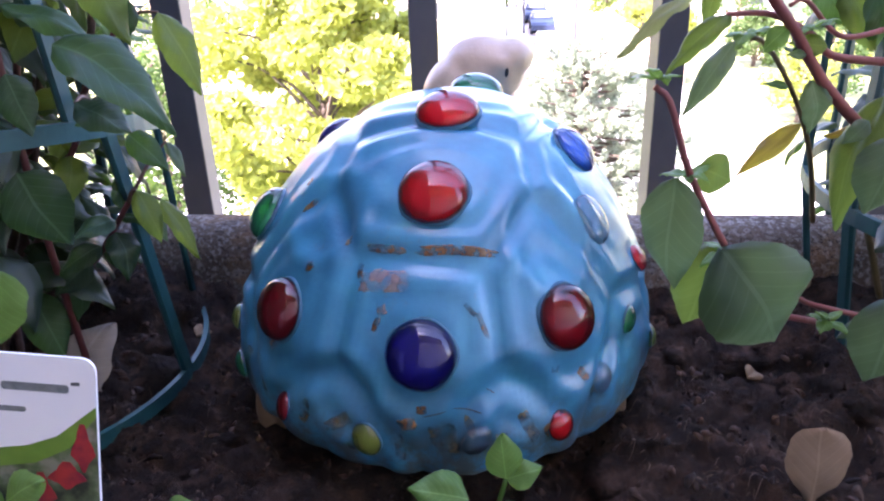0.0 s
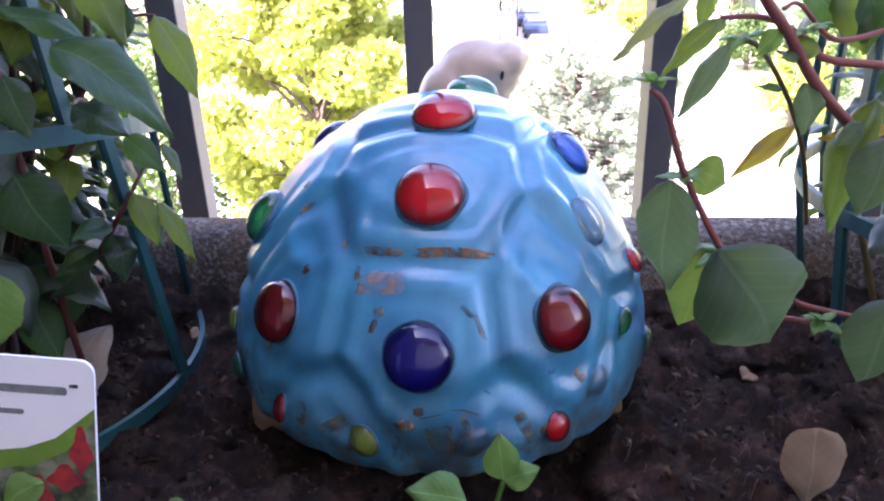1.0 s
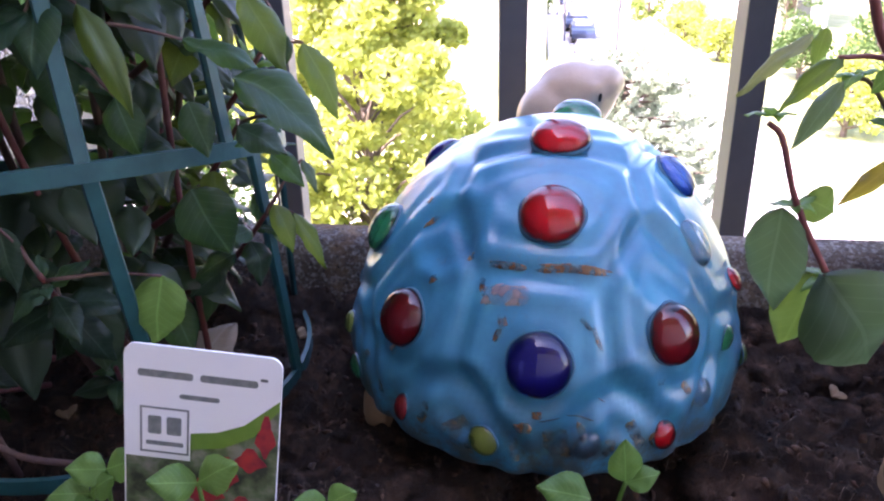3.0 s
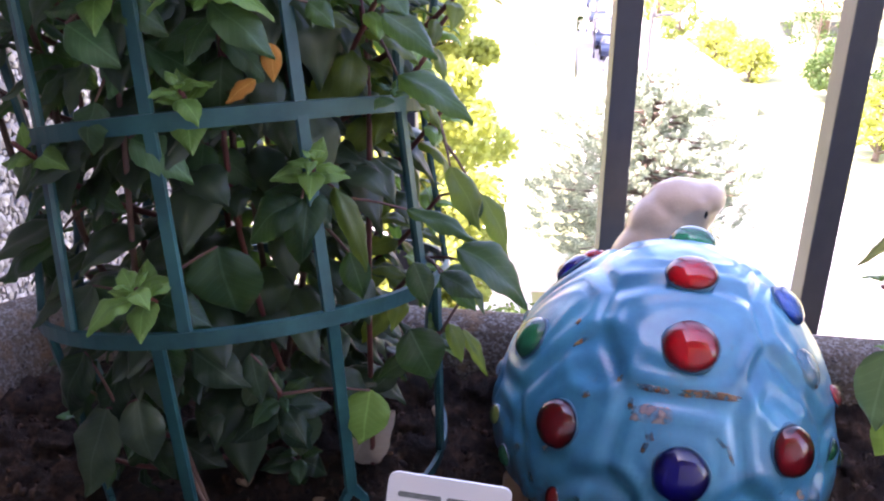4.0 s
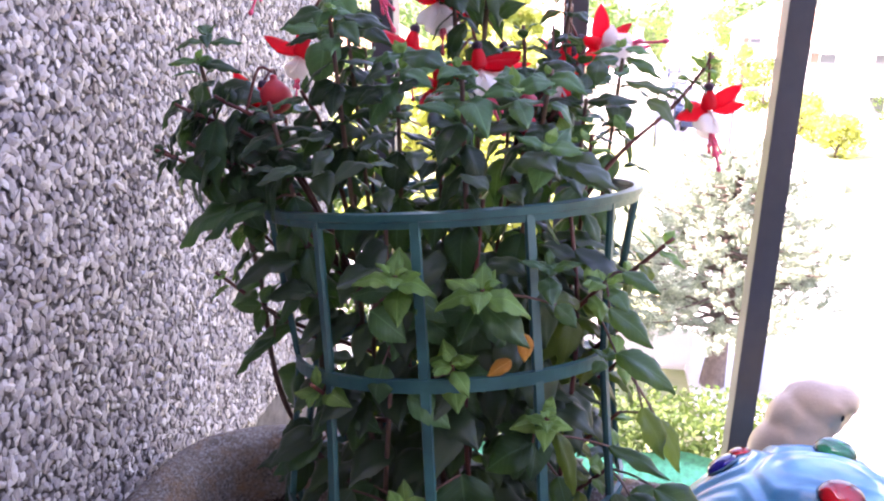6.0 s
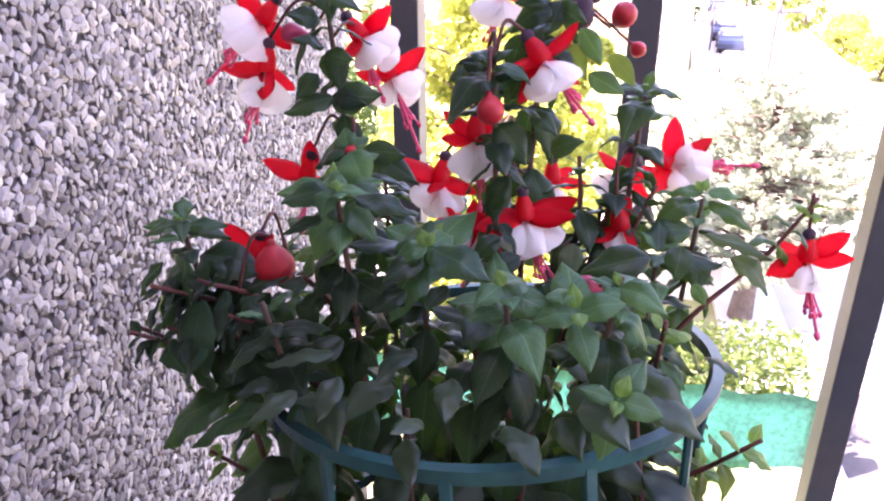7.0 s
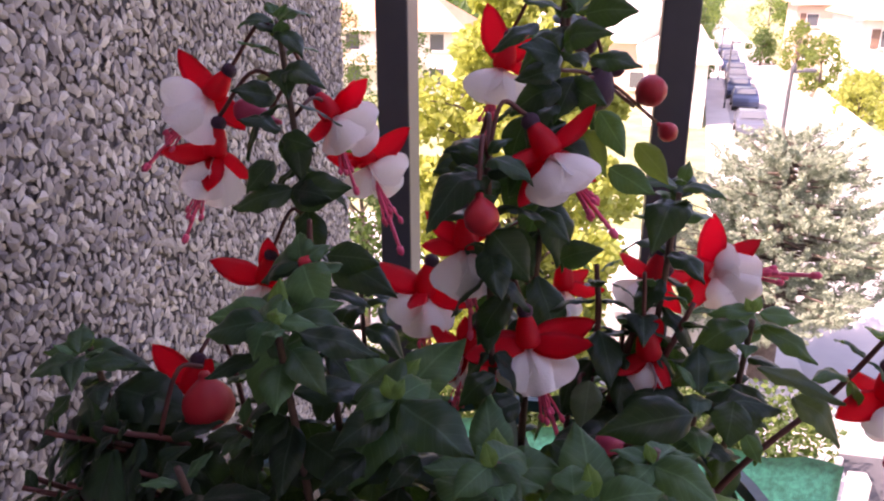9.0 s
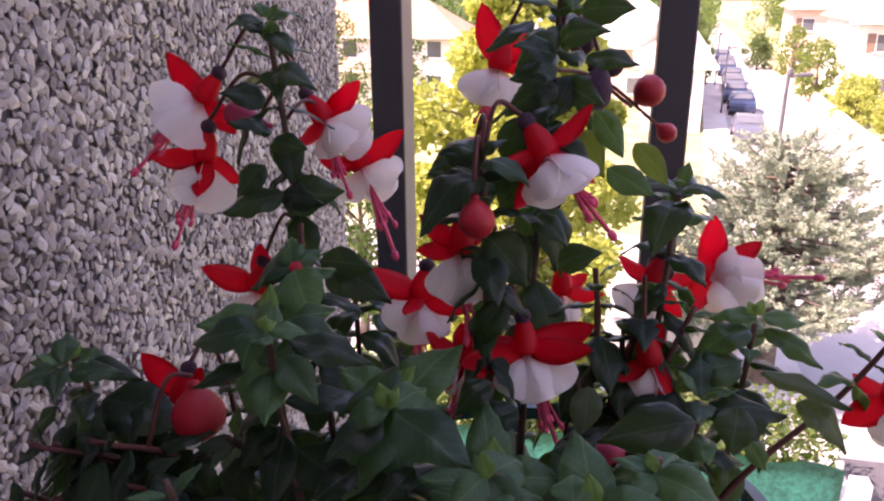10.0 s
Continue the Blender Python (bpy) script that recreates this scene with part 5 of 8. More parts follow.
set_leaf(fuchsia, "pale", (-0.295, 0.298, 0.43), (-0.288, 0.304, 0.437), (0, -0.7, 0.7), 0.0123, 1.0)
set_leaf(fuchsia, "mid", (-0.295, 0.298, 0.43), (-0.317, 0.302, 0.429), (0, -0.6, 0.8), 0.0237, 0.9)
set_leaf(fuchsia, "pale", (-0.294, 0.296, 0.43), (-0.284, 0.282, 0.422), (0, -0.6, 0.8), 0.0201, 1.25)
set_leaf(fuchsia, "deep", (-0.295, 0.298, 0.43), (-0.314, 0.298, 0.424), (0, -0.5, 0.8), 0.0211, 0.9)
set_leaf(fuchsia, "mid", (-0.252, 0.266, 0.401), (-0.272, 0.282, 0.405), (0, -0.6, 0.8), 0.0275, 1.15)
set_leaf(fuchsia, "pale", (-0.251, 0.262, 0.402), (-0.265, 0.256, 0.401), (0, -0.5, 0.85), 0.0162, 1.0)
set_leaf(fuchsia, "pale", (-0.25, 0.262, 0.403), (-0.241, 0.274, 0.405), (0, -0.6, 0.8), 0.016, 1.2)
set_leaf(fuchsia, "mid", (-0.248, 0.258, 0.403), (-0.225, 0.242, 0.402), (0.1, -0.5, 0.85), 0.0297, 1.1)
set_leaf(fuchsia, "young", (-0.251, 0.26, 0.403), (-0.254, 0.262, 0.41), (0, -0.9, 0.4), 0.0083, 1.2)
set_leaf(fuchsia, "young", (-0.251, 0.26, 0.403), (-0.248, 0.262, 0.409), (0, -0.9, 0.4), 0.0074, 1.0)
set_leaf(fuchsia, "deep", (-0.253, 0.262, 0.397), (-0.266, 0.247, 0.395), (0, -0.5, 0.8), 0.0211, 1.0)
set_leaf(fuchsia, "mid", (-0.375, 0.28, 0.396), (-0.39, 0.276, 0.395), (0, -0.5, 0.85), 0.0165, 1.0)
set_leaf(fuchsia, "mid", (-0.375, 0.28, 0.396), (-0.359, 0.282, 0.397), (0, -0.5, 0.85), 0.0171, 0.9)
set_leaf(fuchsia, "deep", (-0.372, 0.28, 0.395), (-0.348, 0.28, 0.393), (0, -0.5, 0.85), 0.0255, 0.7)
set_leaf(fuchsia, "deep", (-0.365, 0.28, 0.38), (-0.333, 0.274, 0.384), (0, -0.5, 0.8), 0.0348, 1.1)
set_leaf(fuchsia, "deep", (-0.375, 0.28, 0.364), (-0.384, 0.264, 0.35), (-0.2, -0.8, 0.5), 0.0245, 1.2)
set_leaf(fuchsia, "deep", (-0.385, 0.28, 0.375), (-0.401, 0.274, 0.36), (-0.2, -0.6, 0.7), 0.0241, 0.7)
set_leaf(fuchsia, "deep", (-0.362, 0.28, 0.36), (-0.327, 0.266, 0.363), (0, -0.6, 0.8), 0.0401, 1.1)
set_leaf(fuchsia, "deep", (-0.331, 0.28, 0.364), (-0.342, 0.266, 0.354), (0, -0.6, 0.8), 0.0216, 1.1)
set_leaf(fuchsia, "young", (-0.373, 0.278, 0.397), (-0.371, 0.28, 0.403), (0, -0.9, 0.4), 0.007, 1.2)
set_leaf(fuchsia, "pale", (-0.218, 0.242, 0.397), (-0.209, 0.256, 0.398), (0, -0.6, 0.8), 0.0177, 1.3)
set_leaf(fuchsia, "pale", (-0.218, 0.242, 0.397), (-0.225, 0.23, 0.397), (0, -0.5, 0.85), 0.0147, 1.1)
set_leaf(fuchsia, "young", (-0.217, 0.24, 0.398), (-0.22, 0.242, 0.404), (0, -0.9, 0.4), 0.0074, 1.0)
set_leaf(fuchsia, "pale", (-0.195, 0.242, 0.392), (-0.197, 0.254, 0.396), (0, -0.7, 0.7), 0.0136, 1.4)
set_leaf(fuchsia, "mid", (-0.218, 0.242, 0.397), (-0.209, 0.232, 0.396), (0, -0.5, 0.85), 0.0143, 1.0)
set_leaf(fuchsia, "pale", (-0.174, 0.26, 0.392), (-0.166, 0.272, 0.395), (0, -0.6, 0.8), 0.0156, 1.2)
set_leaf(fuchsia, "pale", (-0.174, 0.26, 0.392), (-0.156, 0.25, 0.393), (0, -0.5, 0.85), 0.0219, 0.9)
set_leaf(fuchsia, "pale", (-0.174, 0.26, 0.392), (-0.18, 0.25, 0.391), (0, -0.5, 0.85), 0.0124, 1.0)
set_leaf(fuchsia, "young", (-0.174, 0.258, 0.394), (-0.176, 0.26, 0.399), (0, -0.9, 0.4), 0.0061, 1.0)
set_leaf(fuchsia, "deep", (-0.161, 0.285, 0.395), (-0.189, 0.275, 0.394), (0, -0.6, 0.8), 0.0315, 0.9)
set_leaf(fuchsia, "deep", (-0.149, 0.29, 0.399), (-0.151, 0.28, 0.389), (0, -0.8, 0.5), 0.0151, 1.5)
set_leaf(fuchsia, "pale", (-0.134, 0.355, 0.402), (-0.151, 0.355, 0.403), (0, -0.5, 0.85), 0.0181, 0.8)
set_leaf(fuchsia, "pale", (-0.132, 0.355, 0.402), (-0.116, 0.355, 0.402), (0, -0.5, 0.85), 0.017, 0.9)
set_leaf(fuchsia, "mid", (-0.136, 0.355, 0.397), (-0.157, 0.343, 0.394), (-0.1, -0.5, 0.85), 0.0258, 0.95)
set_leaf(fuchsia, "mid", (-0.131, 0.355, 0.397), (-0.109, 0.347, 0.389), (0.1, -0.5, 0.85), 0.0262, 0.75)
set_leaf(fuchsia, "old", (-0.139, 0.345, 0.387), (-0.164, 0.335, 0.385), (0, -0.5, 0.85), 0.0286, 1.0)
set_leaf(fuchsia, "long", (-0.132, 0.345, 0.384), (-0.101, 0.339, 0.379), (0.1, -0.4, 0.9), 0.0339, 0.55)
set_leaf(fuchsia, "long", (-0.118, 0.345, 0.373), (-0.097, 0.335, 0.366), (0.1, -0.4, 0.9), 0.0257, 0.9)
set_leaf(fuchsia, "pale", (-0.137, 0.325, 0.366), (-0.131, 0.32, 0.357), (0, -0.8, 0.4), 0.0126, 1.0)
set_leaf(fuchsia, "young", (-0.135, 0.353, 0.403), (-0.138, 0.355, 0.408), (0, -0.9, 0.4), 0.0065, 1.0)
set_leaf(fuchsia, "young", (-0.135, 0.353, 0.403), (-0.132, 0.355, 0.409), (0, -0.9, 0.4), 0.0074, 1.0)
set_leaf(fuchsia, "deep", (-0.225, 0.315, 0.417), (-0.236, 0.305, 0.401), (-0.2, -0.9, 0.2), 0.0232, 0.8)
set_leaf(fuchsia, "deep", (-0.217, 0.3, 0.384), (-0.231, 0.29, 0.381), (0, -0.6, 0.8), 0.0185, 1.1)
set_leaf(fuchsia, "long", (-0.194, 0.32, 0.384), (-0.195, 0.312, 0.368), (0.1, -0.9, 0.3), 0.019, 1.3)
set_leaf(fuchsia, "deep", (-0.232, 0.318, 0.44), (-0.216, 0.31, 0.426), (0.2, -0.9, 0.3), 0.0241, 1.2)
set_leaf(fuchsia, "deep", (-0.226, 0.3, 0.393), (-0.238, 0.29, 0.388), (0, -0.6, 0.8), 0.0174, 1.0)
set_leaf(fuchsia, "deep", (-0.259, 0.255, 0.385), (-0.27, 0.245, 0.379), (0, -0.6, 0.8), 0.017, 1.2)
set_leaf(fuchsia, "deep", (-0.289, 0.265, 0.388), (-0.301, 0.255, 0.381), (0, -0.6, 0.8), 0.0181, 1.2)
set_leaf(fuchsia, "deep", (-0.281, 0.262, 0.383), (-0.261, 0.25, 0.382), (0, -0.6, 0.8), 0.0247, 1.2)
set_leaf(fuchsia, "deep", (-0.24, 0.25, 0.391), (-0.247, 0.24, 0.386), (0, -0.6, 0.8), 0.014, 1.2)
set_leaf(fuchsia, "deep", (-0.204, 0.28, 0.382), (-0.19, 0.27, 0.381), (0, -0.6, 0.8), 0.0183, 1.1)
# low bright leaf by the tag
add_leaf(fuchsia, "young", (-0.20, 0.288, 0.095), Vector((-0.186, 0.275, 0.082)) - Vector((-0.20, 0.288, 0.095)), (0.1, -0.7, 0.7), 0.02)
# single leaves on the flowering stems
add_leaf(fuchsia, "deep", (-0.212, 0.345, 0.505), Vector((-0.226, 0.336, 0.497)) - Vector((-0.212, 0.345, 0.505)), (-0.2, -0.8, 0.5), 0.02)
add_leaf(fuchsia, "deep", (-0.211, 0.338, 0.488), Vector((-0.228, 0.329, 0.484)) - Vector((-0.211, 0.338, 0.488)), (0.2, -0.7, 0.7), 0.021)
add_leaf(fuchsia, "deep", (-0.212, 0.345, 0.489), Vector((-0.201, 0.336, 0.485)) - Vector((-0.212, 0.345, 0.489)), (0.0, -0.9, 0.35), 0.02)
add_leaf(fuchsia, "deep", (-0.209, 0.338, 0.476), Vector((-0.226, 0.329, 0.468)) - Vector((-0.209, 0.338, 0.476)), (-0.4, -0.6, 0.6), 0.022)
add_leaf(fuchsia, "fresh", (-0.243, 0.345, 0.463), Vector((-0.256, 0.336, 0.458)) - Vector((-0.243, 0.345, 0.463)), (-0.2, -0.8, 0.5), 0.02)
add_leaf(fuchsia, "old", (-0.217, 0.338, 0.465), Vector((-0.229, 0.329, 0.451)) - Vector((-0.217, 0.338, 0.465)), (0.2, -0.7, 0.7), 0.022)
add_leaf(fuchsia, "fresh", (-0.184, 0.345, 0.468), Vector((-0.172, 0.336, 0.457)) - Vector((-0.184, 0.345, 0.468)), (0.0, -0.9, 0.35), 0.02)
add_leaf(fuchsia, "pale", (-0.193, 0.338, 0.46), Vector((-0.178, 0.329, 0.454)) - Vector((-0.193, 0.338, 0.46)), (-0.4, -0.6, 0.6), 0.02)
add_leaf(fuchsia, "pale", (-0.198, 0.345, 0.479), Vector((-0.189, 0.336, 0.468)) - Vector((-0.198, 0.345, 0.479)), (-0.2, -0.8, 0.5), 0.02)
add_leaf(fuchsia, "deep", (-0.202, 0.338, 0.498), Vector((-0.187, 0.329, 0.498)) - Vector((-0.202, 0.338, 0.498)), (0.2, -0.7, 0.7), 0.02)
add_leaf(fuchsia, "deep", (-0.205, 0.345, 0.512), Vector((-0.192, 0.336, 0.515)) - Vector((-0.205, 0.345, 0.512)), (0.0, -0.9, 0.35), 0.02)
add_leaf(fuchsia, "deep", (-0.22, 0.338, 0.509), Vector((-0.232, 0.329, 0.503)) - Vector((-0.22, 0.338, 0.509)), (-0.4, -0.6, 0.6), 0.02)
add_leaf(fuchsia, "fresh", (-0.204, 0.345, 0.472), Vector((-0.198, 0.336, 0.465)) - Vector((-0.204, 0.345, 0.472)), (-0.2, -0.8, 0.5), 0.02)
add_leaf(fuchsia, "deep", (-0.239, 0.338, 0.457), Vector((-0.247, 0.329, 0.455)) - Vector((-0.239, 0.338, 0.457)), (0.2, -0.7, 0.7), 0.02)
add_leaf(fuchsia, "pale", (-0.24, 0.345, 0.456), Vector((-0.226, 0.336, 0.456)) - Vector((-0.24, 0.345, 0.456)), (0.0, -0.9, 0.35), 0.02)
add_leaf(fuchsia, "pale", (-0.24, 0.338, 0.459), Vector((-0.237, 0.329, 0.45)) - Vector((-0.24, 0.338, 0.459)), (-0.4, -0.6, 0.6), 0.02)
add_leaf(fuchsia, "old", (-0.24, 0.345, 0.456), Vector((-0.249, 0.336, 0.459)) - Vector((-0.24, 0.345, 0.456)), (-0.2, -0.8, 0.5), 0.02)
add_leaf(fuchsia, "deep", (-0.211, 0.338, 0.497), Vector((-0.218, 0.329, 0.502)) - Vector((-0.211, 0.338, 0.497)), (0.2, -0.7, 0.7), 0.02)
add_leaf(fuchsia, "deep", (-0.212, 0.345, 0.493), Vector((-0.22, 0.336, 0.492)) - Vector((-0.212, 0.345, 0.493)), (0.0, -0.9, 0.35), 0.02)
add_leaf(fuchsia, "deep", (-0.213, 0.338, 0.482), Vector((-0.219, 0.329, 0.479)) - Vector((-0.213, 0.338, 0.482)), (-0.4, -0.6, 0.6), 0.02)
add_leaf(fuchsia, "deep", (-0.212, 0.345, 0.502), Vector((-0.206, 0.336, 0.507)) - Vector((-0.212, 0.345, 0.502)), (-0.2, -0.8, 0.5), 0.02)
add_leaf(fuchsia, "deep", (-0.214, 0.338, 0.469), Vector((-0.204, 0.329, 0.468)) - Vector((-0.214, 0.338, 0.469)), (0.2, -0.7, 0.7), 0.02)
add_leaf(fuchsia, "deep", (-0.207, 0.345, 0.491), Vector((-0.21, 0.336, 0.484)) - Vector((-0.207, 0.345, 0.491)), (0.0, -0.9, 0.35), 0.02)
add_leaf(fuchsia, "deep", (-0.222, 0.338, 0.461), Vector((-0.216, 0.329, 0.456)) - Vector((-0.222, 0.338, 0.461)), (-0.4, -0.6, 0.6), 0.02)
add_leaf(fuchsia, "deep", (-0.243, 0.345, 0.463), Vector((-0.257, 0.337, 0.458)) - Vector((-0.243, 0.345, 0.463)), (-0.2, -0.8, 0.5), 0.019)
add_leaf(fuchsia, "deep", (-0.22, 0.345, 0.463), Vector((-0.231, 0.337, 0.443)) - Vector((-0.22, 0.345, 0.463)), (0.2, -0.6, 0.8), 0.028)
add_leaf(fuchsia, "deep", (-0.224, 0.345, 0.476), Vector((-0.229, 0.337, 0.461)) - Vector((-0.224, 0.345, 0.476)), (0.0, -0.9, 0.4), 0.021)
add_leaf(fuchsia, "deep", (-0.228, 0.345, 0.433), Vector((-0.221, 0.337, 0.418)) - Vector((-0.228, 0.345, 0.433)), (-0.2, -0.8, 0.5), 0.022)
add_leaf(fuchsia, "deep", (-0.218, 0.345, 0.459), Vector((-0.209, 0.337, 0.473)) - Vector((-0.218, 0.345, 0.459)), (0.2, -0.6, 0.8), 0.022)
add_leaf(fuchsia, "deep", (-0.233, 0.345, 0.451), Vector((-0.241, 0.337, 0.447)) - Vector((-0.233, 0.345, 0.451)), (0.0, -0.9, 0.4), 0.018)
add_leaf(fuchsia, "deep", (-0.209, 0.345, 0.421), Vector((-0.197, 0.337, 0.43)) - Vector((-0.209, 0.345, 0.421)), (-0.2, -0.8, 0.5), 0.019)
add_leaf(fuchsia, "deep", (-0.219, 0.345, 0.439), Vector((-0.207, 0.337, 0.437)) - Vector((-0.219, 0.345, 0.439)), (0.2, -0.6, 0.8), 0.018)
add_leaf(fuchsia, "deep", (-0.239, 0.345, 0.454), Vector((-0.245, 0.337, 0.461)) - Vector((-0.239, 0.345, 0.454)), (0.0, -0.9, 0.4), 0.018)
add_leaf(fuchsia, "deep", (-0.316, 0.34, 0.444), Vector((-0.3, 0.332, 0.445)) - Vector((-0.316, 0.34, 0.444)), (-0.2, -0.8, 0.5), 0.021)
add_leaf(fuchsia, "deep", (-0.316, 0.34, 0.444), Vector((-0.337, 0.332, 0.439)) - Vector((-0.316, 0.34, 0.444)), (0.2, -0.6, 0.8), 0.027)
add_leaf(fuchsia, "deep", (-0.323, 0.34, 0.455), Vector((-0.332, 0.332, 0.447)) - Vector((-0.323, 0.34, 0.455)), (0.0, -0.9, 0.4), 0.018)
add_leaf(fuchsia, "deep", (-0.318, 0.34, 0.442), Vector((-0.294, 0.332, 0.448)) - Vector((-0.318, 0.34, 0.442)), (-0.2, -0.8, 0.5), 0.03)
add_leaf(fuchsia, "deep", (-0.319, 0.34, 0.468), Vector((-0.324, 0.332, 0.474)) - Vector((-0.319, 0.34, 0.468)), (0.2, -0.6, 0.8), 0.018)
add_leaf(fuchsia, "deep", (-0.319, 0.34, 0.465), Vector((-0.305, 0.332, 0.464)) - Vector((-0.319, 0.34, 0.465)), (0.0, -0.9, 0.4), 0.018)
add_leaf(fuchsia, "deep", (-0.303, 0.34, 0.417), Vector((-0.281, 0.332, 0.42)) - Vector((-0.303, 0.34, 0.417)), (-0.2, -0.8, 0.5), 0.027)
add_leaf(fuchsia, "deep", (-0.301, 0.34, 0.413), Vector((-0.276, 0.332, 0.414)) - Vector((-0.301, 0.34, 0.413)), (0.2, -0.6, 0.8), 0.03)
add_leaf(fuchsia, "deep", (-0.313, 0.34, 0.403), Vector((-0.324, 0.332, 0.399)) - Vector((-0.313, 0.34, 0.403)), (0.0, -0.9, 0.4), 0.018)
add_leaf(fuchsia, "deep", (-0.32, 0.34, 0.48), Vector((-0.326, 0.332, 0.484)) - Vector((-0.32, 0.34, 0.48)), (-0.2, -0.8, 0.5), 0.018)
add_leaf(fuchsia, "deep", (-0.317, 0.34, 0.49), Vector((-0.303, 0.332, 0.494)) - Vector((-0.317, 0.34, 0.49)), (0.2, -0.6, 0.8), 0.019)

# large dull leaves that hang round the foot of the cage
set_leaf(fuchsia, "long", (-0.277, 0.215, 0.104), (-0.292, 0.200, 0.057), (-0.3, -0.9, 0.2), 0.0516, 1.15)
set_leaf(fuchsia, "long", (-0.260, 0.213, 0.111), (-0.254, 0.200, 0.074), (0.3, -0.9, 0.25), 0.0397, 0.9)
set_leaf(fuchsia, "long", (-0.298, 0.225, 0.112), (-0.298, 0.215, 0.092), (-0.2, -0.9, 0.3), 0.0224, 1.0)
set_leaf(fuchsia, "long", (-0.270, 0.213, 0.170), (-0.286, 0.200, 0.148), (-0.3, -0.8, 0.4), 0.0301, 1.2)
set_leaf(fuchsia, "long", (-0.192, 0.245, 0.091), (-0.192, 0.235, 0.054), (0.1, -0.9, 0.35), 0.0383, 1.1)
set_leaf(fuchsia, "long", (-0.203, 0.240, 0.113), (-0.219, 0.230, 0.094), (0, -0.7, 0.6), 0.0268, 1.2)
set_leaf(fuchsia, "long", (-0.216, 0.245, 0.113), (-0.239, 0.235, 0.111), (-0.1, -0.6, 0.75), 0.0252, 1.2)
set_leaf(fuchsia, "fresh", (-0.249, 0.222, 0.130), (-0.244, 0.215, 0.111), (0.3, -0.9, 0.2), 0.0209, 0.9)
# the leafy end of the tallest shoot
bm = bmesh.new()
tube_into(bm, glide([(-0.214, 0.372, 0.500), (-0.212, 0.374, 0.513), (-0.21, 0.375, 0.525)], 14), [0.0014 - 0.0004 * k / 13 for k in range(14)], 7)
piece("stem", bm, STEM, fuchsia)
rosette(fuchsia, (-0.21, 0.375, 0.525), 0.02, ("pale", "old", "old"), (0.05, -0.2, 1.0))
rosette(fuchsia, (-0.212, 0.374, 0.513), 0.024, ("old", "old", "deep"), (0.05, -0.2, 1.0))
# light green leafy ends of the shoots over the cage
rosette(fuchsia, (-0.257, 0.284, 0.393), 0.032, ("young", "pale", "pale"), (0.1, -0.7, 1.0))
rosette(fuchsia, (-0.221, 0.272, 0.374), 0.032, ("young", "pale", "pale"), (0.1, -0.7, 1.0))
rosette(fuchsia, (-0.165, 0.324, 0.351), 0.032, ("young", "pale", "pale"), (0.1, -0.7, 1.0))
rosette(fuchsia, (-0.299, 0.284, 0.415), 0.032, ("young", "pale", "pale"), (0.1, -0.7, 1.0))
rosette(fuchsia, (-0.352, 0.25, 0.412), 0.018, ("pale", "old", "old"), (0.1, -0.3, 1.0))
rosette(fuchsia, (-0.189, 0.245, 0.388), 0.025, ("young", "pale", "pale"), (0.1, -0.7, 1.0))
rosette(fuchsia, (-0.172, 0.225, 0.364), 0.023, ("young", "pale", "pale"), (0.1, -0.7, 1.0))


def foliage_mass(name, n, place, seed, sizes):
    r = random.Random(seed)
    lumps = []
    for me in LEAVES["old"][:4]:
        v = np.array([q.co[:] for q in me.vertices])
        f = [list(p.vertices) for p in me.polygons]
        lumps.append((v, np.array([q if len(q) == 4 else q + [q[-1]] for q in f])))
    vs, fs, base = [], [], 0
    for k in range(n):
        pos, way, nor = place(r)
        m = np.array(frame_of(pos, way, nor, r.uniform(*sizes)))
        v, f = lumps[k % 4]
        vs.append(v @ m[:3, :3].T + m[:3, 3])
        fs.append(f + base)
        base += len(v)
    faces = [list(dict.fromkeys(q)) for q in np.concatenate(fs).tolist()]
    me = bpy.data.meshes.new(name)
    me.from_pydata(np.concatenate(vs).tolist(), [], faces)
    me.polygons.foreach_set("use_smooth", [True] * len(faces))
    return me


def in_cage(r):
    z = 0.075 + 0.235 * r.random()
    a = r.uniform(-2.45, 2.3) if z > 0.2 else r.uniform(0, 2 * math.pi)  # bare towards the wall, higher up
    rad = (0.075 + 0.045 * min(1, z / 0.15)) * r.uniform(0.35, 1.0)
    c = Vector((-0.238, 0.318, 0))
    out = Vector((math.cos(a), math.sin(a), 0))
    way = out + Vector((r.uniform(-0.5, 0.5), r.uniform(-0.5, 0.5), r.uniform(-1.0, 0.25)))
    return c + out * rad * 0.85 + Vector((0, 0, z)), way, out * 0.6 + Vector((0, 0, 0.8))


def over_cage(r):
    a = r.uniform(0, 2 * math.pi)
    rad = 0.118 * math.sqrt(r.random())
    out = Vector((math.cos(a), math.sin(a), 0))
    way = out + Vector((r.uniform(-0.8, 0.8), r.uniform(-0.8, 0.8), r.uniform(-0.5, 0.5)))
    return Vector((-0.245, 0.322, 0.338 + 0.04 * r.random() * (1.1 - 0.6 * rad / 0.118))) + out * rad, way, Vector((r.uniform(-0.5, 0.5), r.uniform(-0.7, 0.2), 1))


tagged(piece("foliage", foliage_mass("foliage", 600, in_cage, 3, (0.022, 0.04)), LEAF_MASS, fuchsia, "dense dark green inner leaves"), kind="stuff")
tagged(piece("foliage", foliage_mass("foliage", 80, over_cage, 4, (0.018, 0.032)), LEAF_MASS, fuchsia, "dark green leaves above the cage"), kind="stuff")


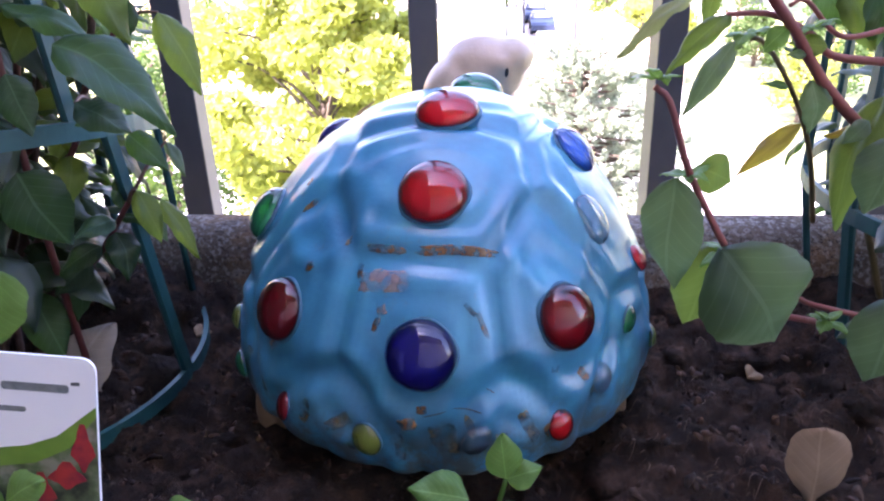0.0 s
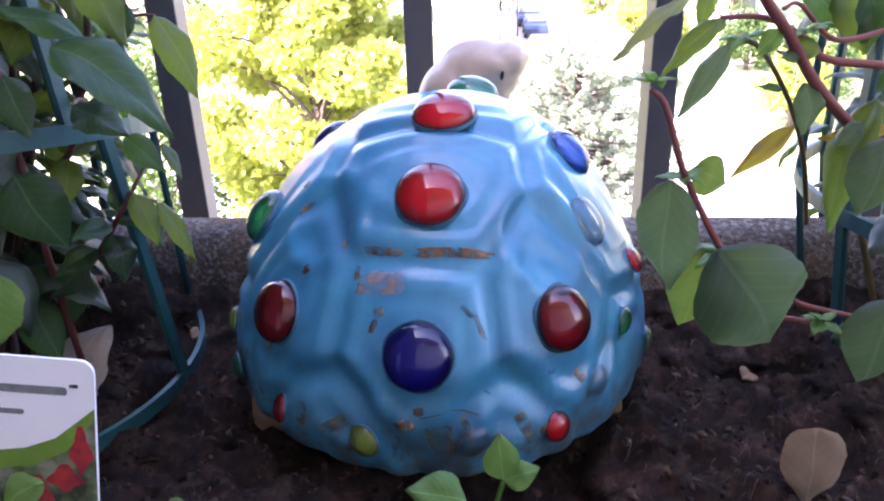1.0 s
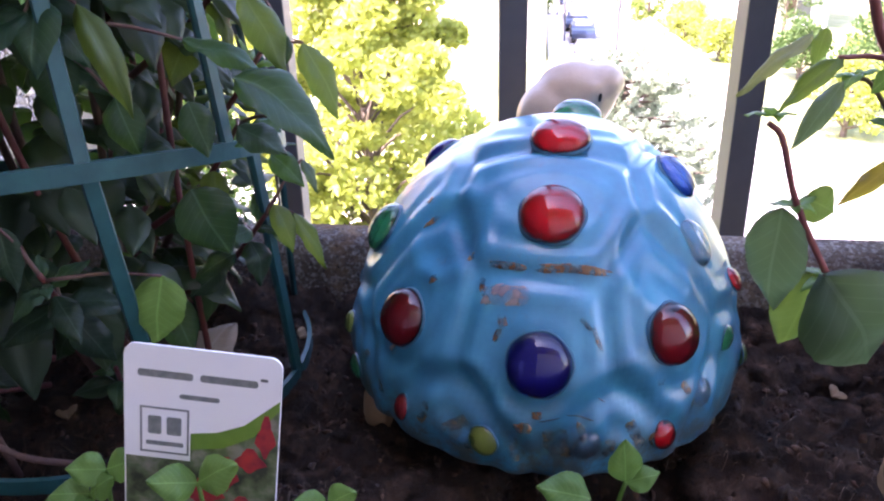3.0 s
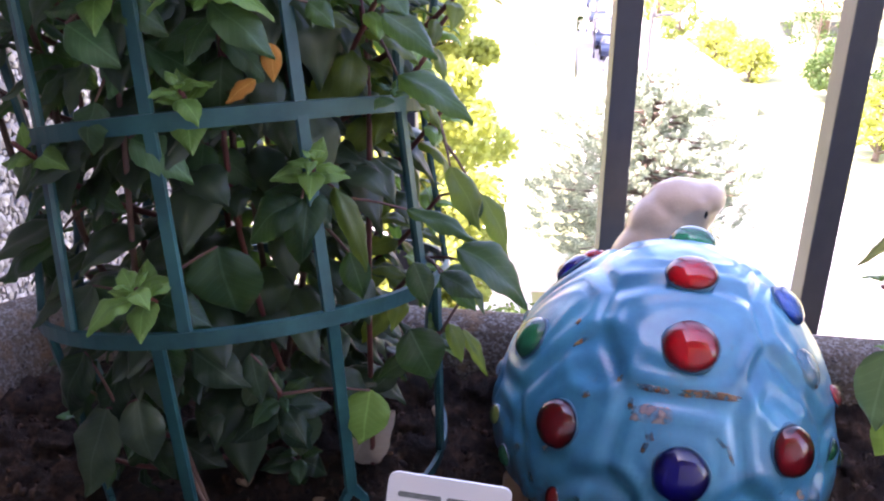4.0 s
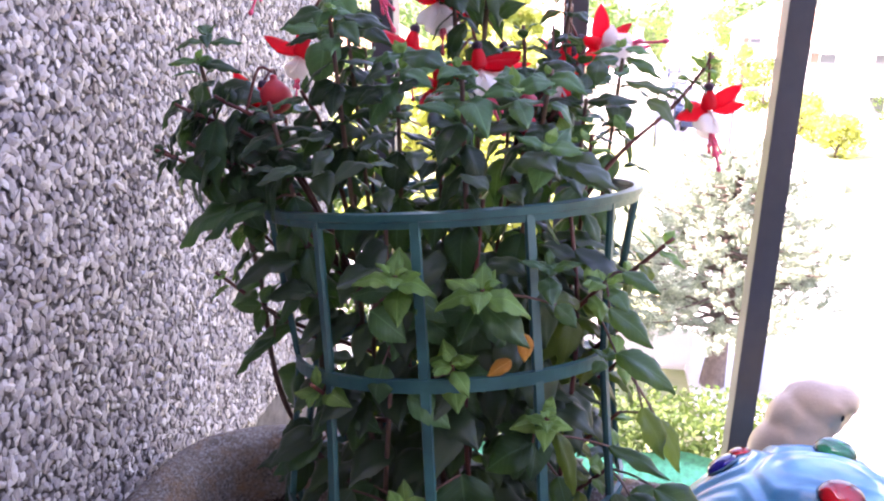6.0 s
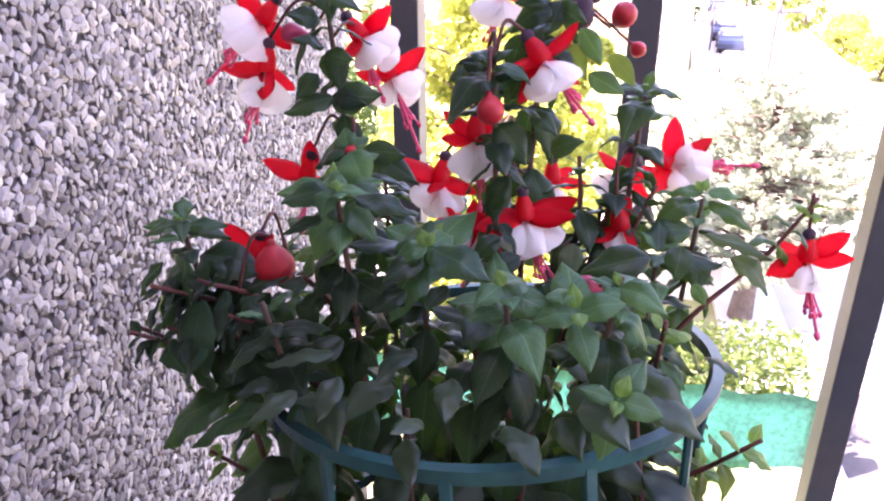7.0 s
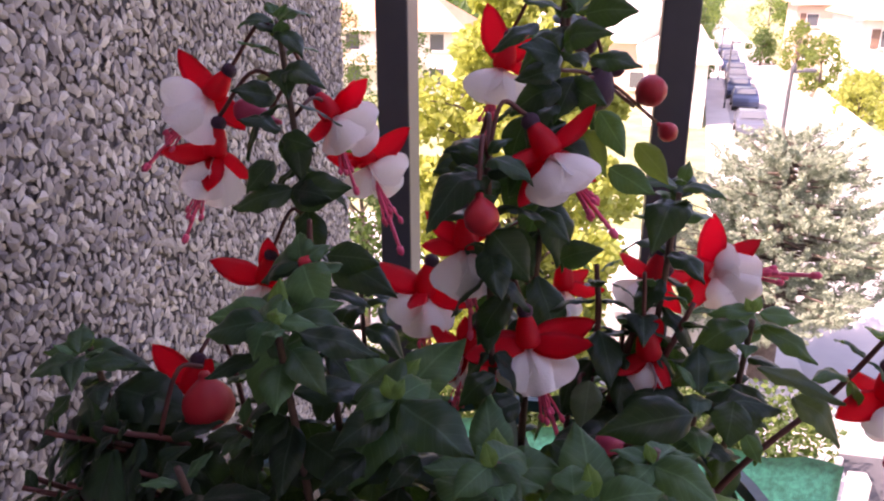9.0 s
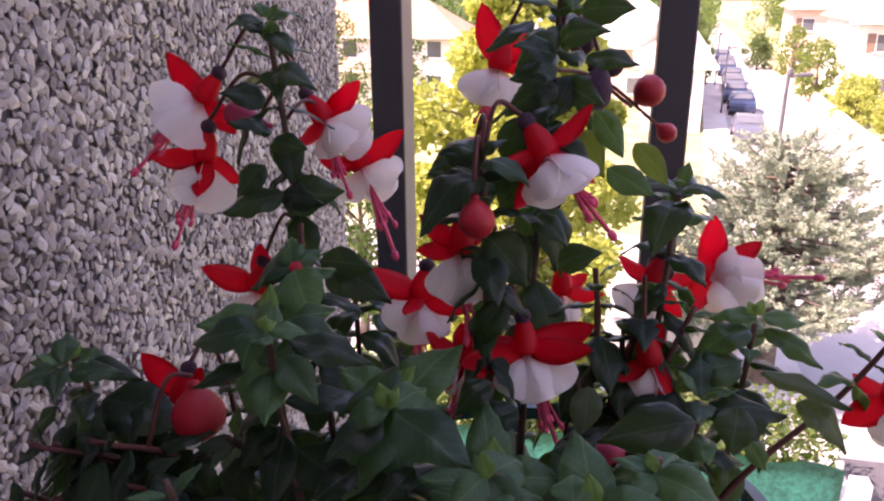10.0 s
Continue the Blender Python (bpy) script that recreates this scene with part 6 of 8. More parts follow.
# ---- fuchsia flowers ----
def sepal_data(curl):
    bm = bmesh.new()
    rows = []
    for j in range(10):
        y = j / 9
        w = 0.285 * math.sin(math.pi * (0.12 + 0.88 * y) ** 0.85) ** 0.75 + 0.004
        row = []
        for i in range(5):
            x = (i / 4 * 2 - 1) * w
            row.append(bm.verts.new((x, y * (1 - 0.1 * abs(curl) * y), curl * y * y * 0.45 - 0.6 * x * x + 0.02 * math.sin(y * 9))))
        rows.append(row)
    for a, b in zip(rows, rows[1:]):
        for i in range(4):
            bm.faces.new((a[i], a[i + 1], b[i + 1], b[i]))
    bmesh.ops.solidify(bm, geom=bm.faces[:], thickness=0.02)
    me = bpy.data.meshes.new("sepal")
    bm.to_mesh(me)
    bm.free()
    me.polygons.foreach_set("use_smooth", [True] * len(me.polygons))
    me.materials.append(SEPAL)
    return me


def petal_data(seed):
    bm = bmesh.new()
    rows = []
    for j in range(9):
        y = j / 8
        w = 0.09 + 0.44 * (math.sin(y ** 1.15 * math.pi * 0.62) ** 1.2)
        if y > 0.8:
            w *= 1 - 2.4 * (y - 0.8) ** 1.35
        row = []
        for i in range(7):
            u = i / 6 * 2 - 1
            x = u * w
            row.append(bm.verts.new((x, y - 0.10 * u * u * y, -0.75 * x * x + 0.05 * math.sin(u * 4 + seed) * y + 0.14 * math.sin(y * 2.6) - 0.03 * math.cos(seed + y * 5))))
        rows.append(row)
    for a, b in zip(rows, rows[1:]):
        for i in range(6):
            bm.faces.new((a[i], a[i + 1], b[i + 1], b[i]))
    me = bpy.data.meshes.new("petal")
    bm.to_mesh(me)
    bm.free()
    me.polygons.foreach_set("use_smooth", [True] * len(me.polygons))
    me.materials.append(PETAL)
    return me


def tube_data():
    bm = bmesh.new()
    prof = [(0.05, -0.78), (0.12, -0.74), (0.16, -0.67), (0.155, -0.59), (0.13, -0.53), (0.16, -0.46), (0.21, -0.32), (0.235, -0.16), (0.24, -0.02), (0.2, 0.05)]
    rings = [[bm.verts.new((r * math.cos(a), r * math.sin(a), z)) for a in (2 * math.pi * i / 14 for i in range(14))] for r, z in prof]
    for k, (a, b) in enumerate(zip(rings, rings[1:])):
        for i in range(14):
            bm.faces.new((a[i], a[(i + 1) % 14], b[(i + 1) % 14], b[i])).material_index = 1 if k < 4 else 0
    bm.faces.new(rings[0][::-1]).material_index = 1
    bm.faces.new(rings[-1])
    me = bpy.data.meshes.new("flower")
    bm.to_mesh(me)
    bm.free()
    me.polygons.foreach_set("use_smooth", [True] * len(me.polygons))
    me.materials.append(SEPAL)
    me.materials.append(WITHER)
    return me


def filament_data(name, long, lean, thick, tip):
    """One thread of the flower's middle, with its knob, along z."""
    bm = bmesh.new()
    tube_into(bm, glide([(0, 0, 0), (lean * 0.25, 0, long * 0.5), (lean, 0, long)], 9), thick, 5)
    bmesh.ops.create_icosphere(bm, subdivisions=1, radius=1, matrix=Matrix.LocRotScale((lean, 0, long), None, tip))
    me = bpy.data.meshes.new(name)
    bm.to_mesh(me)
    bm.free()
    me.polygons.foreach_set("use_smooth", [True] * len(me.polygons))
    me.materials.append(STAMEN)
    return me


SEPALS, PETALS, TUBE = [sepal_data(c) for c in (0.2, 0.5, 0.8)], [petal_data(s) for s in (0.3, 2.1, 4.0)], tube_data()
STAMENS = [filament_data("stamen", l, s, 0.027, (0.06, 0.06, 0.1)) for l, s in ((1.18, 0.08), (1.3, 0.15), (1.42, 0.2), (1.5, 0.12))]
PISTIL = filament_data("pistil", 2.04, 0.11, 0.045, (0.09, 0.09, 0.14))
CAM_R, CAM_T = Vector((0.972, 0.233, 0)), Vector((0.233, -0.972, 0))


def slanted(dx, dy, near):
    return (CAM_R * dx + Vector((0, 0, -dy)) + CAM_T * near).normalized()


def stalk(plant, top, away):
    best = min(STEMS, key=lambda q: (q - (top + Vector((0, 0, 0.012)))).length)
    mid = (top + best) / 2 + Vector((0, 0, 0.008)) + away * -0.004
    bm = bmesh.new()
    tube_into(bm, glide([best, mid, top], 12), 0.0009, 6)
    piece("flower_stalk", bm, STEM, plant)


def aslant(d):
    """A direction in the axes of the late camera view: rightwards, downwards and towards the camera."""
    return (VIEW_R * d[0] + VIEW_D * d[1] + VIEW_N * d[2]).normalized()


def bloom(pos, axis, sepals, petals, spread, long):
    """A hanging fuchsia flower: pos is where the sepals part from the tube; sepals and petals are directions with lengths in millimetres, long that of the pistil."""
    pos, z = Vector(pos), slanted(*axis)
    size = 0.0205
    x = z.orthogonal().normalized()
    m = Matrix.Translation(pos) @ Matrix((x, z.cross(x), z)).transposed().to_4x4() @ Matrix.Scale(size, 4)
    fl = piece("flower", TUBE, None, fuchsia, m=m)
    back = m.inverted()
    for d in sepals:
        way = aslant(d)
        s = part("sepal", rnd.choice(SEPALS), None, fl)
        # sepals, and petals below, are turned to fit the camera's view
        face = VIEW_N * rnd.uniform(0.6, 1.0) - z * 0.35 + Vector((rnd.uniform(-0.35, 0.35), 0, rnd.uniform(-0.1, 0.5)))
        s.matrix_basis = back @ frame_of(pos + way * 0.0025 - z * 0.001, way, face, d[3] * 0.001 * 0.98) @ Matrix.Diagonal((0.9, 1, 0.75, 1))
    for k, d in enumerate(petals):
        way = aslant(d)
        p = part("petal", PETALS[k % 3], None, fl, "white petal with pink veins" if k == 0 else "")
        face = way.cross(z).cross(way) * -0.5 + VIEW_N * 0.7 + Vector((rnd.uniform(-0.2, 0.2), 0, rnd.uniform(0, 0.3)))
        p.matrix_basis = back @ frame_of(pos + way * 0.001 + z * 0.0008 * k, way, face, d[3] * 0.001 * 0.97) @ Matrix.Diagonal((0.92, 1, 1, 1))
    for k in range(3):
        # the inner petals stand closer round the threads
        p = part("petal", PETALS[(k + 1) % 3], None, fl)
        p.matrix_basis = Matrix.Rotation(2.1 * k + 0.5, 4, "Z") @ Matrix.Translation((0, 0.07, -0.03)) @ Matrix.Rotation(radians(72), 4, "X") @ Matrix.Scale(0.72, 4)
    out = aslant(spread)
    reach = long * 0.001 + 0.02
    turn = back.to_3x3() @ frame_of((0, 0, 0), out.orthogonal(), out).to_3x3()
    turn = turn.to_4x4() @ Matrix.Scale(reach / 2.1, 4)
    for k in range(8):
        part("stamen", rnd.choice(STAMENS), None, fl).matrix_basis = turn @ Matrix.Rotation(0.785 * k + rnd.uniform(-0.3, 0.3), 4, "Z") @ Matrix.Scale(rnd.uniform(0.9, 1.08), 4)
    part("pistil", PISTIL, None, fl, "long bright pink pistil").matrix_basis = turn @ Matrix.Rotation(rnd.uniform(0, 6.28), 4, "Z")
    stalk(fuchsia, pos - z * size * 0.77, z)
    return fl


VIEW_R, VIEW_D, VIEW_N = Vector((0.974, 0.226, 0)), Vector((0.074, -0.318, -0.944)), Vector((0.214, -0.92, 0.327))
# half hidden behind the leaves
bloom((-0.2455, 0.345, 0.377), (-0.5, 0.9, 0.1), [(-0.85, -0.4, 0.2, 19), (-0.6, 0.7, 0.2, 19), (0.6, 0.6, 0.2, 17), (-0.1, -0.9, 0.3, 15)],
      [(-0.3, 0.9, 0.1, 15), (0.2, 0.95, 0.0, 15)], (-0.2, 1, 0.1), 10)
bloom((-0.172, 0.345, 0.384), (0.2, 1, 0.1), [(-0.85, 0.5, 0.2, 15), (0.3, 0.9, 0.2, 18), (0.1, -0.9, 0.3, 16)],
      [(-0.2, 0.95, 0.1, 16), (0.3, 0.9, 0.0, 15)], (0.1, 1, 0.1), 12)
bloom((-0.359, 0.36, 0.477), (-0.6, 0.8, 0.1), [(-0.69, -0.72, -0.1, 22), (0.59, 0.75, -0.3, 19), (-0.27, -0.54, -0.8, 16)],
      [(-0.98, -0.16, 0.1, 21), (-0.7, 0.59, 0.4, 22), (-0.13, 0.94, 0.3, 22), (-0.89, 0.41, -0.2, 20)], (-0.75, 0.8, 0.1), 22)
bloom((-0.356, 0.352, 0.454), (-0.2, 1, 0.1), [(0.0, 0.94, 0.35, 19), (-1.0, 0.09, 0.0, 21), (0.61, 0.61, -0.5, 17)],
      [(-0.57, 0.82, 0.1, 21), (0.15, 0.98, -0.1, 22), (-0.25, 0.92, 0.3, 20)], (-0.3, 1, 0.1), 19)
bloom((-0.311, 0.374, 0.468), (0.6, 0.8, 0.2), [(0.78, -0.62, 0.1, 21), (-0.48, 0.84, 0.25, 21), (0.55, -0.73, -0.4, 18)],
      [(0.99, 0.03, 0.1, 20), (0.46, 0.73, 0.5, 19), (0.19, 0.94, 0.3, 17), (0.86, 0.47, -0.2, 20)], (0.3, 1, 0.15), 16)
bloom((-0.299, 0.384, 0.446), (0.5, 0.85, 0.2), [(0.82, -0.57, 0.1, 23), (-0.98, 0.0, -0.2, 17), (-0.69, 0.17, 0.7, 14)],
      [(0.93, 0.21, 0.3, 19), (0.7, 0.7, 0.1, 18), (-0.52, 0.83, 0.2, 17)], (0.42, 1, 0.25), 24)
bloom((-0.241, 0.398, 0.488), (-0.25, 1, 0.2), [(-0.29, -0.95, 0.1, 25), (0.64, -0.76, -0.1, 21), (0.97, 0.24, 0.1, 17)],
      [(-0.69, 0.69, 0.2, 20), (0.0, 0.92, 0.4, 19), (0.57, 0.8, 0.2, 18), (-0.89, 0.44, -0.1, 17)], (-0.3, 1, 0.1), 15)
bloom((-0.2125, 0.323, 0.4675), (0.55, 0.8, 0.45), [(0.74, -0.66, 0.1, 20), (-0.94, 0.33, 0.1, 14), (0.81, 0.51, -0.3, 19), (-0.34, 0.92, -0.2, 21)],
      [(0.12, 0.86, 0.5, 18), (0.68, 0.54, 0.5, 18), (0.38, 0.7, 0.6, 17), (-0.26, 0.95, 0.2, 17)], (0.62, 0.9, 0.4), 16)
bloom((-0.243, 0.33, 0.429), (0, 1, 0.2), [(-0.8, -0.59, 0.1, 18), (-0.97, 0.12, 0.2, 16), (0.75, 0.65, -0.1, 20), (0.67, -0.67, -0.3, 16)],
      [(-0.33, 0.9, 0.3, 20), (0.23, 0.89, 0.4, 20), (0.0, 0.99, -0.1, 19)], (0.1, 1, 0.2), 14)
bloom((-0.265, 0.352, 0.4), (-0.25, 1, 0.25), [(-0.93, -0.35, 0.1, 24), (0.91, 0.4, 0.1, 19), (-0.28, 0.45, 0.85, 17)],
      [(-0.75, 0.63, 0.2, 18), (0.0, 0.92, 0.4, 20), (0.48, 0.87, 0.1, 18)], (0, 1, 0.1), 14)
bloom((-0.218, 0.33, 0.391), (0.12, 1, 0.3), [(-0.95, 0.24, 0.2, 25), (-0.98, 0.0, -0.2, 19), (0.97, -0.24, -0.1, 26), (0.92, 0.03, 0.4, 24)],
      [(-0.33, 0.85, 0.4, 19), (0.26, 0.82, 0.5, 20), (0.81, 0.51, 0.3, 20), (0.0, 0.98, -0.2, 18)], (0.28, 1, 0.2), 24)
bloom((-0.21, 0.398, 0.388), (0, 1, 0.2), [(0.96, 0.19, 0.2, 18), (-0.64, 0.71, 0.3, 16), (0.77, -0.39, -0.5, 15)],
      [(-0.3, 0.9, 0.3, 14), (0.31, 0.93, 0.2, 14)], (0, 1, 0), 8)
bloom((-0.17, 0.405, 0.394), (-0.3, 1, 0.2), [(-0.89, -0.44, 0.1, 19), (0.47, 0.86, 0.2, 20), (0.99, 0.11, -0.1, 18)],
      [(-0.55, 0.78, 0.3, 20), (-0.09, 0.95, 0.3, 20), (-0.87, 0.48, 0.1, 19)], (-0.2, 1, 0.1), 14)
bloom((-0.147, 0.398, 0.402), (0.85, 0.3, 0.45), [(0.13, -0.97, 0.2, 25), (0.88, -0.47, 0.1, 25), (-0.46, 0.84, 0.3, 21), (0.72, 0.66, -0.2, 24)],
      [(0.58, -0.64, 0.5, 15), (0.91, -0.08, 0.4, 21), (0.73, 0.55, 0.4, 22), (0.1, 0.86, 0.5, 17), (0.73, 0.32, 0.6, 19)], (1, 0.05, 0.3), 24)
bloom((-0.35, 0.305, 0.368), (-0.3, 1, 0.2), [(-0.63, -0.77, 0.1, 22), (0.69, -0.69, 0.2, 17), (0.69, 0.52, 0.5, 14)],
      [(-0.74, 0.66, 0.1, 22), (-0.33, 0.92, 0.2, 22), (0.0, 0.95, 0.3, 20)], (-0.3, 1, 0.1), 13)
bloom((-0.341, 0.358, 0.395), (-0.3, 1, 0.1), [(-0.9, -0.31, 0.3, 24), (0.22, -0.95, 0.2, 20), (0.83, 0.55, 0, 17)],
      [(-0.14, 0.98, 0.1, 17), (0.44, 0.88, 0.2, 17)], (-0.1, 1, 0.1), 10)
bloom((-0.078, 0.366, 0.366), (0.05, 1, 0.15), [(-0.92, 0.38, 0.1, 23), (0.85, -0.5, 0.1, 22), (0.97, 0.1, 0.2, 20), (-0.3, -0.3, -0.85, 18)],
      [(-0.3, 0.9, 0.3, 17), (0.3, 0.9, 0.3, 17), (0, 0.95, -0.2, 17)], (0.05, 1, 0.1), 20)


def bud_data(name, long):
    bm = bmesh.new()
    rings = []
    prof = [(0.02, -1.05 * long), (0.14, -1.02 * long), (0.2, -0.92 * long), (0.18, -0.82 * long), (0.3, -0.72 * long), (0.56, -0.5 * long), (0.78, -0.2), (0.86, 0.15), (0.8, 0.48), (0.58, 0.76), (0.22, 0.95), (0.03, 1.0)]
    for r, z in prof:
        rings.append([bm.verts.new((r * (1 + 0.04 * math.cos(4 * a)) * math.cos(a), r * (1 + 0.04 * math.cos(4 * a)) * math.sin(a), z)) for a in (2 * math.pi * i / 20 for i in range(20))])
    for a, b in zip(rings, rings[1:]):
        for i in range(20):
            bm.faces.new((a[i], a[(i + 1) % 20], b[(i + 1) % 20], b[i]))
    bm.faces.new(rings[0][::-1])
    bm.faces.new(rings[-1])
    me = bpy.data.meshes.new(name)
    bm.to_mesh(me)
    bm.free()
    me.polygons.foreach_set("use_smooth", [True] * len(me.polygons))
    return me


BUD_ROUND, BUD_DARK, BUD_LONG = bud_data("flower_bud", 1.0), bud_data("withered_flower", 1.5), bud_data("flower_bud", 2.2)
BUD_LONG.materials.append(BUDPINK)
BUD_ROUND.materials.append(BUDRED)
BUD_DARK.materials.append(WITHER)
def bud(pos, ax, size, me):
    z = slanted(*ax)
    x = z.orthogonal().normalized()
    m = Matrix.Translation(pos) @ Matrix((x, z.cross(x), z)).transposed().to_4x4() @ Matrix.Scale(size, 4)
    piece("withered_flower" if me is BUD_DARK else "flower_bud", me, None, fuchsia, m=m)
    stalk(fuchsia, Vector(pos) - z * size * 1.2, z)


bud((-0.232, 0.3, 0.451), (0.1, 1, 0.3), 0.0071, BUD_ROUND)
bud((-0.179, 0.405, 0.478), (0.3, -0.4, 0.3), 0.008, BUD_ROUND)
bud((-0.17, 0.41, 0.461), (0.6, 0.5, 0.3), 0.0051, BUD_ROUND)
bud((-0.24, 0.335, 0.467), (-0.3, 0.5, 0.6), 0.0041, BUD_ROUND)
bud((-0.294, 0.3, 0.429), (0, 0.5, 0.9), 0.004, BUD_ROUND)
bud((-0.188, 0.32, 0.359), (0.8, 0.5, 0.2), 0.007, BUD_ROUND)
bud((-0.33, 0.285, 0.377), (0.1, 1, 0.2), 0.0111, BUD_ROUND)
bud((-0.2, 0.39, 0.48), (-0.3, 1, 0.2), 0.0085, BUD_DARK)
bud((-0.207, 0.4, 0.499), (0.15, 1, 0.1), 0.0064, BUD_DARK)
bud((-0.195, 0.4, 0.489), (0.6, -0.1, 0.1), 0.0058, BUD_DARK)
bud((-0.167, 0.41, 0.399), (0.2, 1, 0), 0.0076, BUD_DARK)
bud((-0.186, 0.29, 0.378), (-0.85, -0.4, 0.2), 0.0046, BUD_LONG)
bud((-0.343, 0.36, 0.471), (-0.9, -0.35, 0.1), 0.0064, BUD_LONG)

# ---- the second fuchsia, with long pink stems that hang over the tortoise ----
second = empty("fuchsia_plant", "leggy fuchsia with pink stems and large grey-green leaves", "plant", (0.27, 0.32, 0.0))


def bare_stem(plant, pts, r0, r1, material=None):
    n = 24
    bm = bmesh.new()
    tube_into(bm, glide(pts, n), [r0 + (r1 - r0) * k / (n - 1) for k in range(n)], 8)
    piece("stem", bm, material or STEM, plant)


bare_stem(second, [(0.182, 0.262, 0.135), (0.172, 0.262, 0.138), (0.147, 0.255, 0.16), (0.13, 0.25, 0.181), (0.119, 0.248, 0.194), (0.112, 0.245, 0.208)], 0.0024, 0.0019, STEM_PINK)
bare_stem(second, [(0.181, 0.27, 0.164), (0.152, 0.262, 0.169), (0.14, 0.258, 0.178), (0.122, 0.252, 0.186), (0.105, 0.248, 0.187)], 0.0017, 0.0009, STEM_PINK)
bare_stem(second, [(0.171, 0.275, 0.049), (0.146, 0.262, 0.062), (0.123, 0.248, 0.085), (0.112, 0.24, 0.103), (0.105, 0.24, 0.115), (0.094, 0.24, 0.136), (0.086, 0.24, 0.159), (0.08, 0.24, 0.165)], 0.0016, 0.0012, STEM_PINK)
bare_stem(second, [(0.202, 0.285, 0.044), (0.168, 0.272, 0.059), (0.156, 0.265, 0.067)], 0.0014, 0.0011, STEM_PINK)
bare_stem(second, [(0.115, 0.262, 0.176), (0.127, 0.265, 0.174), (0.144, 0.27, 0.152), (0.159, 0.28, 0.125), (0.176, 0.3, 0.087)], 0.0009, 0.0012, STEM_OLIVE)
bare_stem(second, [(0.185, 0.28, 0.176), (0.157, 0.268, 0.175), (0.138, 0.26, 0.189), (0.131, 0.258, 0.188)], 0.0012, 0.0008, STEM_PINK)
bare_stem(second, [(0.183, 0.29, 0.117), (0.203, 0.3, 0.08), (0.222, 0.31, 0.041)], 0.0016, 0.0018, STEM_OLIVE)


set_leaf(second, "long", (0.091, 0.242, 0.131), (0.087, 0.236, 0.085), (-0.5, -0.8, 0.25), 0.0484, 0.95)
set_leaf(second, "fresh", (0.111, 0.246, 0.102), (0.1, 0.24, 0.064), (-0.3, -0.9, 0.3), 0.0416, 1.05)
set_leaf(second, "long", (0.109, 0.234, 0.105), (0.144, 0.222, 0.058), (-0.1, -0.9, 0.35), 0.0622, 1.2)
set_leaf(second, "fresh", (0.099, 0.242, 0.135), (0.113, 0.238, 0.129), (-0.2, -0.9, 0.3), 0.0164, 1.6)
set_leaf(second, "amber", (0.144, 0.262, 0.144), (0.118, 0.25, 0.13), (0.5, -0.35, 0.6), 0.0331, 0.5)
set_leaf(second, "long", (0.112, 0.255, 0.177), (0.093, 0.245, 0.154), (-0.5, -0.8, 0.1), 0.0327, 0.6)
set_leaf(second, "pale_olive", (0.093, 0.245, 0.196), (0.065, 0.235, 0.179), (-0.3, -0.5, 0.8), 0.0356, 0.42)
set_leaf(second, "fresh", (0.107, 0.248, 0.187), (0.081, 0.24, 0.174), (-0.3, -0.5, 0.75), 0.0314, 0.5)
set_leaf(second, "long", (0.142, 0.255, 0.162), (0.148, 0.25, 0.141), (0.1, -0.95, 0.1), 0.0233, 0.85)
set_leaf(second, "fresh", (0.174, 0.262, 0.154), (0.147, 0.25, 0.107), (-0.75, -0.55, 0.2), 0.0577, 0.5)
set_leaf(second, "long", (0.168, 0.24, 0.144), (0.161, 0.232, 0.114), (-0.3, -0.9, 0.2), 0.0331, 1.1)
set_leaf(second, "long", (0.183, 0.24, 0.078), (0.174, 0.23, 0.04), (-0.4, -0.85, 0.3), 0.0419, 1.2)
set_leaf(second, "amber", (0.19, 0.275, 0.138), (0.158, 0.265, 0.14), (0, -0.6, 0.8), 0.0349, 0.5)
set_leaf(second, "fresh", (0.165, 0.29, 0.191), (0.185, 0.28, 0.169), (0.1, -0.9, 0.3), 0.0326, 1.0)
set_leaf(second, "old", (0.153, 0.29, 0.194), (0.172, 0.285, 0.176), (0.2, -0.9, 0.3), 0.0277, 1.0)
set_leaf(second, "old", (0.176, 0.285, 0.191), (0.189, 0.28, 0.165), (0.2, -0.9, 0.2), 0.0307, 1.0)
set_leaf(second, "fresh", (0.109, 0.27, 0.195), (0.104, 0.265, 0.181), (-0.5, -0.8, 0.2), 0.0163, 0.9)
set_leaf(second, "young", (0.128, 0.25, 0.182), (0.119, 0.247, 0.175), (-0.1, -0.8, 0.5), 0.0123, 1.0)
set_leaf(second, "fresh", (0.144, 0.252, 0.174), (0.131, 0.25, 0.177), (0, -0.9, 0.4), 0.014, 1.0)
set_leaf(second, "long", (0.136, 0.25, 0.172), (0.129, 0.248, 0.173), (0, -0.9, 0.4), 0.0076, 0.9)
set_leaf(second, "old", (0.137, 0.262, 0.158), (0.128, 0.26, 0.162), (0, -0.6, 0.8), 0.0105, 0.7)
set_leaf(second, "long", (0.166, 0.255, 0.146), (0.157, 0.25, 0.139), (-0.2, -0.9, 0.2), 0.0129, 1.1)
set_leaf(second, "long", (0.201, 0.28, 0.045), (0.183, 0.275, 0.043), (0, -0.5, 0.9), 0.0195, 0.8)
for tip in ((0.081, 0.240, 0.168), (0.0955, 0.2405, 0.132), (0.113, 0.240, 0.1), (0.138, 0.252, 0.181), (0.170, 0.262, 0.057), (0.119, 0.26, 0.178)):
    for k in range(5):
        a = 2 * math.pi * k / 5 + rnd.random()
        add_leaf(second, "young", Vector(tip), Vector((math.cos(a), math.sin(a), rnd.uniform(-0.1, 0.9))), (math.cos(a) * -0.4, math.sin(a) * -0.4, 1), rnd.uniform(0.006, 0.0115))
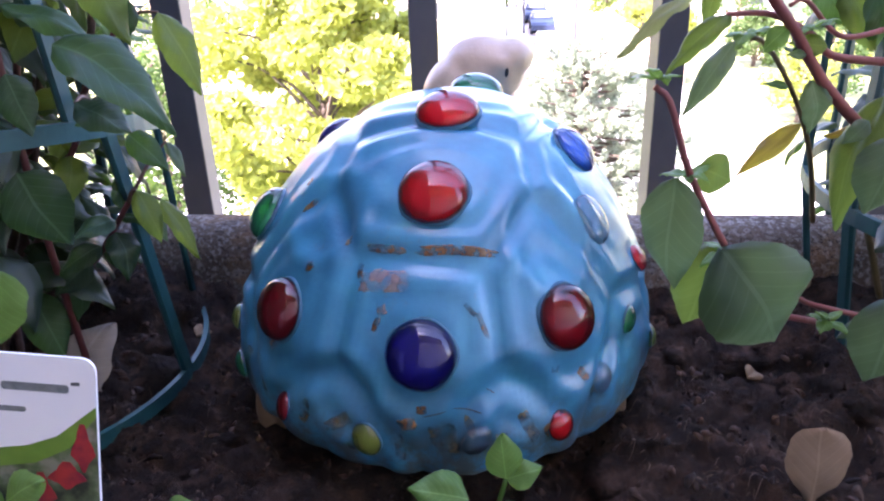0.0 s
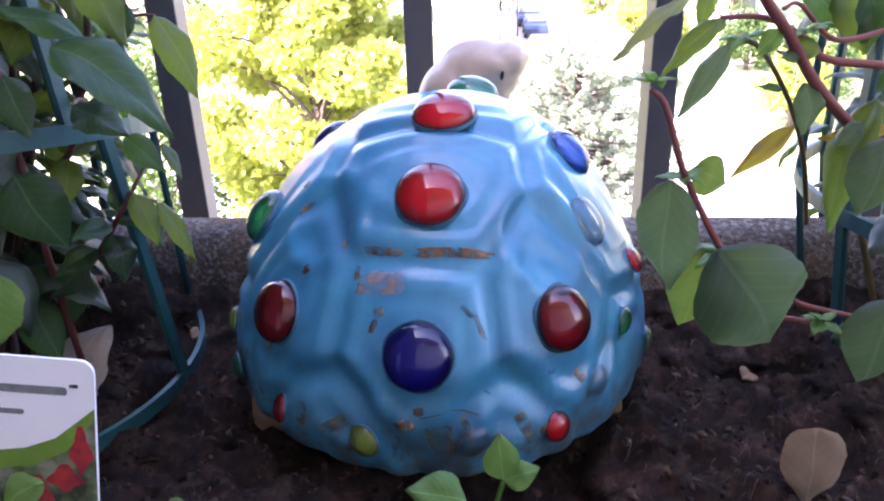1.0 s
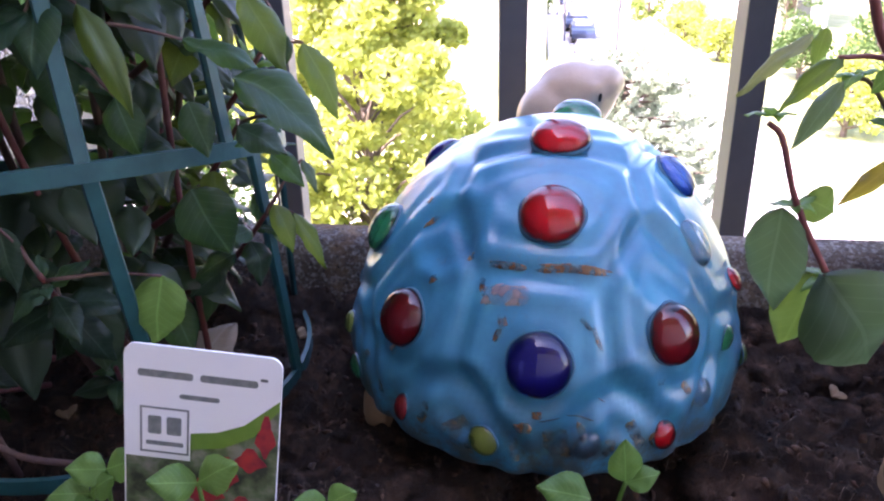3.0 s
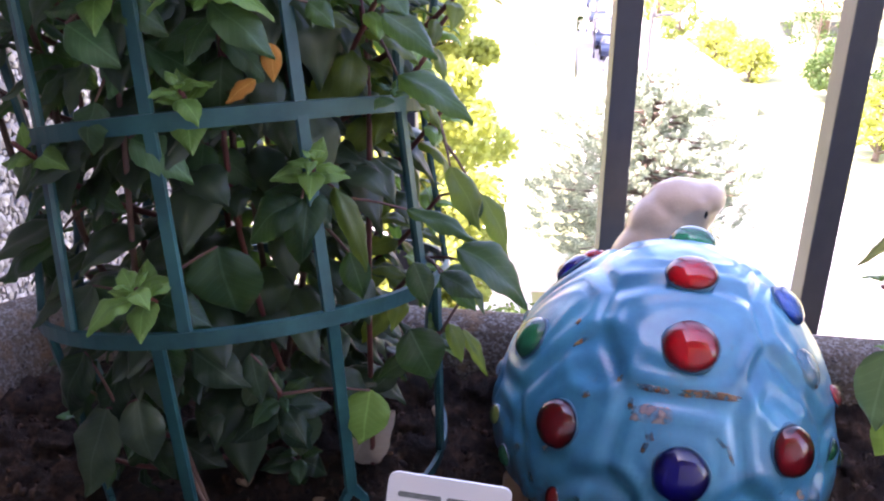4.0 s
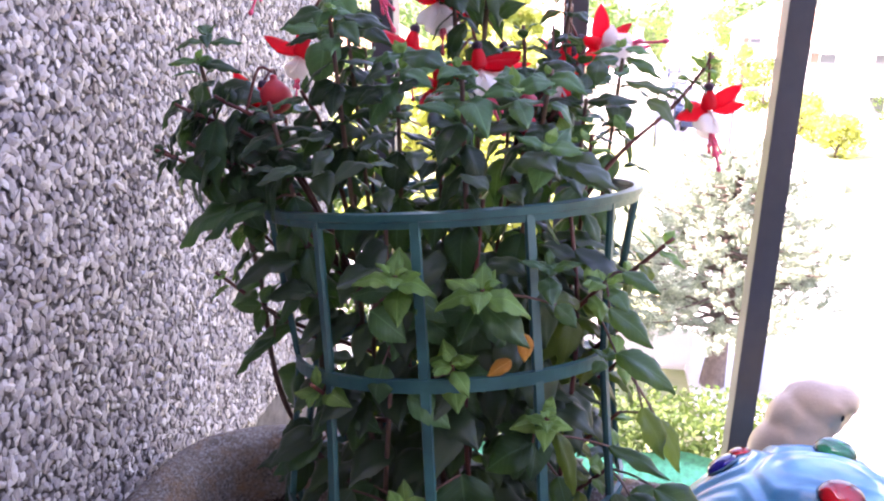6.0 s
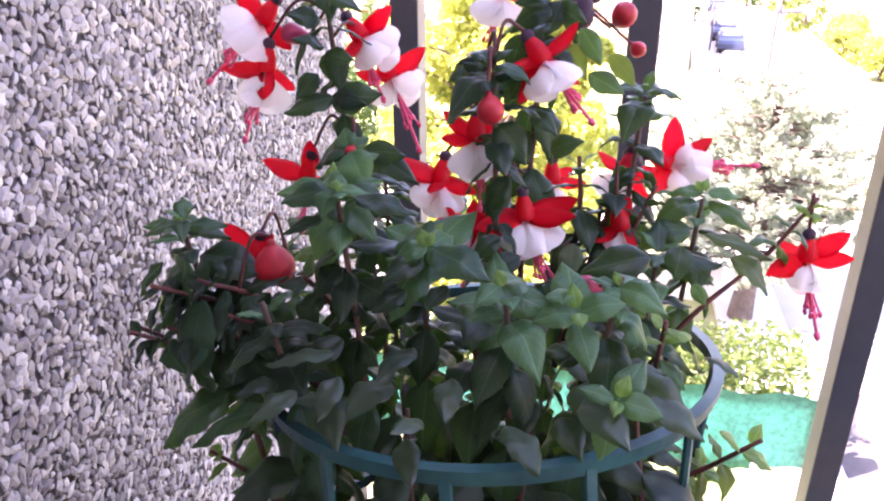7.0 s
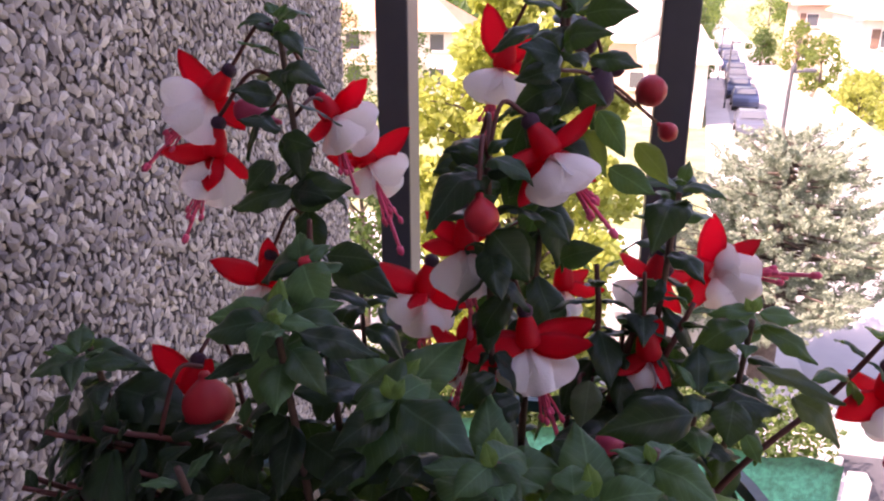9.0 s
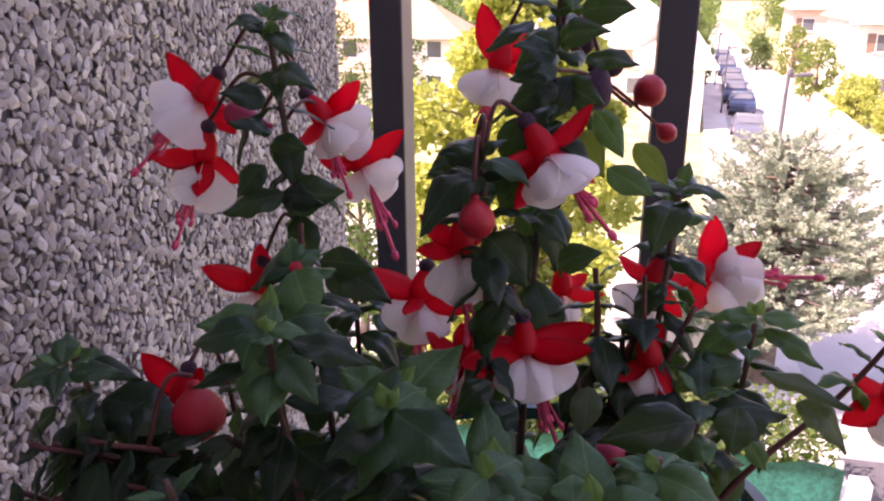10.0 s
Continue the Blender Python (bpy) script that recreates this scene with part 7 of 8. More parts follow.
for tip in ((0.27, 0.27, 0.22), (0.30, 0.30, 0.27), (0.34, 0.26, 0.20), (0.25, 0.36, 0.26), (0.21, 0.35, 0.20), (0.25, 0.27, 0.12), (0.30, 0.24, 0.12)):
    t = Vector(tip)
    shoot(second, [(0.27, 0.325, 0.0), (0.27 * 0.45 + t.x * 0.55, 0.32 * 0.45 + t.y * 0.55, t.z * 0.6), t], 0.0022, 0.0011, 0.011, 0.030, reach=0.09)


def in_second(r):
    a = r.uniform(0, 2 * math.pi)
    z = 0.05 + 0.2 * r.random()
    out = Vector((math.cos(a), math.sin(a), 0))
    return Vector((0.285, 0.32, z)) + out * 0.10 * r.uniform(0.3, 1), out + Vector((0, 0, r.uniform(-1, 0.3))), out * 0.5 + Vector((0, 0, 0.8))


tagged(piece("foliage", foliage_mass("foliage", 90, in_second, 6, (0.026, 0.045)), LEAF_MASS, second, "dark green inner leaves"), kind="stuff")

# ---- seedling, dry leaves ----
seedling = empty("seedling", "small bright green seedling in the soil", "seedling", (0.012, 0.168, 0.004))
bare_stem(seedling, [(0.012, 0.168, 0.0), (0.015, 0.168, 0.03), (0.022, 0.17, 0.058)], 0.0011, 0.0008, LEAF_YOUNG)
bare_stem(seedling, [(0.013, 0.168, 0.01), (0.014, 0.166, 0.03), (0.008, 0.165, 0.052)], 0.0009, 0.0006, LEAF_YOUNG)
for a, b, n, size in (((0.022, 0.170, 0.058), (0.020, 0.169, 0.078), (0, -1, 0.25), 0.017), ((0.022, 0.170, 0.058), (0.034, 0.168, 0.064), (-0.2, -0.6, 0.7), 0.012), ((0.010, 0.166, 0.054), (-0.006, 0.163, 0.062), (0, -0.6, 0.8), 0.019),
                      ((0.008, 0.165, 0.05), (0.0, 0.158, 0.045), (0, -0.4, 1), 0.014), ((0.018, 0.168, 0.045), (0.034, 0.163, 0.048), (0, -0.4, 1), 0.013), ((0.006, 0.165, 0.048), (-0.016, 0.162, 0.048), (0, -0.4, 1), 0.014)):
    add_leaf(seedling, "seed", a, Vector(b) - Vector(a), n, size * 1.05)
for x, y, size, turn, up in ((0.174, 0.315, 0.026, 150, 0.5), (-0.208, 0.372, 0.034, 20, 0.55), (-0.131, 0.345, 0.016, 60, 0.2), (-0.206, 0.415, 0.026, 5, 0.05),
                             (-0.14, 0.398, 0.022, 70, 0.5), (-0.17, 0.40, 0.022, 130, 0.2), (-0.20, 0.27, 0.018, 10, 0.3), (0.15, 0.285, 0.014, 40, 0.2), (-0.24, 0.28, 0.016, 110, 0.3), (0.19, 0.34, 0.02, 20, 0.3)):
    a = radians(turn)
    z0 = soil_height(x, y) + 0.003
    ob = part("dry_leaf", rnd.choice(LEAVES["dry"]), None)
    ob.matrix_basis = frame_of((x, y, z0), (math.cos(a), math.sin(a) * (1 - up), up), (0, -0.9 if up > 0.4 else -0.2, 0.5), size)
    tagged(ob, "curled dry tan leaf lying on the soil", "dry leaf", "dry leaves")
# a broad one stands upright, stuck in the soil by its narrow end
ob = part("dry_leaf", LEAVES["fan"][0], None)
ob.matrix_basis = frame_of((0.142, 0.203, soil_height(0.142, 0.203) - 0.004), (0.05, 0.10, 1), (-0.15, -1, 0.1), 0.038)
tagged(ob, "broad dry tan leaf standing upright in the soil", "dry leaf", "dry leaves")
ob = part("dry_leaf", LEAVES["bleached"][0], None)
ob.matrix_basis = frame_of((-0.178, 0.298, 0.014), (0.42, -0.2, 0.85), (-0.25, -0.85, 0.45), 0.046) @ Matrix.Diagonal((1.25, 1, 1.2, 1))
tagged(ob, "curled pale dry leaf leaning on the soil", "dry leaf", "dry leaves")
# more seedlings round the plant tag
for base, tops in (((-0.112, 0.136), ((-0.112, 0.138, 0.085, 0.022),)), ((-0.158, 0.15), ((-0.152, 0.148, 0.072, 0.018), (-0.146, 0.15, 0.080, 0.018), (-0.159, 0.145, 0.068, 0.014))), ((-0.078, 0.152), ((-0.077, 0.15, 0.066, 0.017),))):
    sprout = empty("seedling", "small bright green seedling beside the plant tag", "seedling", (*base, 0.004))
    for x, y, z, size in tops:
        bare_stem(sprout, [(*base, 0.0), ((base[0] + x) / 2 + 0.002, (base[1] + y) / 2, z * 0.5), (x, y, z)], 0.0010, 0.0007, LEAF_YOUNG)
        add_leaf(sprout, "seed", (x, y, z), (rnd.uniform(0.3, 1), -0.2, 0.45), (-0.2, -0.75, 0.6), size * 0.8)
        add_leaf(sprout, "seed", (x, y, z), (rnd.uniform(-1, -0.3), -0.3, 0.25), (0.2, -0.7, 0.7), size * 0.7)
# a tiny pale weed beside the cage
weed = empty("seedling", "tiny pale green weed growing in the soil", "seedling", (-0.37, 0.325, 0.004))
bare_stem(weed, [(-0.37, 0.325, 0.0), (-0.37 + 0.002, 0.325, 0.012), (-0.37 + 0.001, 0.325 - 0.002, 0.022)], 0.0007, 0.0005, LEAF_PALE)
for dx, dy, dz in ((0.012, -0.002, 0.004), (-0.010, -0.003, 0.003), (0.002, -0.010, 0.006), (-0.004, 0.008, 0.009)):
    add_leaf(weed, "pale", (-0.37 + 0.001, 0.325 - 0.002, 0.021), Vector((dx, dy, dz)), (0, -0.4, 1), 0.011)


# ---- the street below ----
GROUND_Z = -8.0
GRASS = mottled("dry_grass", (0.16, 0.2, 0.07), (0.3, 0.3, 0.16), 0.6, 0.95, 0.4, 12, 0.05)
ROAD = mottled("pale_asphalt", (0.3, 0.29, 0.28), (0.38, 0.37, 0.35), 0.4, 0.9, 0.3, 30, 0.01)
SHADE_GREY = mottled("ground_shade_grey", (0.05, 0.05, 0.053), (0.085, 0.085, 0.09), 1.5, 0.9, 0.4, 40, 0.01)
PAVE = mottled("pavement_concrete", (0.45, 0.43, 0.4), (0.55, 0.53, 0.49), 0.7, 0.9, 0.3, 20, 0.01)
RENDER_W = mottled("white_render", (0.68, 0.64, 0.58), (0.78, 0.74, 0.68), 0.8, 0.9, 0.2, 20, 0.01)
RENDER_P = mottled("peach_render", (0.62, 0.46, 0.36), (0.7, 0.54, 0.42), 0.8, 0.9, 0.2, 20, 0.01)
ROOF_T = mottled("orange_roof_tile", (0.42, 0.2, 0.11), (0.55, 0.3, 0.18), 1.5, 0.85, 0.8, 9, 0.05)
ROOF_G = mottled("flat_roof_gravel", (0.5, 0.48, 0.45), (0.6, 0.58, 0.55), 0.9, 0.95, 0.4, 15, 0.02)
PANE = Mat("window_glass", (0.1, 0.11, 0.12), 0.12, spec=0.6).m
FRAME_D = mottled("shutter_brown", (0.16, 0.1, 0.07), (0.22, 0.14, 0.1), 4, 0.7, 0.2)
NET = Mat("green_netting", (0.02, 0.3, 0.22), 0.6)
NET.colour(NET.ramp(NET.noise(9, 4), [(0.35, (0.008, 0.13, 0.1)), (0.65, (0.022, 0.27, 0.2))]))
NET = NET.bump(NET.voronoi(40), 0.6, 0.02).m
BARK = mottled("bark", (0.08, 0.06, 0.05), (0.17, 0.13, 0.1), 6, 0.95, 0.8, 25, 0.03)
POLE_DARK = mottled("dark_steel", (0.05, 0.055, 0.06), (0.09, 0.09, 0.1), 3, 0.5, 0.1)
POLE = mottled("galvanised_steel", (0.3, 0.31, 0.32), (0.4, 0.4, 0.41), 3, 0.5, 0.1)


def crown_material(name, dark, light, trans, share=0.45):
    m = Mat(name, dark, 0.6)
    m.colour(m.mix(m.random(True), dark, light))
    return m.translucent(trans, share).m


YELLOWGREEN = crown_material("yellow_green_foliage", (0.17, 0.22, 0.045), (0.44, 0.48, 0.11), (0.5, 0.54, 0.1))
DEEPGREEN = crown_material("green_foliage", (0.03, 0.07, 0.02), (0.09, 0.15, 0.04), (0.1, 0.18, 0.03))
BLUEGREEN = crown_material("blue_conifer_needles", (0.14, 0.19, 0.13), (0.44, 0.5, 0.37), (0.35, 0.43, 0.28), 0.25)
MIDGREEN = crown_material("mid_green_foliage", (0.07, 0.12, 0.025), (0.2, 0.27, 0.06), (0.22, 0.32, 0.05))
HEDGE = crown_material("hedge_leaves", (0.05, 0.1, 0.025), (0.14, 0.2, 0.05), (0.12, 0.2, 0.03))

tagged(part("ground", box(-300, 300, -20, 600, GROUND_Z - 0.4, GROUND_Z), GRASS, None, smooth=False), "pale dry ground and gardens below the balcony", "ground", kind="structure")


def strip(name, pts_l, pts_r, z, thick, mat):
    bm = bmesh.new()
    rows = []
    for (a, b) in zip(pts_l, pts_r):
        rows.append([bm.verts.new((*a, z)), bm.verts.new((*b, z)), bm.verts.new((*b, z - thick)), bm.verts.new((*a, z - thick))])
    for a, b in zip(rows, rows[1:]):
        for i in range(4):
            bm.faces.new((a[i], a[(i + 1) % 4], b[(i + 1) % 4], b[i]))
    bm.faces.new(rows[0][::-1])
    bm.faces.new(rows[-1])
    bmesh.ops.recalc_face_normals(bm, faces=bm.faces)
    return part(name, bm, mat, None, smooth=False)


ROAD_YS = (10, 24, 34, 48, 62, 90, 140, 260)
L = [(0.0865 * y + 2.4 + (1.0 if y < 20 else 0), y) for y in ROAD_YS]
R = [(0.068 * y + 8.5 + (1.5 if y < 20 else 0), y) for y in ROAD_YS]
tagged(strip("road", L, R, GROUND_Z + 0.03, 0.2, ROAD), "sunlit pale asphalt street leading away", "road", kind="structure")
tagged(strip("pavement", [(x - 1.5, y) for x, y in L], [(x - 0.02, y) for x, y in L], GROUND_Z + 0.15, 0.3, PAVE), "concrete pavement along the street", "pavement", kind="structure")
tagged(strip("pavement", [(x + 0.02, y) for x, y in R], [(x + 1.4, y) for x, y in R], GROUND_Z + 0.15, 0.3, PAVE), "concrete pavement along the street", "pavement", kind="structure")
tagged(part("paved_yard", box(-12, 0.9, 14.6, 27, GROUND_Z - 0.1, GROUND_Z + 0.05), PAVE, None, smooth=False), "sunlit paved yard behind the hedge", "pavement", kind="structure")


# dark patch laid where the ground lies in shade, the shade put into its colour
tagged(part("driveway", box(3.99, 9.5, 5.5, 13.7, GROUND_Z - 0.1, GROUND_Z + 0.06), SHADE_GREY, None, smooth=False), "dark grey patch standing in for shade on the ground beside the netting", "driveway", kind="structure")
tagged(part("garden_wall", box(-2.4, 3.0, 17.3, 17.5, GROUND_Z, GROUND_Z + 1.0, 0.01), RENDER_W, None, smooth=False), "low white rendered garden wall behind the hedge", "wall")


def house(label, x0, x1, y0, y1, h, mat, roof="flat", storeys=2, cols=4, turn=0.0, roof_mat=None):
    ob = empty("house", label, "house", ((x0 + x1) / 2, (y0 + y1) / 2, GROUND_Z), "houses")
    w, d = x1 - x0, y1 - y0

    def add(name, bm, material):
        q = part(name, bm, material, ob, smooth=False)
        return q

    add("wall", box(-w / 2, w / 2, -d / 2, d / 2, 0, h), mat)
    if roof == "flat":
        add("roof", box(-w / 2 - 0.5, w / 2 + 0.5, -d / 2 - 0.5, d / 2 + 0.5, h, h + 0.32, 0.02), roof_mat or ROOF_G)
        add("roof_edge", box(-w / 2 - 0.55, w / 2 + 0.55, -d / 2 - 0.55, -d / 2 - 0.5, h - 0.05, h + 0.42), RENDER_W)
        add("chimney", box(w * 0.15, w * 0.15 + 0.7, -0.3, 0.4, h + 0.32, h + 1.1, 0.03), RENDER_P)
    else:
        bm = bmesh.new()
        o = 0.7
        v = [bm.verts.new(q) for q in ((-w / 2 - o, -d / 2 - o, h), (w / 2 + o, -d / 2 - o, h), (w / 2 + o, d / 2 + o, h), (-w / 2 - o, d / 2 + o, h), (-w / 2 + d * 0.3, 0, h + d * 0.26), (w / 2 - d * 0.3, 0, h + d * 0.26))]
        for f in ((0, 1, 5, 4), (1, 2, 5), (2, 3, 4, 5), (3, 0, 4), (3, 2, 1, 0)):
            bm.faces.new([v[k] for k in f])
        add("roof", bm, roof_mat or ROOF_T)
        add("eave", box(-w / 2 - o, w / 2 + o, -d / 2 - o - 0.04, -d / 2 - o + 0.08, h - 0.18, h - 0.003), RENDER_W)
        add("chimney", box(w * 0.1, w * 0.1 + 0.6, -0.5, 0.1, h + d * 0.1, h + d * 0.26 + 0.7, 0.03), RENDER_P)
    for s in range(storeys):
        z = 0.9 + s * (h / storeys)
        for c in range(cols):
            x = -w / 2 + w * (c + 0.5) / cols
            win = add("window", box(x - 0.62, x + 0.62, -d / 2 - 0.05, -d / 2 + 0.02, z, z + 1.35, 0.01), RENDER_W)
            pn = part("pane", box(x - 0.54, x + 0.54, -d / 2 - 0.062, -d / 2 - 0.045, z + 0.08, z + 1.27), PANE, win, smooth=False)
            part("sill", box(x - 0.75, x + 0.75, -d / 2 - 0.16, -d / 2 - 0.04, z - 0.07, z), RENDER_W, win, smooth=False)
            if c % 2 == 0:
                part("shutter", box(x - 1.2, x - 0.63, -d / 2 - 0.07, -d / 2 - 0.01, z, z + 1.35), FRAME_D, win, smooth=False)
        if s:
            bal = add("balcony", box(-w * 0.1, w * 0.4, -d / 2 - 1.1, -d / 2, z - 1.0, z - 0.82, 0.01), RENDER_W)
            part("balustrade", box(-w * 0.1, w * 0.4, -d / 2 - 1.1, -d / 2 - 1.02, z - 0.82, z + 0.1, 0.01), RENDER_P, bal, smooth=False)
    ob.rotation_euler.z = radians(turn)
    return ob


house("low cream house with a pale tiled roof", -9.5, 5.4, 60, 72, 4.5, RENDER_P, "hip", 1, 5, 0, ROOF_G)
house("small cream annexe with a pale roof", 1.4, 4.9, 49.2, 58.6, 4.1, RENDER_W, "hip", 1, 1, 0, ROOF_G)
house("white two-storey house with an orange tiled roof", 17.2, 28.6, 62.1, 76.5, 6.2, RENDER_W, "hip", 2, 3, -4.9)
house("pale two-storey house with an orange tiled roof", 17.5, 27, 88, 98, 6.6, RENDER_P, "hip", 2, 3, -5)
house("long low white house beyond the trees", -40, -13, 58, 68, 5.2, RENDER_W, "hip", 2, 8, 4)
house("pink two-storey house far down the street", 26, 38, 84, 94, 6.8, RENDER_P, "hip", 2, 4, -6)
house("white house with a tiled roof between trees", -10, 2, 78, 88, 6.2, RENDER_W, "hip", 2, 4, 3)


def leaf_cloud(name, n, place, size, seed, slim=0.36):
    """Many small bent leaves in one mesh."""
    r = np.random.RandomState(seed)
    shape = np.array([(0, -0.5, 0), (slim, 0, slim / 3), (0, 0.55, 0), (-slim, 0, slim / 3)])
    pos = place(r, n)
    ang = r.uniform(0, 2 * np.pi, (n, 3))
    s = size * r.uniform(0.6, 1.4, n)
    ca, sa, cb, sb, cc, sc = np.cos(ang[:, 0]), np.sin(ang[:, 0]), np.cos(ang[:, 1]), np.sin(ang[:, 1]), np.cos(ang[:, 2]), np.sin(ang[:, 2])
    rot = np.stack([np.stack([ca * cb, ca * sb * sc - sa * cc, ca * sb * cc + sa * sc], -1), np.stack([sa * cb, sa * sb * sc + ca * cc, sa * sb * cc - ca * sc], -1), np.stack([-sb, cb * sc, cb * cc], -1)], 1)
    v = np.einsum("nij,kj->nki", rot, shape) * s[:, None, None] + pos[:, None, :]
    f = np.arange(n)[:, None] * 4
    faces = np.concatenate([f + np.array([0, 1, 2]), f + np.array([0, 2, 3])], 0)
    me = bpy.data.meshes.new(name)
    me.from_pydata(v.reshape(-1, 3).tolist(), [], faces.tolist())
    return me


def tree(name, label, x, y, height, crown, base, mat, n, size, seed, clumps=26, trunk=0.14, taper=0.35, puff=(0.26, 0.42), spread=(0.45, 0.85), slim=0.36):
    """A trunk with limbs, and a crown of leaf clumps; crown is its radius, base the height at which it begins."""
    r = random.Random(seed)
    ob = empty(name, label, "tree", (x, y, GROUND_Z), "trees")
    bm = bmesh.new()
    top = Vector((r.uniform(-0.2, 0.2), r.uniform(-0.2, 0.2), height * 0.9))
    tube_into(bm, glide([(0, 0, 0), (0.05, 0.03, height * 0.4), top], 14), [trunk * (1 - 0.85 * k / 13) for k in range(14)], 8)
    centres = []
    for k in range(clumps):
        f = (k + 0.5) / clumps
        z = base + (height - base) * f
        q = math.sin(math.pi * min(1, 0.16 + f * 0.84) ** (0.6 + taper)) ** 0.6
        a = k * 2.4 + r.uniform(-0.4, 0.4)
        rad = crown * q * r.uniform(*spread)
        c = Vector((rad * math.cos(a), rad * math.sin(a), z + r.uniform(-0.2, 0.2)))
        centres.append((c, crown * r.uniform(*puff)))
        tube_into(bm, glide([(0, 0, max(0.3, z - rad * 0.7)), c * 0.5 + Vector((0, 0, (z - rad * 0.3) * 0.5)), c], 7), [trunk * 0.3 * (1 - 0.8 * j / 6) for j in range(7)], 5)
    part("trunk", bm, BARK, ob)
    cs, rs = np.array([c[:] for c, _ in centres]), np.array([q for _, q in centres])

    def place(rr, m):
        i = rr.randint(0, len(cs), m)
        d = rr.normal(size=(m, 3))
        d /= np.linalg.norm(d, axis=1)[:, None]
        return cs[i] + d * (rs[i] * rr.uniform(0.35, 1.05, m) ** 0.7)[:, None] * np.array([1, 1, 0.75])

    tagged(part("crown", leaf_cloud("crown", n, place, size, seed, slim), mat, ob), kind="stuff")
    return ob


tree("tree", "tall sunlit yellow-green broadleaf tree", -1.95, 13.6, 8.9, 2.3, 1.0, YELLOWGREEN, 34000, 0.16, 1, 95, 0.16, 0.35, (0.14, 0.3), (0.35, 1.0))


def conifer(label, x, y, height, reach, base, n, seed):
    """A conifer with a rounded crown: limbs all round the trunk, each set with tufts of short needles, gaps between them."""
    r = random.Random(seed)
    ob = empty("conifer_tree", label, "tree", (x, y, GROUND_Z), "trees")
    bm = bmesh.new()
    tube_into(bm, glide([(0, 0, 0), (0.06, 0.0, height * 0.35), (-0.1, 0.05, height * 0.82)], 16), [0.3 * (1 - 0.9 * k / 15) for k in range(16)], 10)
    tufts = []
    limbs = 120
    for k in range(limbs):
        f = (k + 0.5) / limbs
        z = base + (height - base) * f * 0.9
        out = reach * (math.sin(math.pi * (0.2 + 0.76 * f)) ** 0.75) * r.uniform(0.55, 1.08)
        a = k * 2.4 + r.uniform(-0.35, 0.35)
        way = Vector((math.cos(a), math.sin(a), 0))
        lift = r.uniform(-0.1, 0.5) + 0.6 * f
        line = glide([Vector((0, 0, z)), way * out * 0.5 + Vector((0, 0, z + 0.05 * lift)), way * out + Vector((r.uniform(-0.2, 0.2), r.uniform(-0.2, 0.2), z + 0.45 * lift))], 10)
        tube_into(bm, line, [0.045 * (1 - 0.85 * j / 9) for j in range(10)], 5)
        for j in range(3 + int(out * 5.5)):
            u = r.uniform(0.3, 1.03) ** 0.75
            at = line[min(9, int(u * 9))]
            off = Vector((r.gauss(0, 0.2), r.gauss(0, 0.2), r.gauss(0.02, 0.1)))
            grow = (way * 0.7 + off * 2.2 + Vector((0, 0, 0.55))).normalized()
            tufts.append((at + off, grow, r.uniform(0.09, 0.2)))
    part("trunk", bm, BARK, ob)
    cs, ws, rs = np.array([c[:] for c, _, _ in tufts]), np.array([w[:] for _, w, _ in tufts]), np.array([q for _, _, q in tufts])

    def place(rr, m):
        i = rr.randint(0, len(cs), m)
        d = rr.normal(size=(m, 3))
        d /= np.linalg.norm(d, axis=1)[:, None]
        along = (rr.uniform(-0.9, 1.3, m) * rs[i])[:, None]
        thin = (rs[i] * 0.62 * rr.uniform(0.3, 1.0, m))[:, None] * (1.0 - 0.45 * along / rs[i][:, None])
        return cs[i] + ws[i] * along + d * thin

    tagged(part("crown", leaf_cloud("crown", n, place, 0.085, seed, 0.15), BLUEGREEN, ob), kind="stuff")
    return ob


conifer("bluish grey-green conifer with a rounded airy crown", 3.35, 16.4, 5.9, 2.6, 1.5, 140000, 2)
tree("tree", "dark green bushy tree beside the house", -6.2, 17, 5.5, 1.9, 0.8, DEEPGREEN, 6000, 0.14, 3, 30)
for k, (x, y, h, c, m) in enumerate(((14.9, 54, 2.2, 1.7, YELLOWGREEN), (14.6, 64, 4.8, 1.8, MIDGREEN), (15.6, 78, 5, 1.8, MIDGREEN), (16.6, 60, 2.4, 1.9, YELLOWGREEN), (14.4, 90, 3.4, 1.7, DEEPGREEN), (17, 104, 8, 3.0, MIDGREEN), (10.6, 118, 7, 3.0, MIDGREEN), (15.5, 48, 2.4, 1.6, YELLOWGREEN), (6.6, 74, 4.5, 1.6, DEEPGREEN), (7.0, 92, 6.5, 2.4, DEEPGREEN),
                                     (18, 42, 2.6, 1.6, DEEPGREEN), (21, 39, 4.0, 2.0, YELLOWGREEN), (15, 30, 3.0, 1.7, YELLOWGREEN), (18, 34, 4.4, 2.1, DEEPGREEN), (24, 60, 7, 2.8, DEEPGREEN), (-14, 48, 6, 2.4, DEEPGREEN), (-20, 52, 7, 2.8, DEEPGREEN))):
    tree("tree", "leafy green garden tree beside the street", x, y, h, c, 0.5, m, 2600, 0.2, 20 + k, 20)


def far_woods(r, m):
    x = r.uniform(-170, 190, m)
    y = r.uniform(120, 240, m)
    keep = np.abs(x - (0.128 * y + 2.5)) < 6
    x[keep] += 14
    h = 7 + 3 * np.sin(x * 0.35) + 2 * np.sin(x * 0.93 + y)
    return np.stack([x, y, GROUND_Z + h * r.uniform(0.05, 1, m)], 1)


tagged(part("woods", leaf_cloud("woods", 30000, far_woods, 1.3, 9), DEEPGREEN), "distant green trees along the horizon", "woods", kind="stuff")


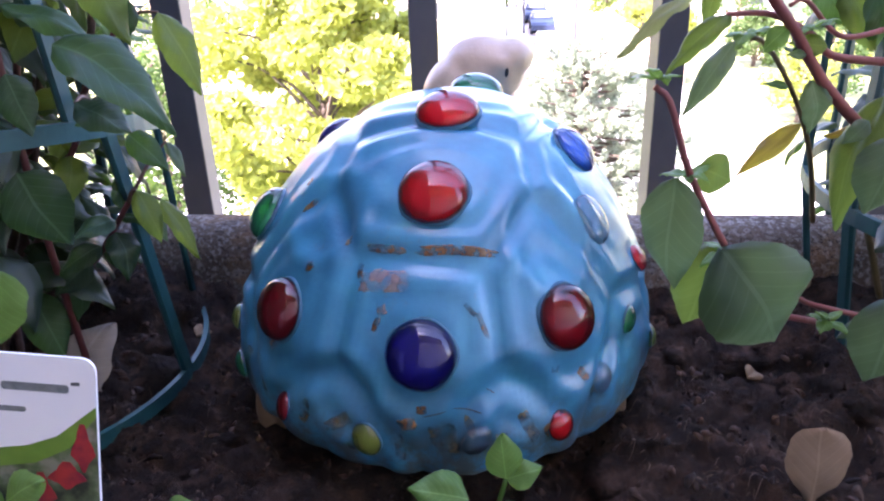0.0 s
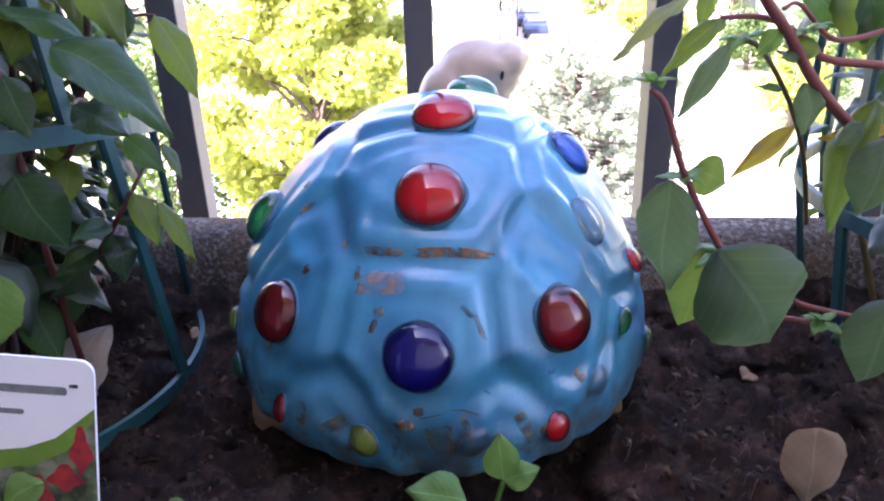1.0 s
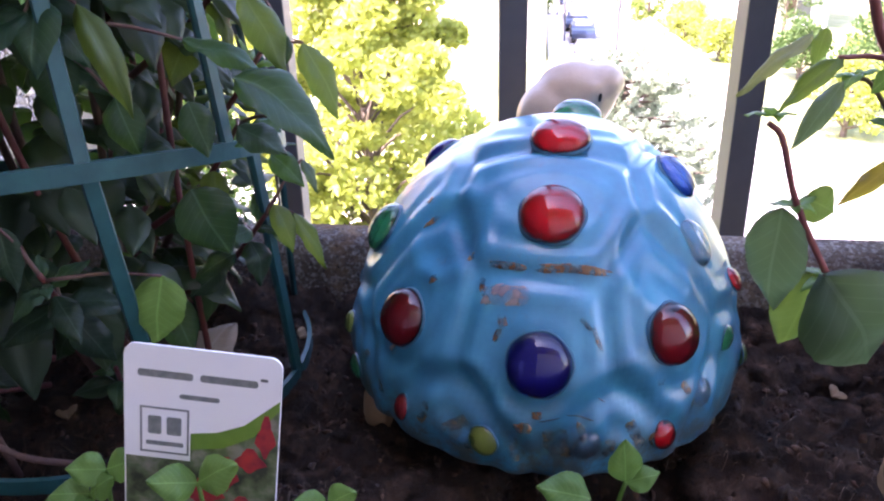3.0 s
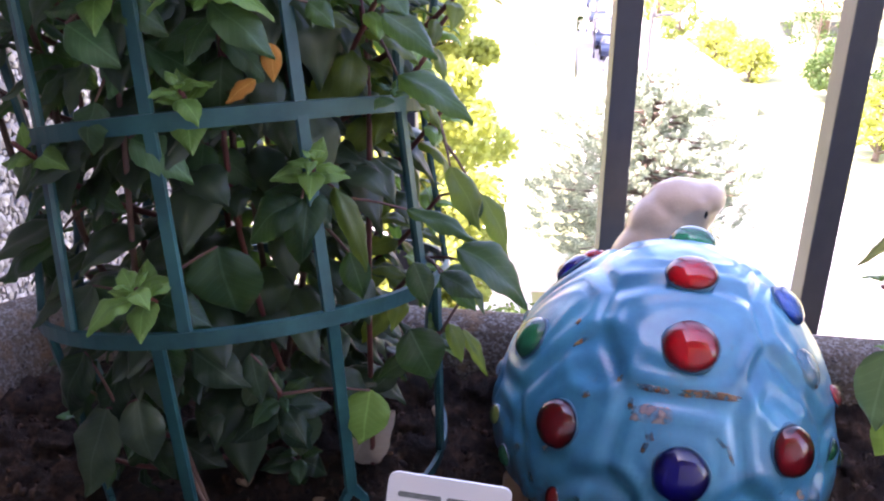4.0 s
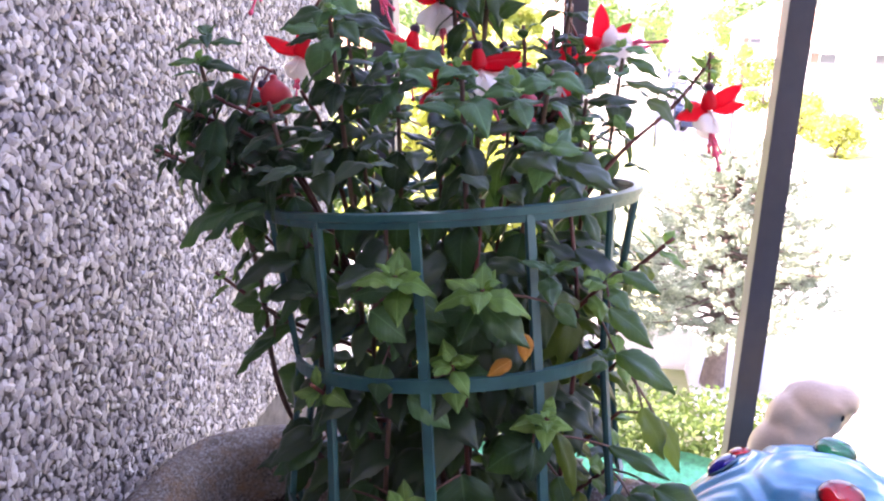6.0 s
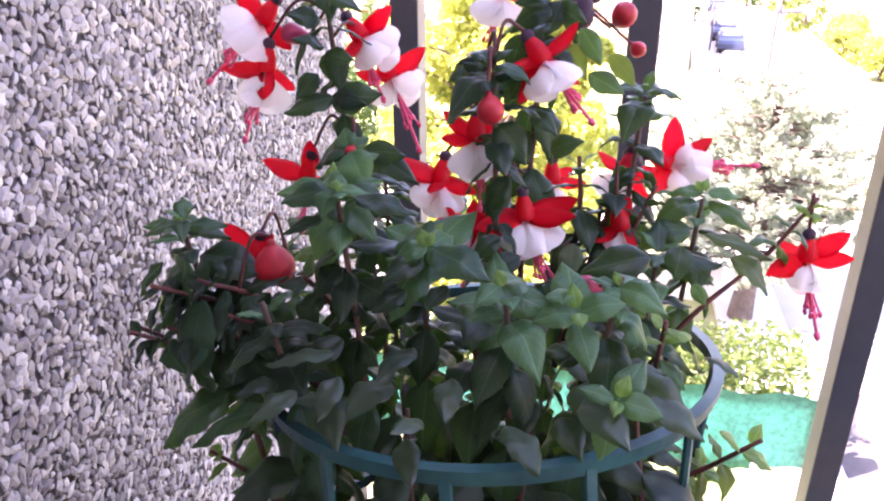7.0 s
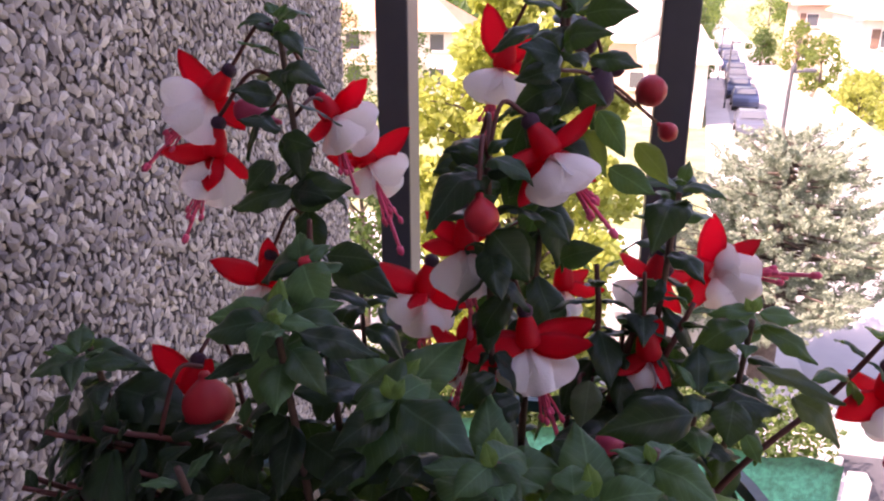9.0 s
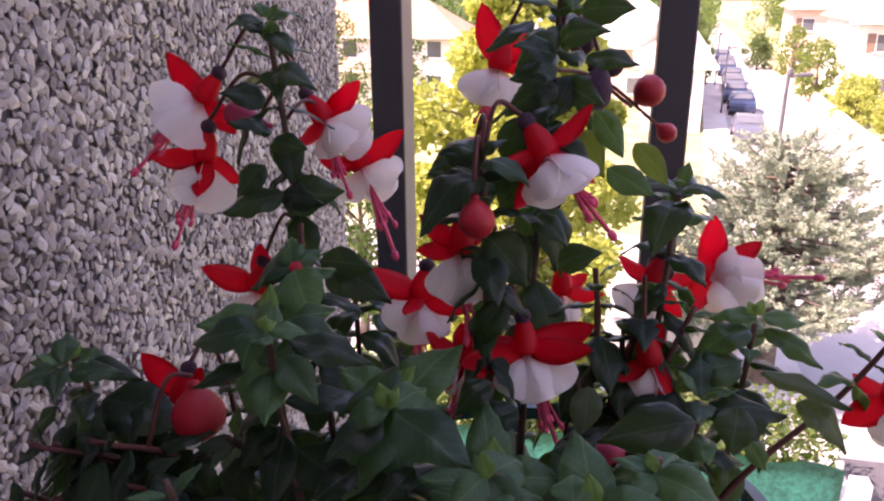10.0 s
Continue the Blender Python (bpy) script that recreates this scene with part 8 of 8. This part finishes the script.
def hedge_place(r, m):
    return np.stack([r.uniform(-6, 3.6, m), r.uniform(11.3, 12.7, m), GROUND_Z + 2.0 * r.uniform(0.02, 1, m) ** 0.6], 1)


tagged(part("hedge", leaf_cloud("hedge", 12000, hedge_place, 0.11, 12), HEDGE), "clipped green hedge behind the netting", "hedge", kind="stuff")


def build_net():
    bm = bmesh.new()
    rows = []
    for i in range(61):
        x = -6 + 9.6 * i / 60
        rows.append([bm.verts.new((x, 11.0 + 0.05 * math.sin(i * 1.3) * (1 - j / 5), GROUND_Z + 1.55 * j / 5 + (0.05 * math.sin(i * 0.8) if j == 5 else 0))) for j in range(6)])
    for a, b in zip(rows, rows[1:]):
        for j in range(5):
            bm.faces.new((a[j], b[j], b[j + 1], a[j + 1]))
    bmesh.ops.solidify(bm, geom=bm.faces[:], thickness=0.02)
    return bm


fence = empty("netting_fence", "turquoise green shade netting fence", "fence", (-1.5, 11.0, GROUND_Z))
piece("netting", build_net(), NET, fence)
for x in (-6, -3, 0, 3.55):
    piece("post", box(x - 0.04, x + 0.04, 11.05, 11.13, GROUND_Z, GROUND_Z + 1.6, 0.01), POLE, fence, smooth=False)
tagged(part("gate_pillar", box(3.68, 3.96, 10.8, 11.08, GROUND_Z, GROUND_Z + 1.4, 0.02), PAVE, None, smooth=False), "pale concrete gate pillar beside the netting", "pillar")
tagged(strip("garden_wall", [(0.068 * y + 10.0, y) for y in (38, 50, 62, 86)], [(0.068 * y + 10.3, y) for y in (38, 50, 62, 86)], GROUND_Z + 1.0, 1.0, RENDER_P), "low pinkish garden wall along the street", "wall")

CAR_BLUE = Mat("blue_car_paint", (0.015, 0.026, 0.06), 0.35, coat=0.4).m
CAR_GREY = Mat("grey_car_paint", (0.08, 0.09, 0.11), 0.35, coat=0.4).m
TYRE = mottled("tyre_rubber", (0.02, 0.02, 0.02), (0.035, 0.035, 0.035), 20, 0.9, 0.2)
CAR_SIDE = [(-2.05, 0.35), (-2.1, 0.75), (-1.95, 0.95), (-1.5, 1.0), (-0.95, 1.4), (0.5, 1.45), (1.05, 1.02), (1.75, 0.88), (2.05, 0.7), (2.05, 0.35)]


def car(x, y, mat, label):
    ob = empty("car", label, "car", (x, y, GROUND_Z + 0.03), "parked cars")
    bm = bmesh.new()
    loops = []
    for sx, k in ((-0.82, 0.94), (-0.86, 1.0), (0.86, 1.0), (0.82, 0.94)):
        loops.append([bm.verts.new((sx * (0.82 if z > 1.05 else 1), yy * k, z)) for yy, z in CAR_SIDE])
    n = len(CAR_SIDE)
    for a, b in zip(loops, loops[1:]):
        for i in range(n):
            bm.faces.new((a[i], a[(i + 1) % n], b[(i + 1) % n], b[i]))
    bm.faces.new(loops[0])
    bm.faces.new(loops[-1][::-1])
    bmesh.ops.recalc_face_normals(bm, faces=bm.faces)
    part("body", bm, mat, ob, smooth=False)
    part("windscreen", box(-0.62, 0.62, -0.01, 0.01, -0.24, 0.24), PANE, ob, smooth=False).matrix_basis = pose(0, -1.26, 1.23, -53.8, 0, 0)
    part("rear_window", box(-0.62, 0.62, -0.01, 0.01, -0.24, 0.24), PANE, ob, smooth=False).matrix_basis = pose(0, 0.81, 1.26, 52, 0, 0)
    for sx in (-1, 1):
        part("side_window", box(-0.01, 0.01, -0.75, 0.45, -0.14, 0.14), PANE, ob, smooth=False).matrix_basis = pose(sx * 0.755, -0.1, 1.2, 0, sx * -16, 0)
        for wy in (-1.3, 1.3):
            bm = bmesh.new()
            bmesh.ops.create_cone(bm, cap_ends=True, segments=18, radius1=0.31, radius2=0.31, depth=0.2, matrix=pose(0, 0, 0, 0, 90, 0))
            w = part("wheel", bm, TYRE, ob, smooth=False)
            w.matrix_basis = pose(sx * 0.78, wy, 0.31)
            bm = bmesh.new()
            bmesh.ops.create_cone(bm, cap_ends=True, segments=14, radius1=0.19, radius2=0.17, depth=0.22, matrix=pose(0, 0, 0, 0, 90, 0))
            part("rim", bm, POLE, w, smooth=False)
    ob.rotation_euler.z = radians(-4.9 + 180)
    return ob


for k, y in enumerate((47.5, 58.2, 64.3, 71.0, 76.8, 84.5, 91.5, 100)):
    car(0.0865 * y + (3.35, 3.5, 3.3, 3.45, 3.55)[k % 5], y, CAR_GREY if k in (0, 3, 6) else CAR_BLUE, "parked grey car beside the kerb" if k in (0, 3, 6) else "parked dark blue car beside the kerb")


def lamp_post(x, y, h):
    ob = empty("street_lamp", "thin grey steel street lamp post", "street lamp", (x, y, GROUND_Z), "street lamps")
    bm = bmesh.new()
    tube_into(bm, glide([(0, 0, 0), (0, 0, h * 0.95), (0.12, 0, h), (0.35, 0, h + 0.05)], 24), [0.065 - 0.03 * k / 23 for k in range(24)], 8)
    part("pole", bm, POLE_DARK, ob)
    part("lamp_head", box(0.3, 0.62, -0.1, 0.1, h + 0.02, h + 0.12, 0.03), POLE_DARK, ob)


lamp_post(7.05, 56.9, 4.6)
lamp_post(4.35, 22.8, 6.2)
lamp_post(8.4, 74, 4.6)

# ---- pebbles of the wall ----
LUMPS = [lump(k + 20, 0.58, 0.75) for k in range(14)]


def build_pebbles():
    r = random.Random(3)
    near, rest = [], []
    step = 0.0063
    y = 0.14
    row = 0
    while y < WALL_END - 0.003:
        z = -0.04 + (row % 2) * step / 2
        while z < 0.72:
            yy, zz = y + r.uniform(-0.3, 0.3) * step, z + r.uniform(-0.3, 0.3) * step
            s = 0.0036 * r.uniform(0.62, 1.32)
            m = Matrix.LocRotScale((WALL_X + s * 0.18, yy, zz), Euler((r.uniform(-0.25, 0.25), math.pi / 2 + r.uniform(-0.25, 0.25), r.uniform(0, 0.2))), None) @ Matrix.Rotation(r.uniform(0, 6.28), 4, "Z") @ Matrix.Diagonal((s * r.uniform(1.0, 1.5), s * r.uniform(0.85, 1.1), s, 1))
            (near if 0.34 < yy < 0.46 and 0.40 < zz < 0.545 and len(near) < 300 else rest).append(m)
            z += step
        y += step * 0.9
        row += 1
    # a few small ones in the gaps
    for _ in range(5000):
        s = 0.0015 * r.uniform(0.6, 1.2)
        rest.append(Matrix.LocRotScale((WALL_X + s * 0.3, r.uniform(0.14, WALL_END - 0.003), r.uniform(-0.04, 0.72)), Euler((r.random() * 6, r.random() * 6, r.random() * 6)), (s * 1.3, s, s)))
    tagged(part("pebbles", scattered("pebbles", LUMPS, [np.array(m) for m in rest]), STONE, wall_left, "grey, white and mauve crushed stone"), kind="stuff")
    datas = []
    for v, f in LUMPS:
        me = bpy.data.meshes.new("pebble")
        me.from_pydata(v.tolist(), [], f.tolist())
        me.materials.append(STONE_P)
        datas.append(me)
    for k, m in enumerate(near):
        ob = part("pebble", datas[k % len(datas)], None, wall_left)
        ob.matrix_basis = m


build_pebbles()
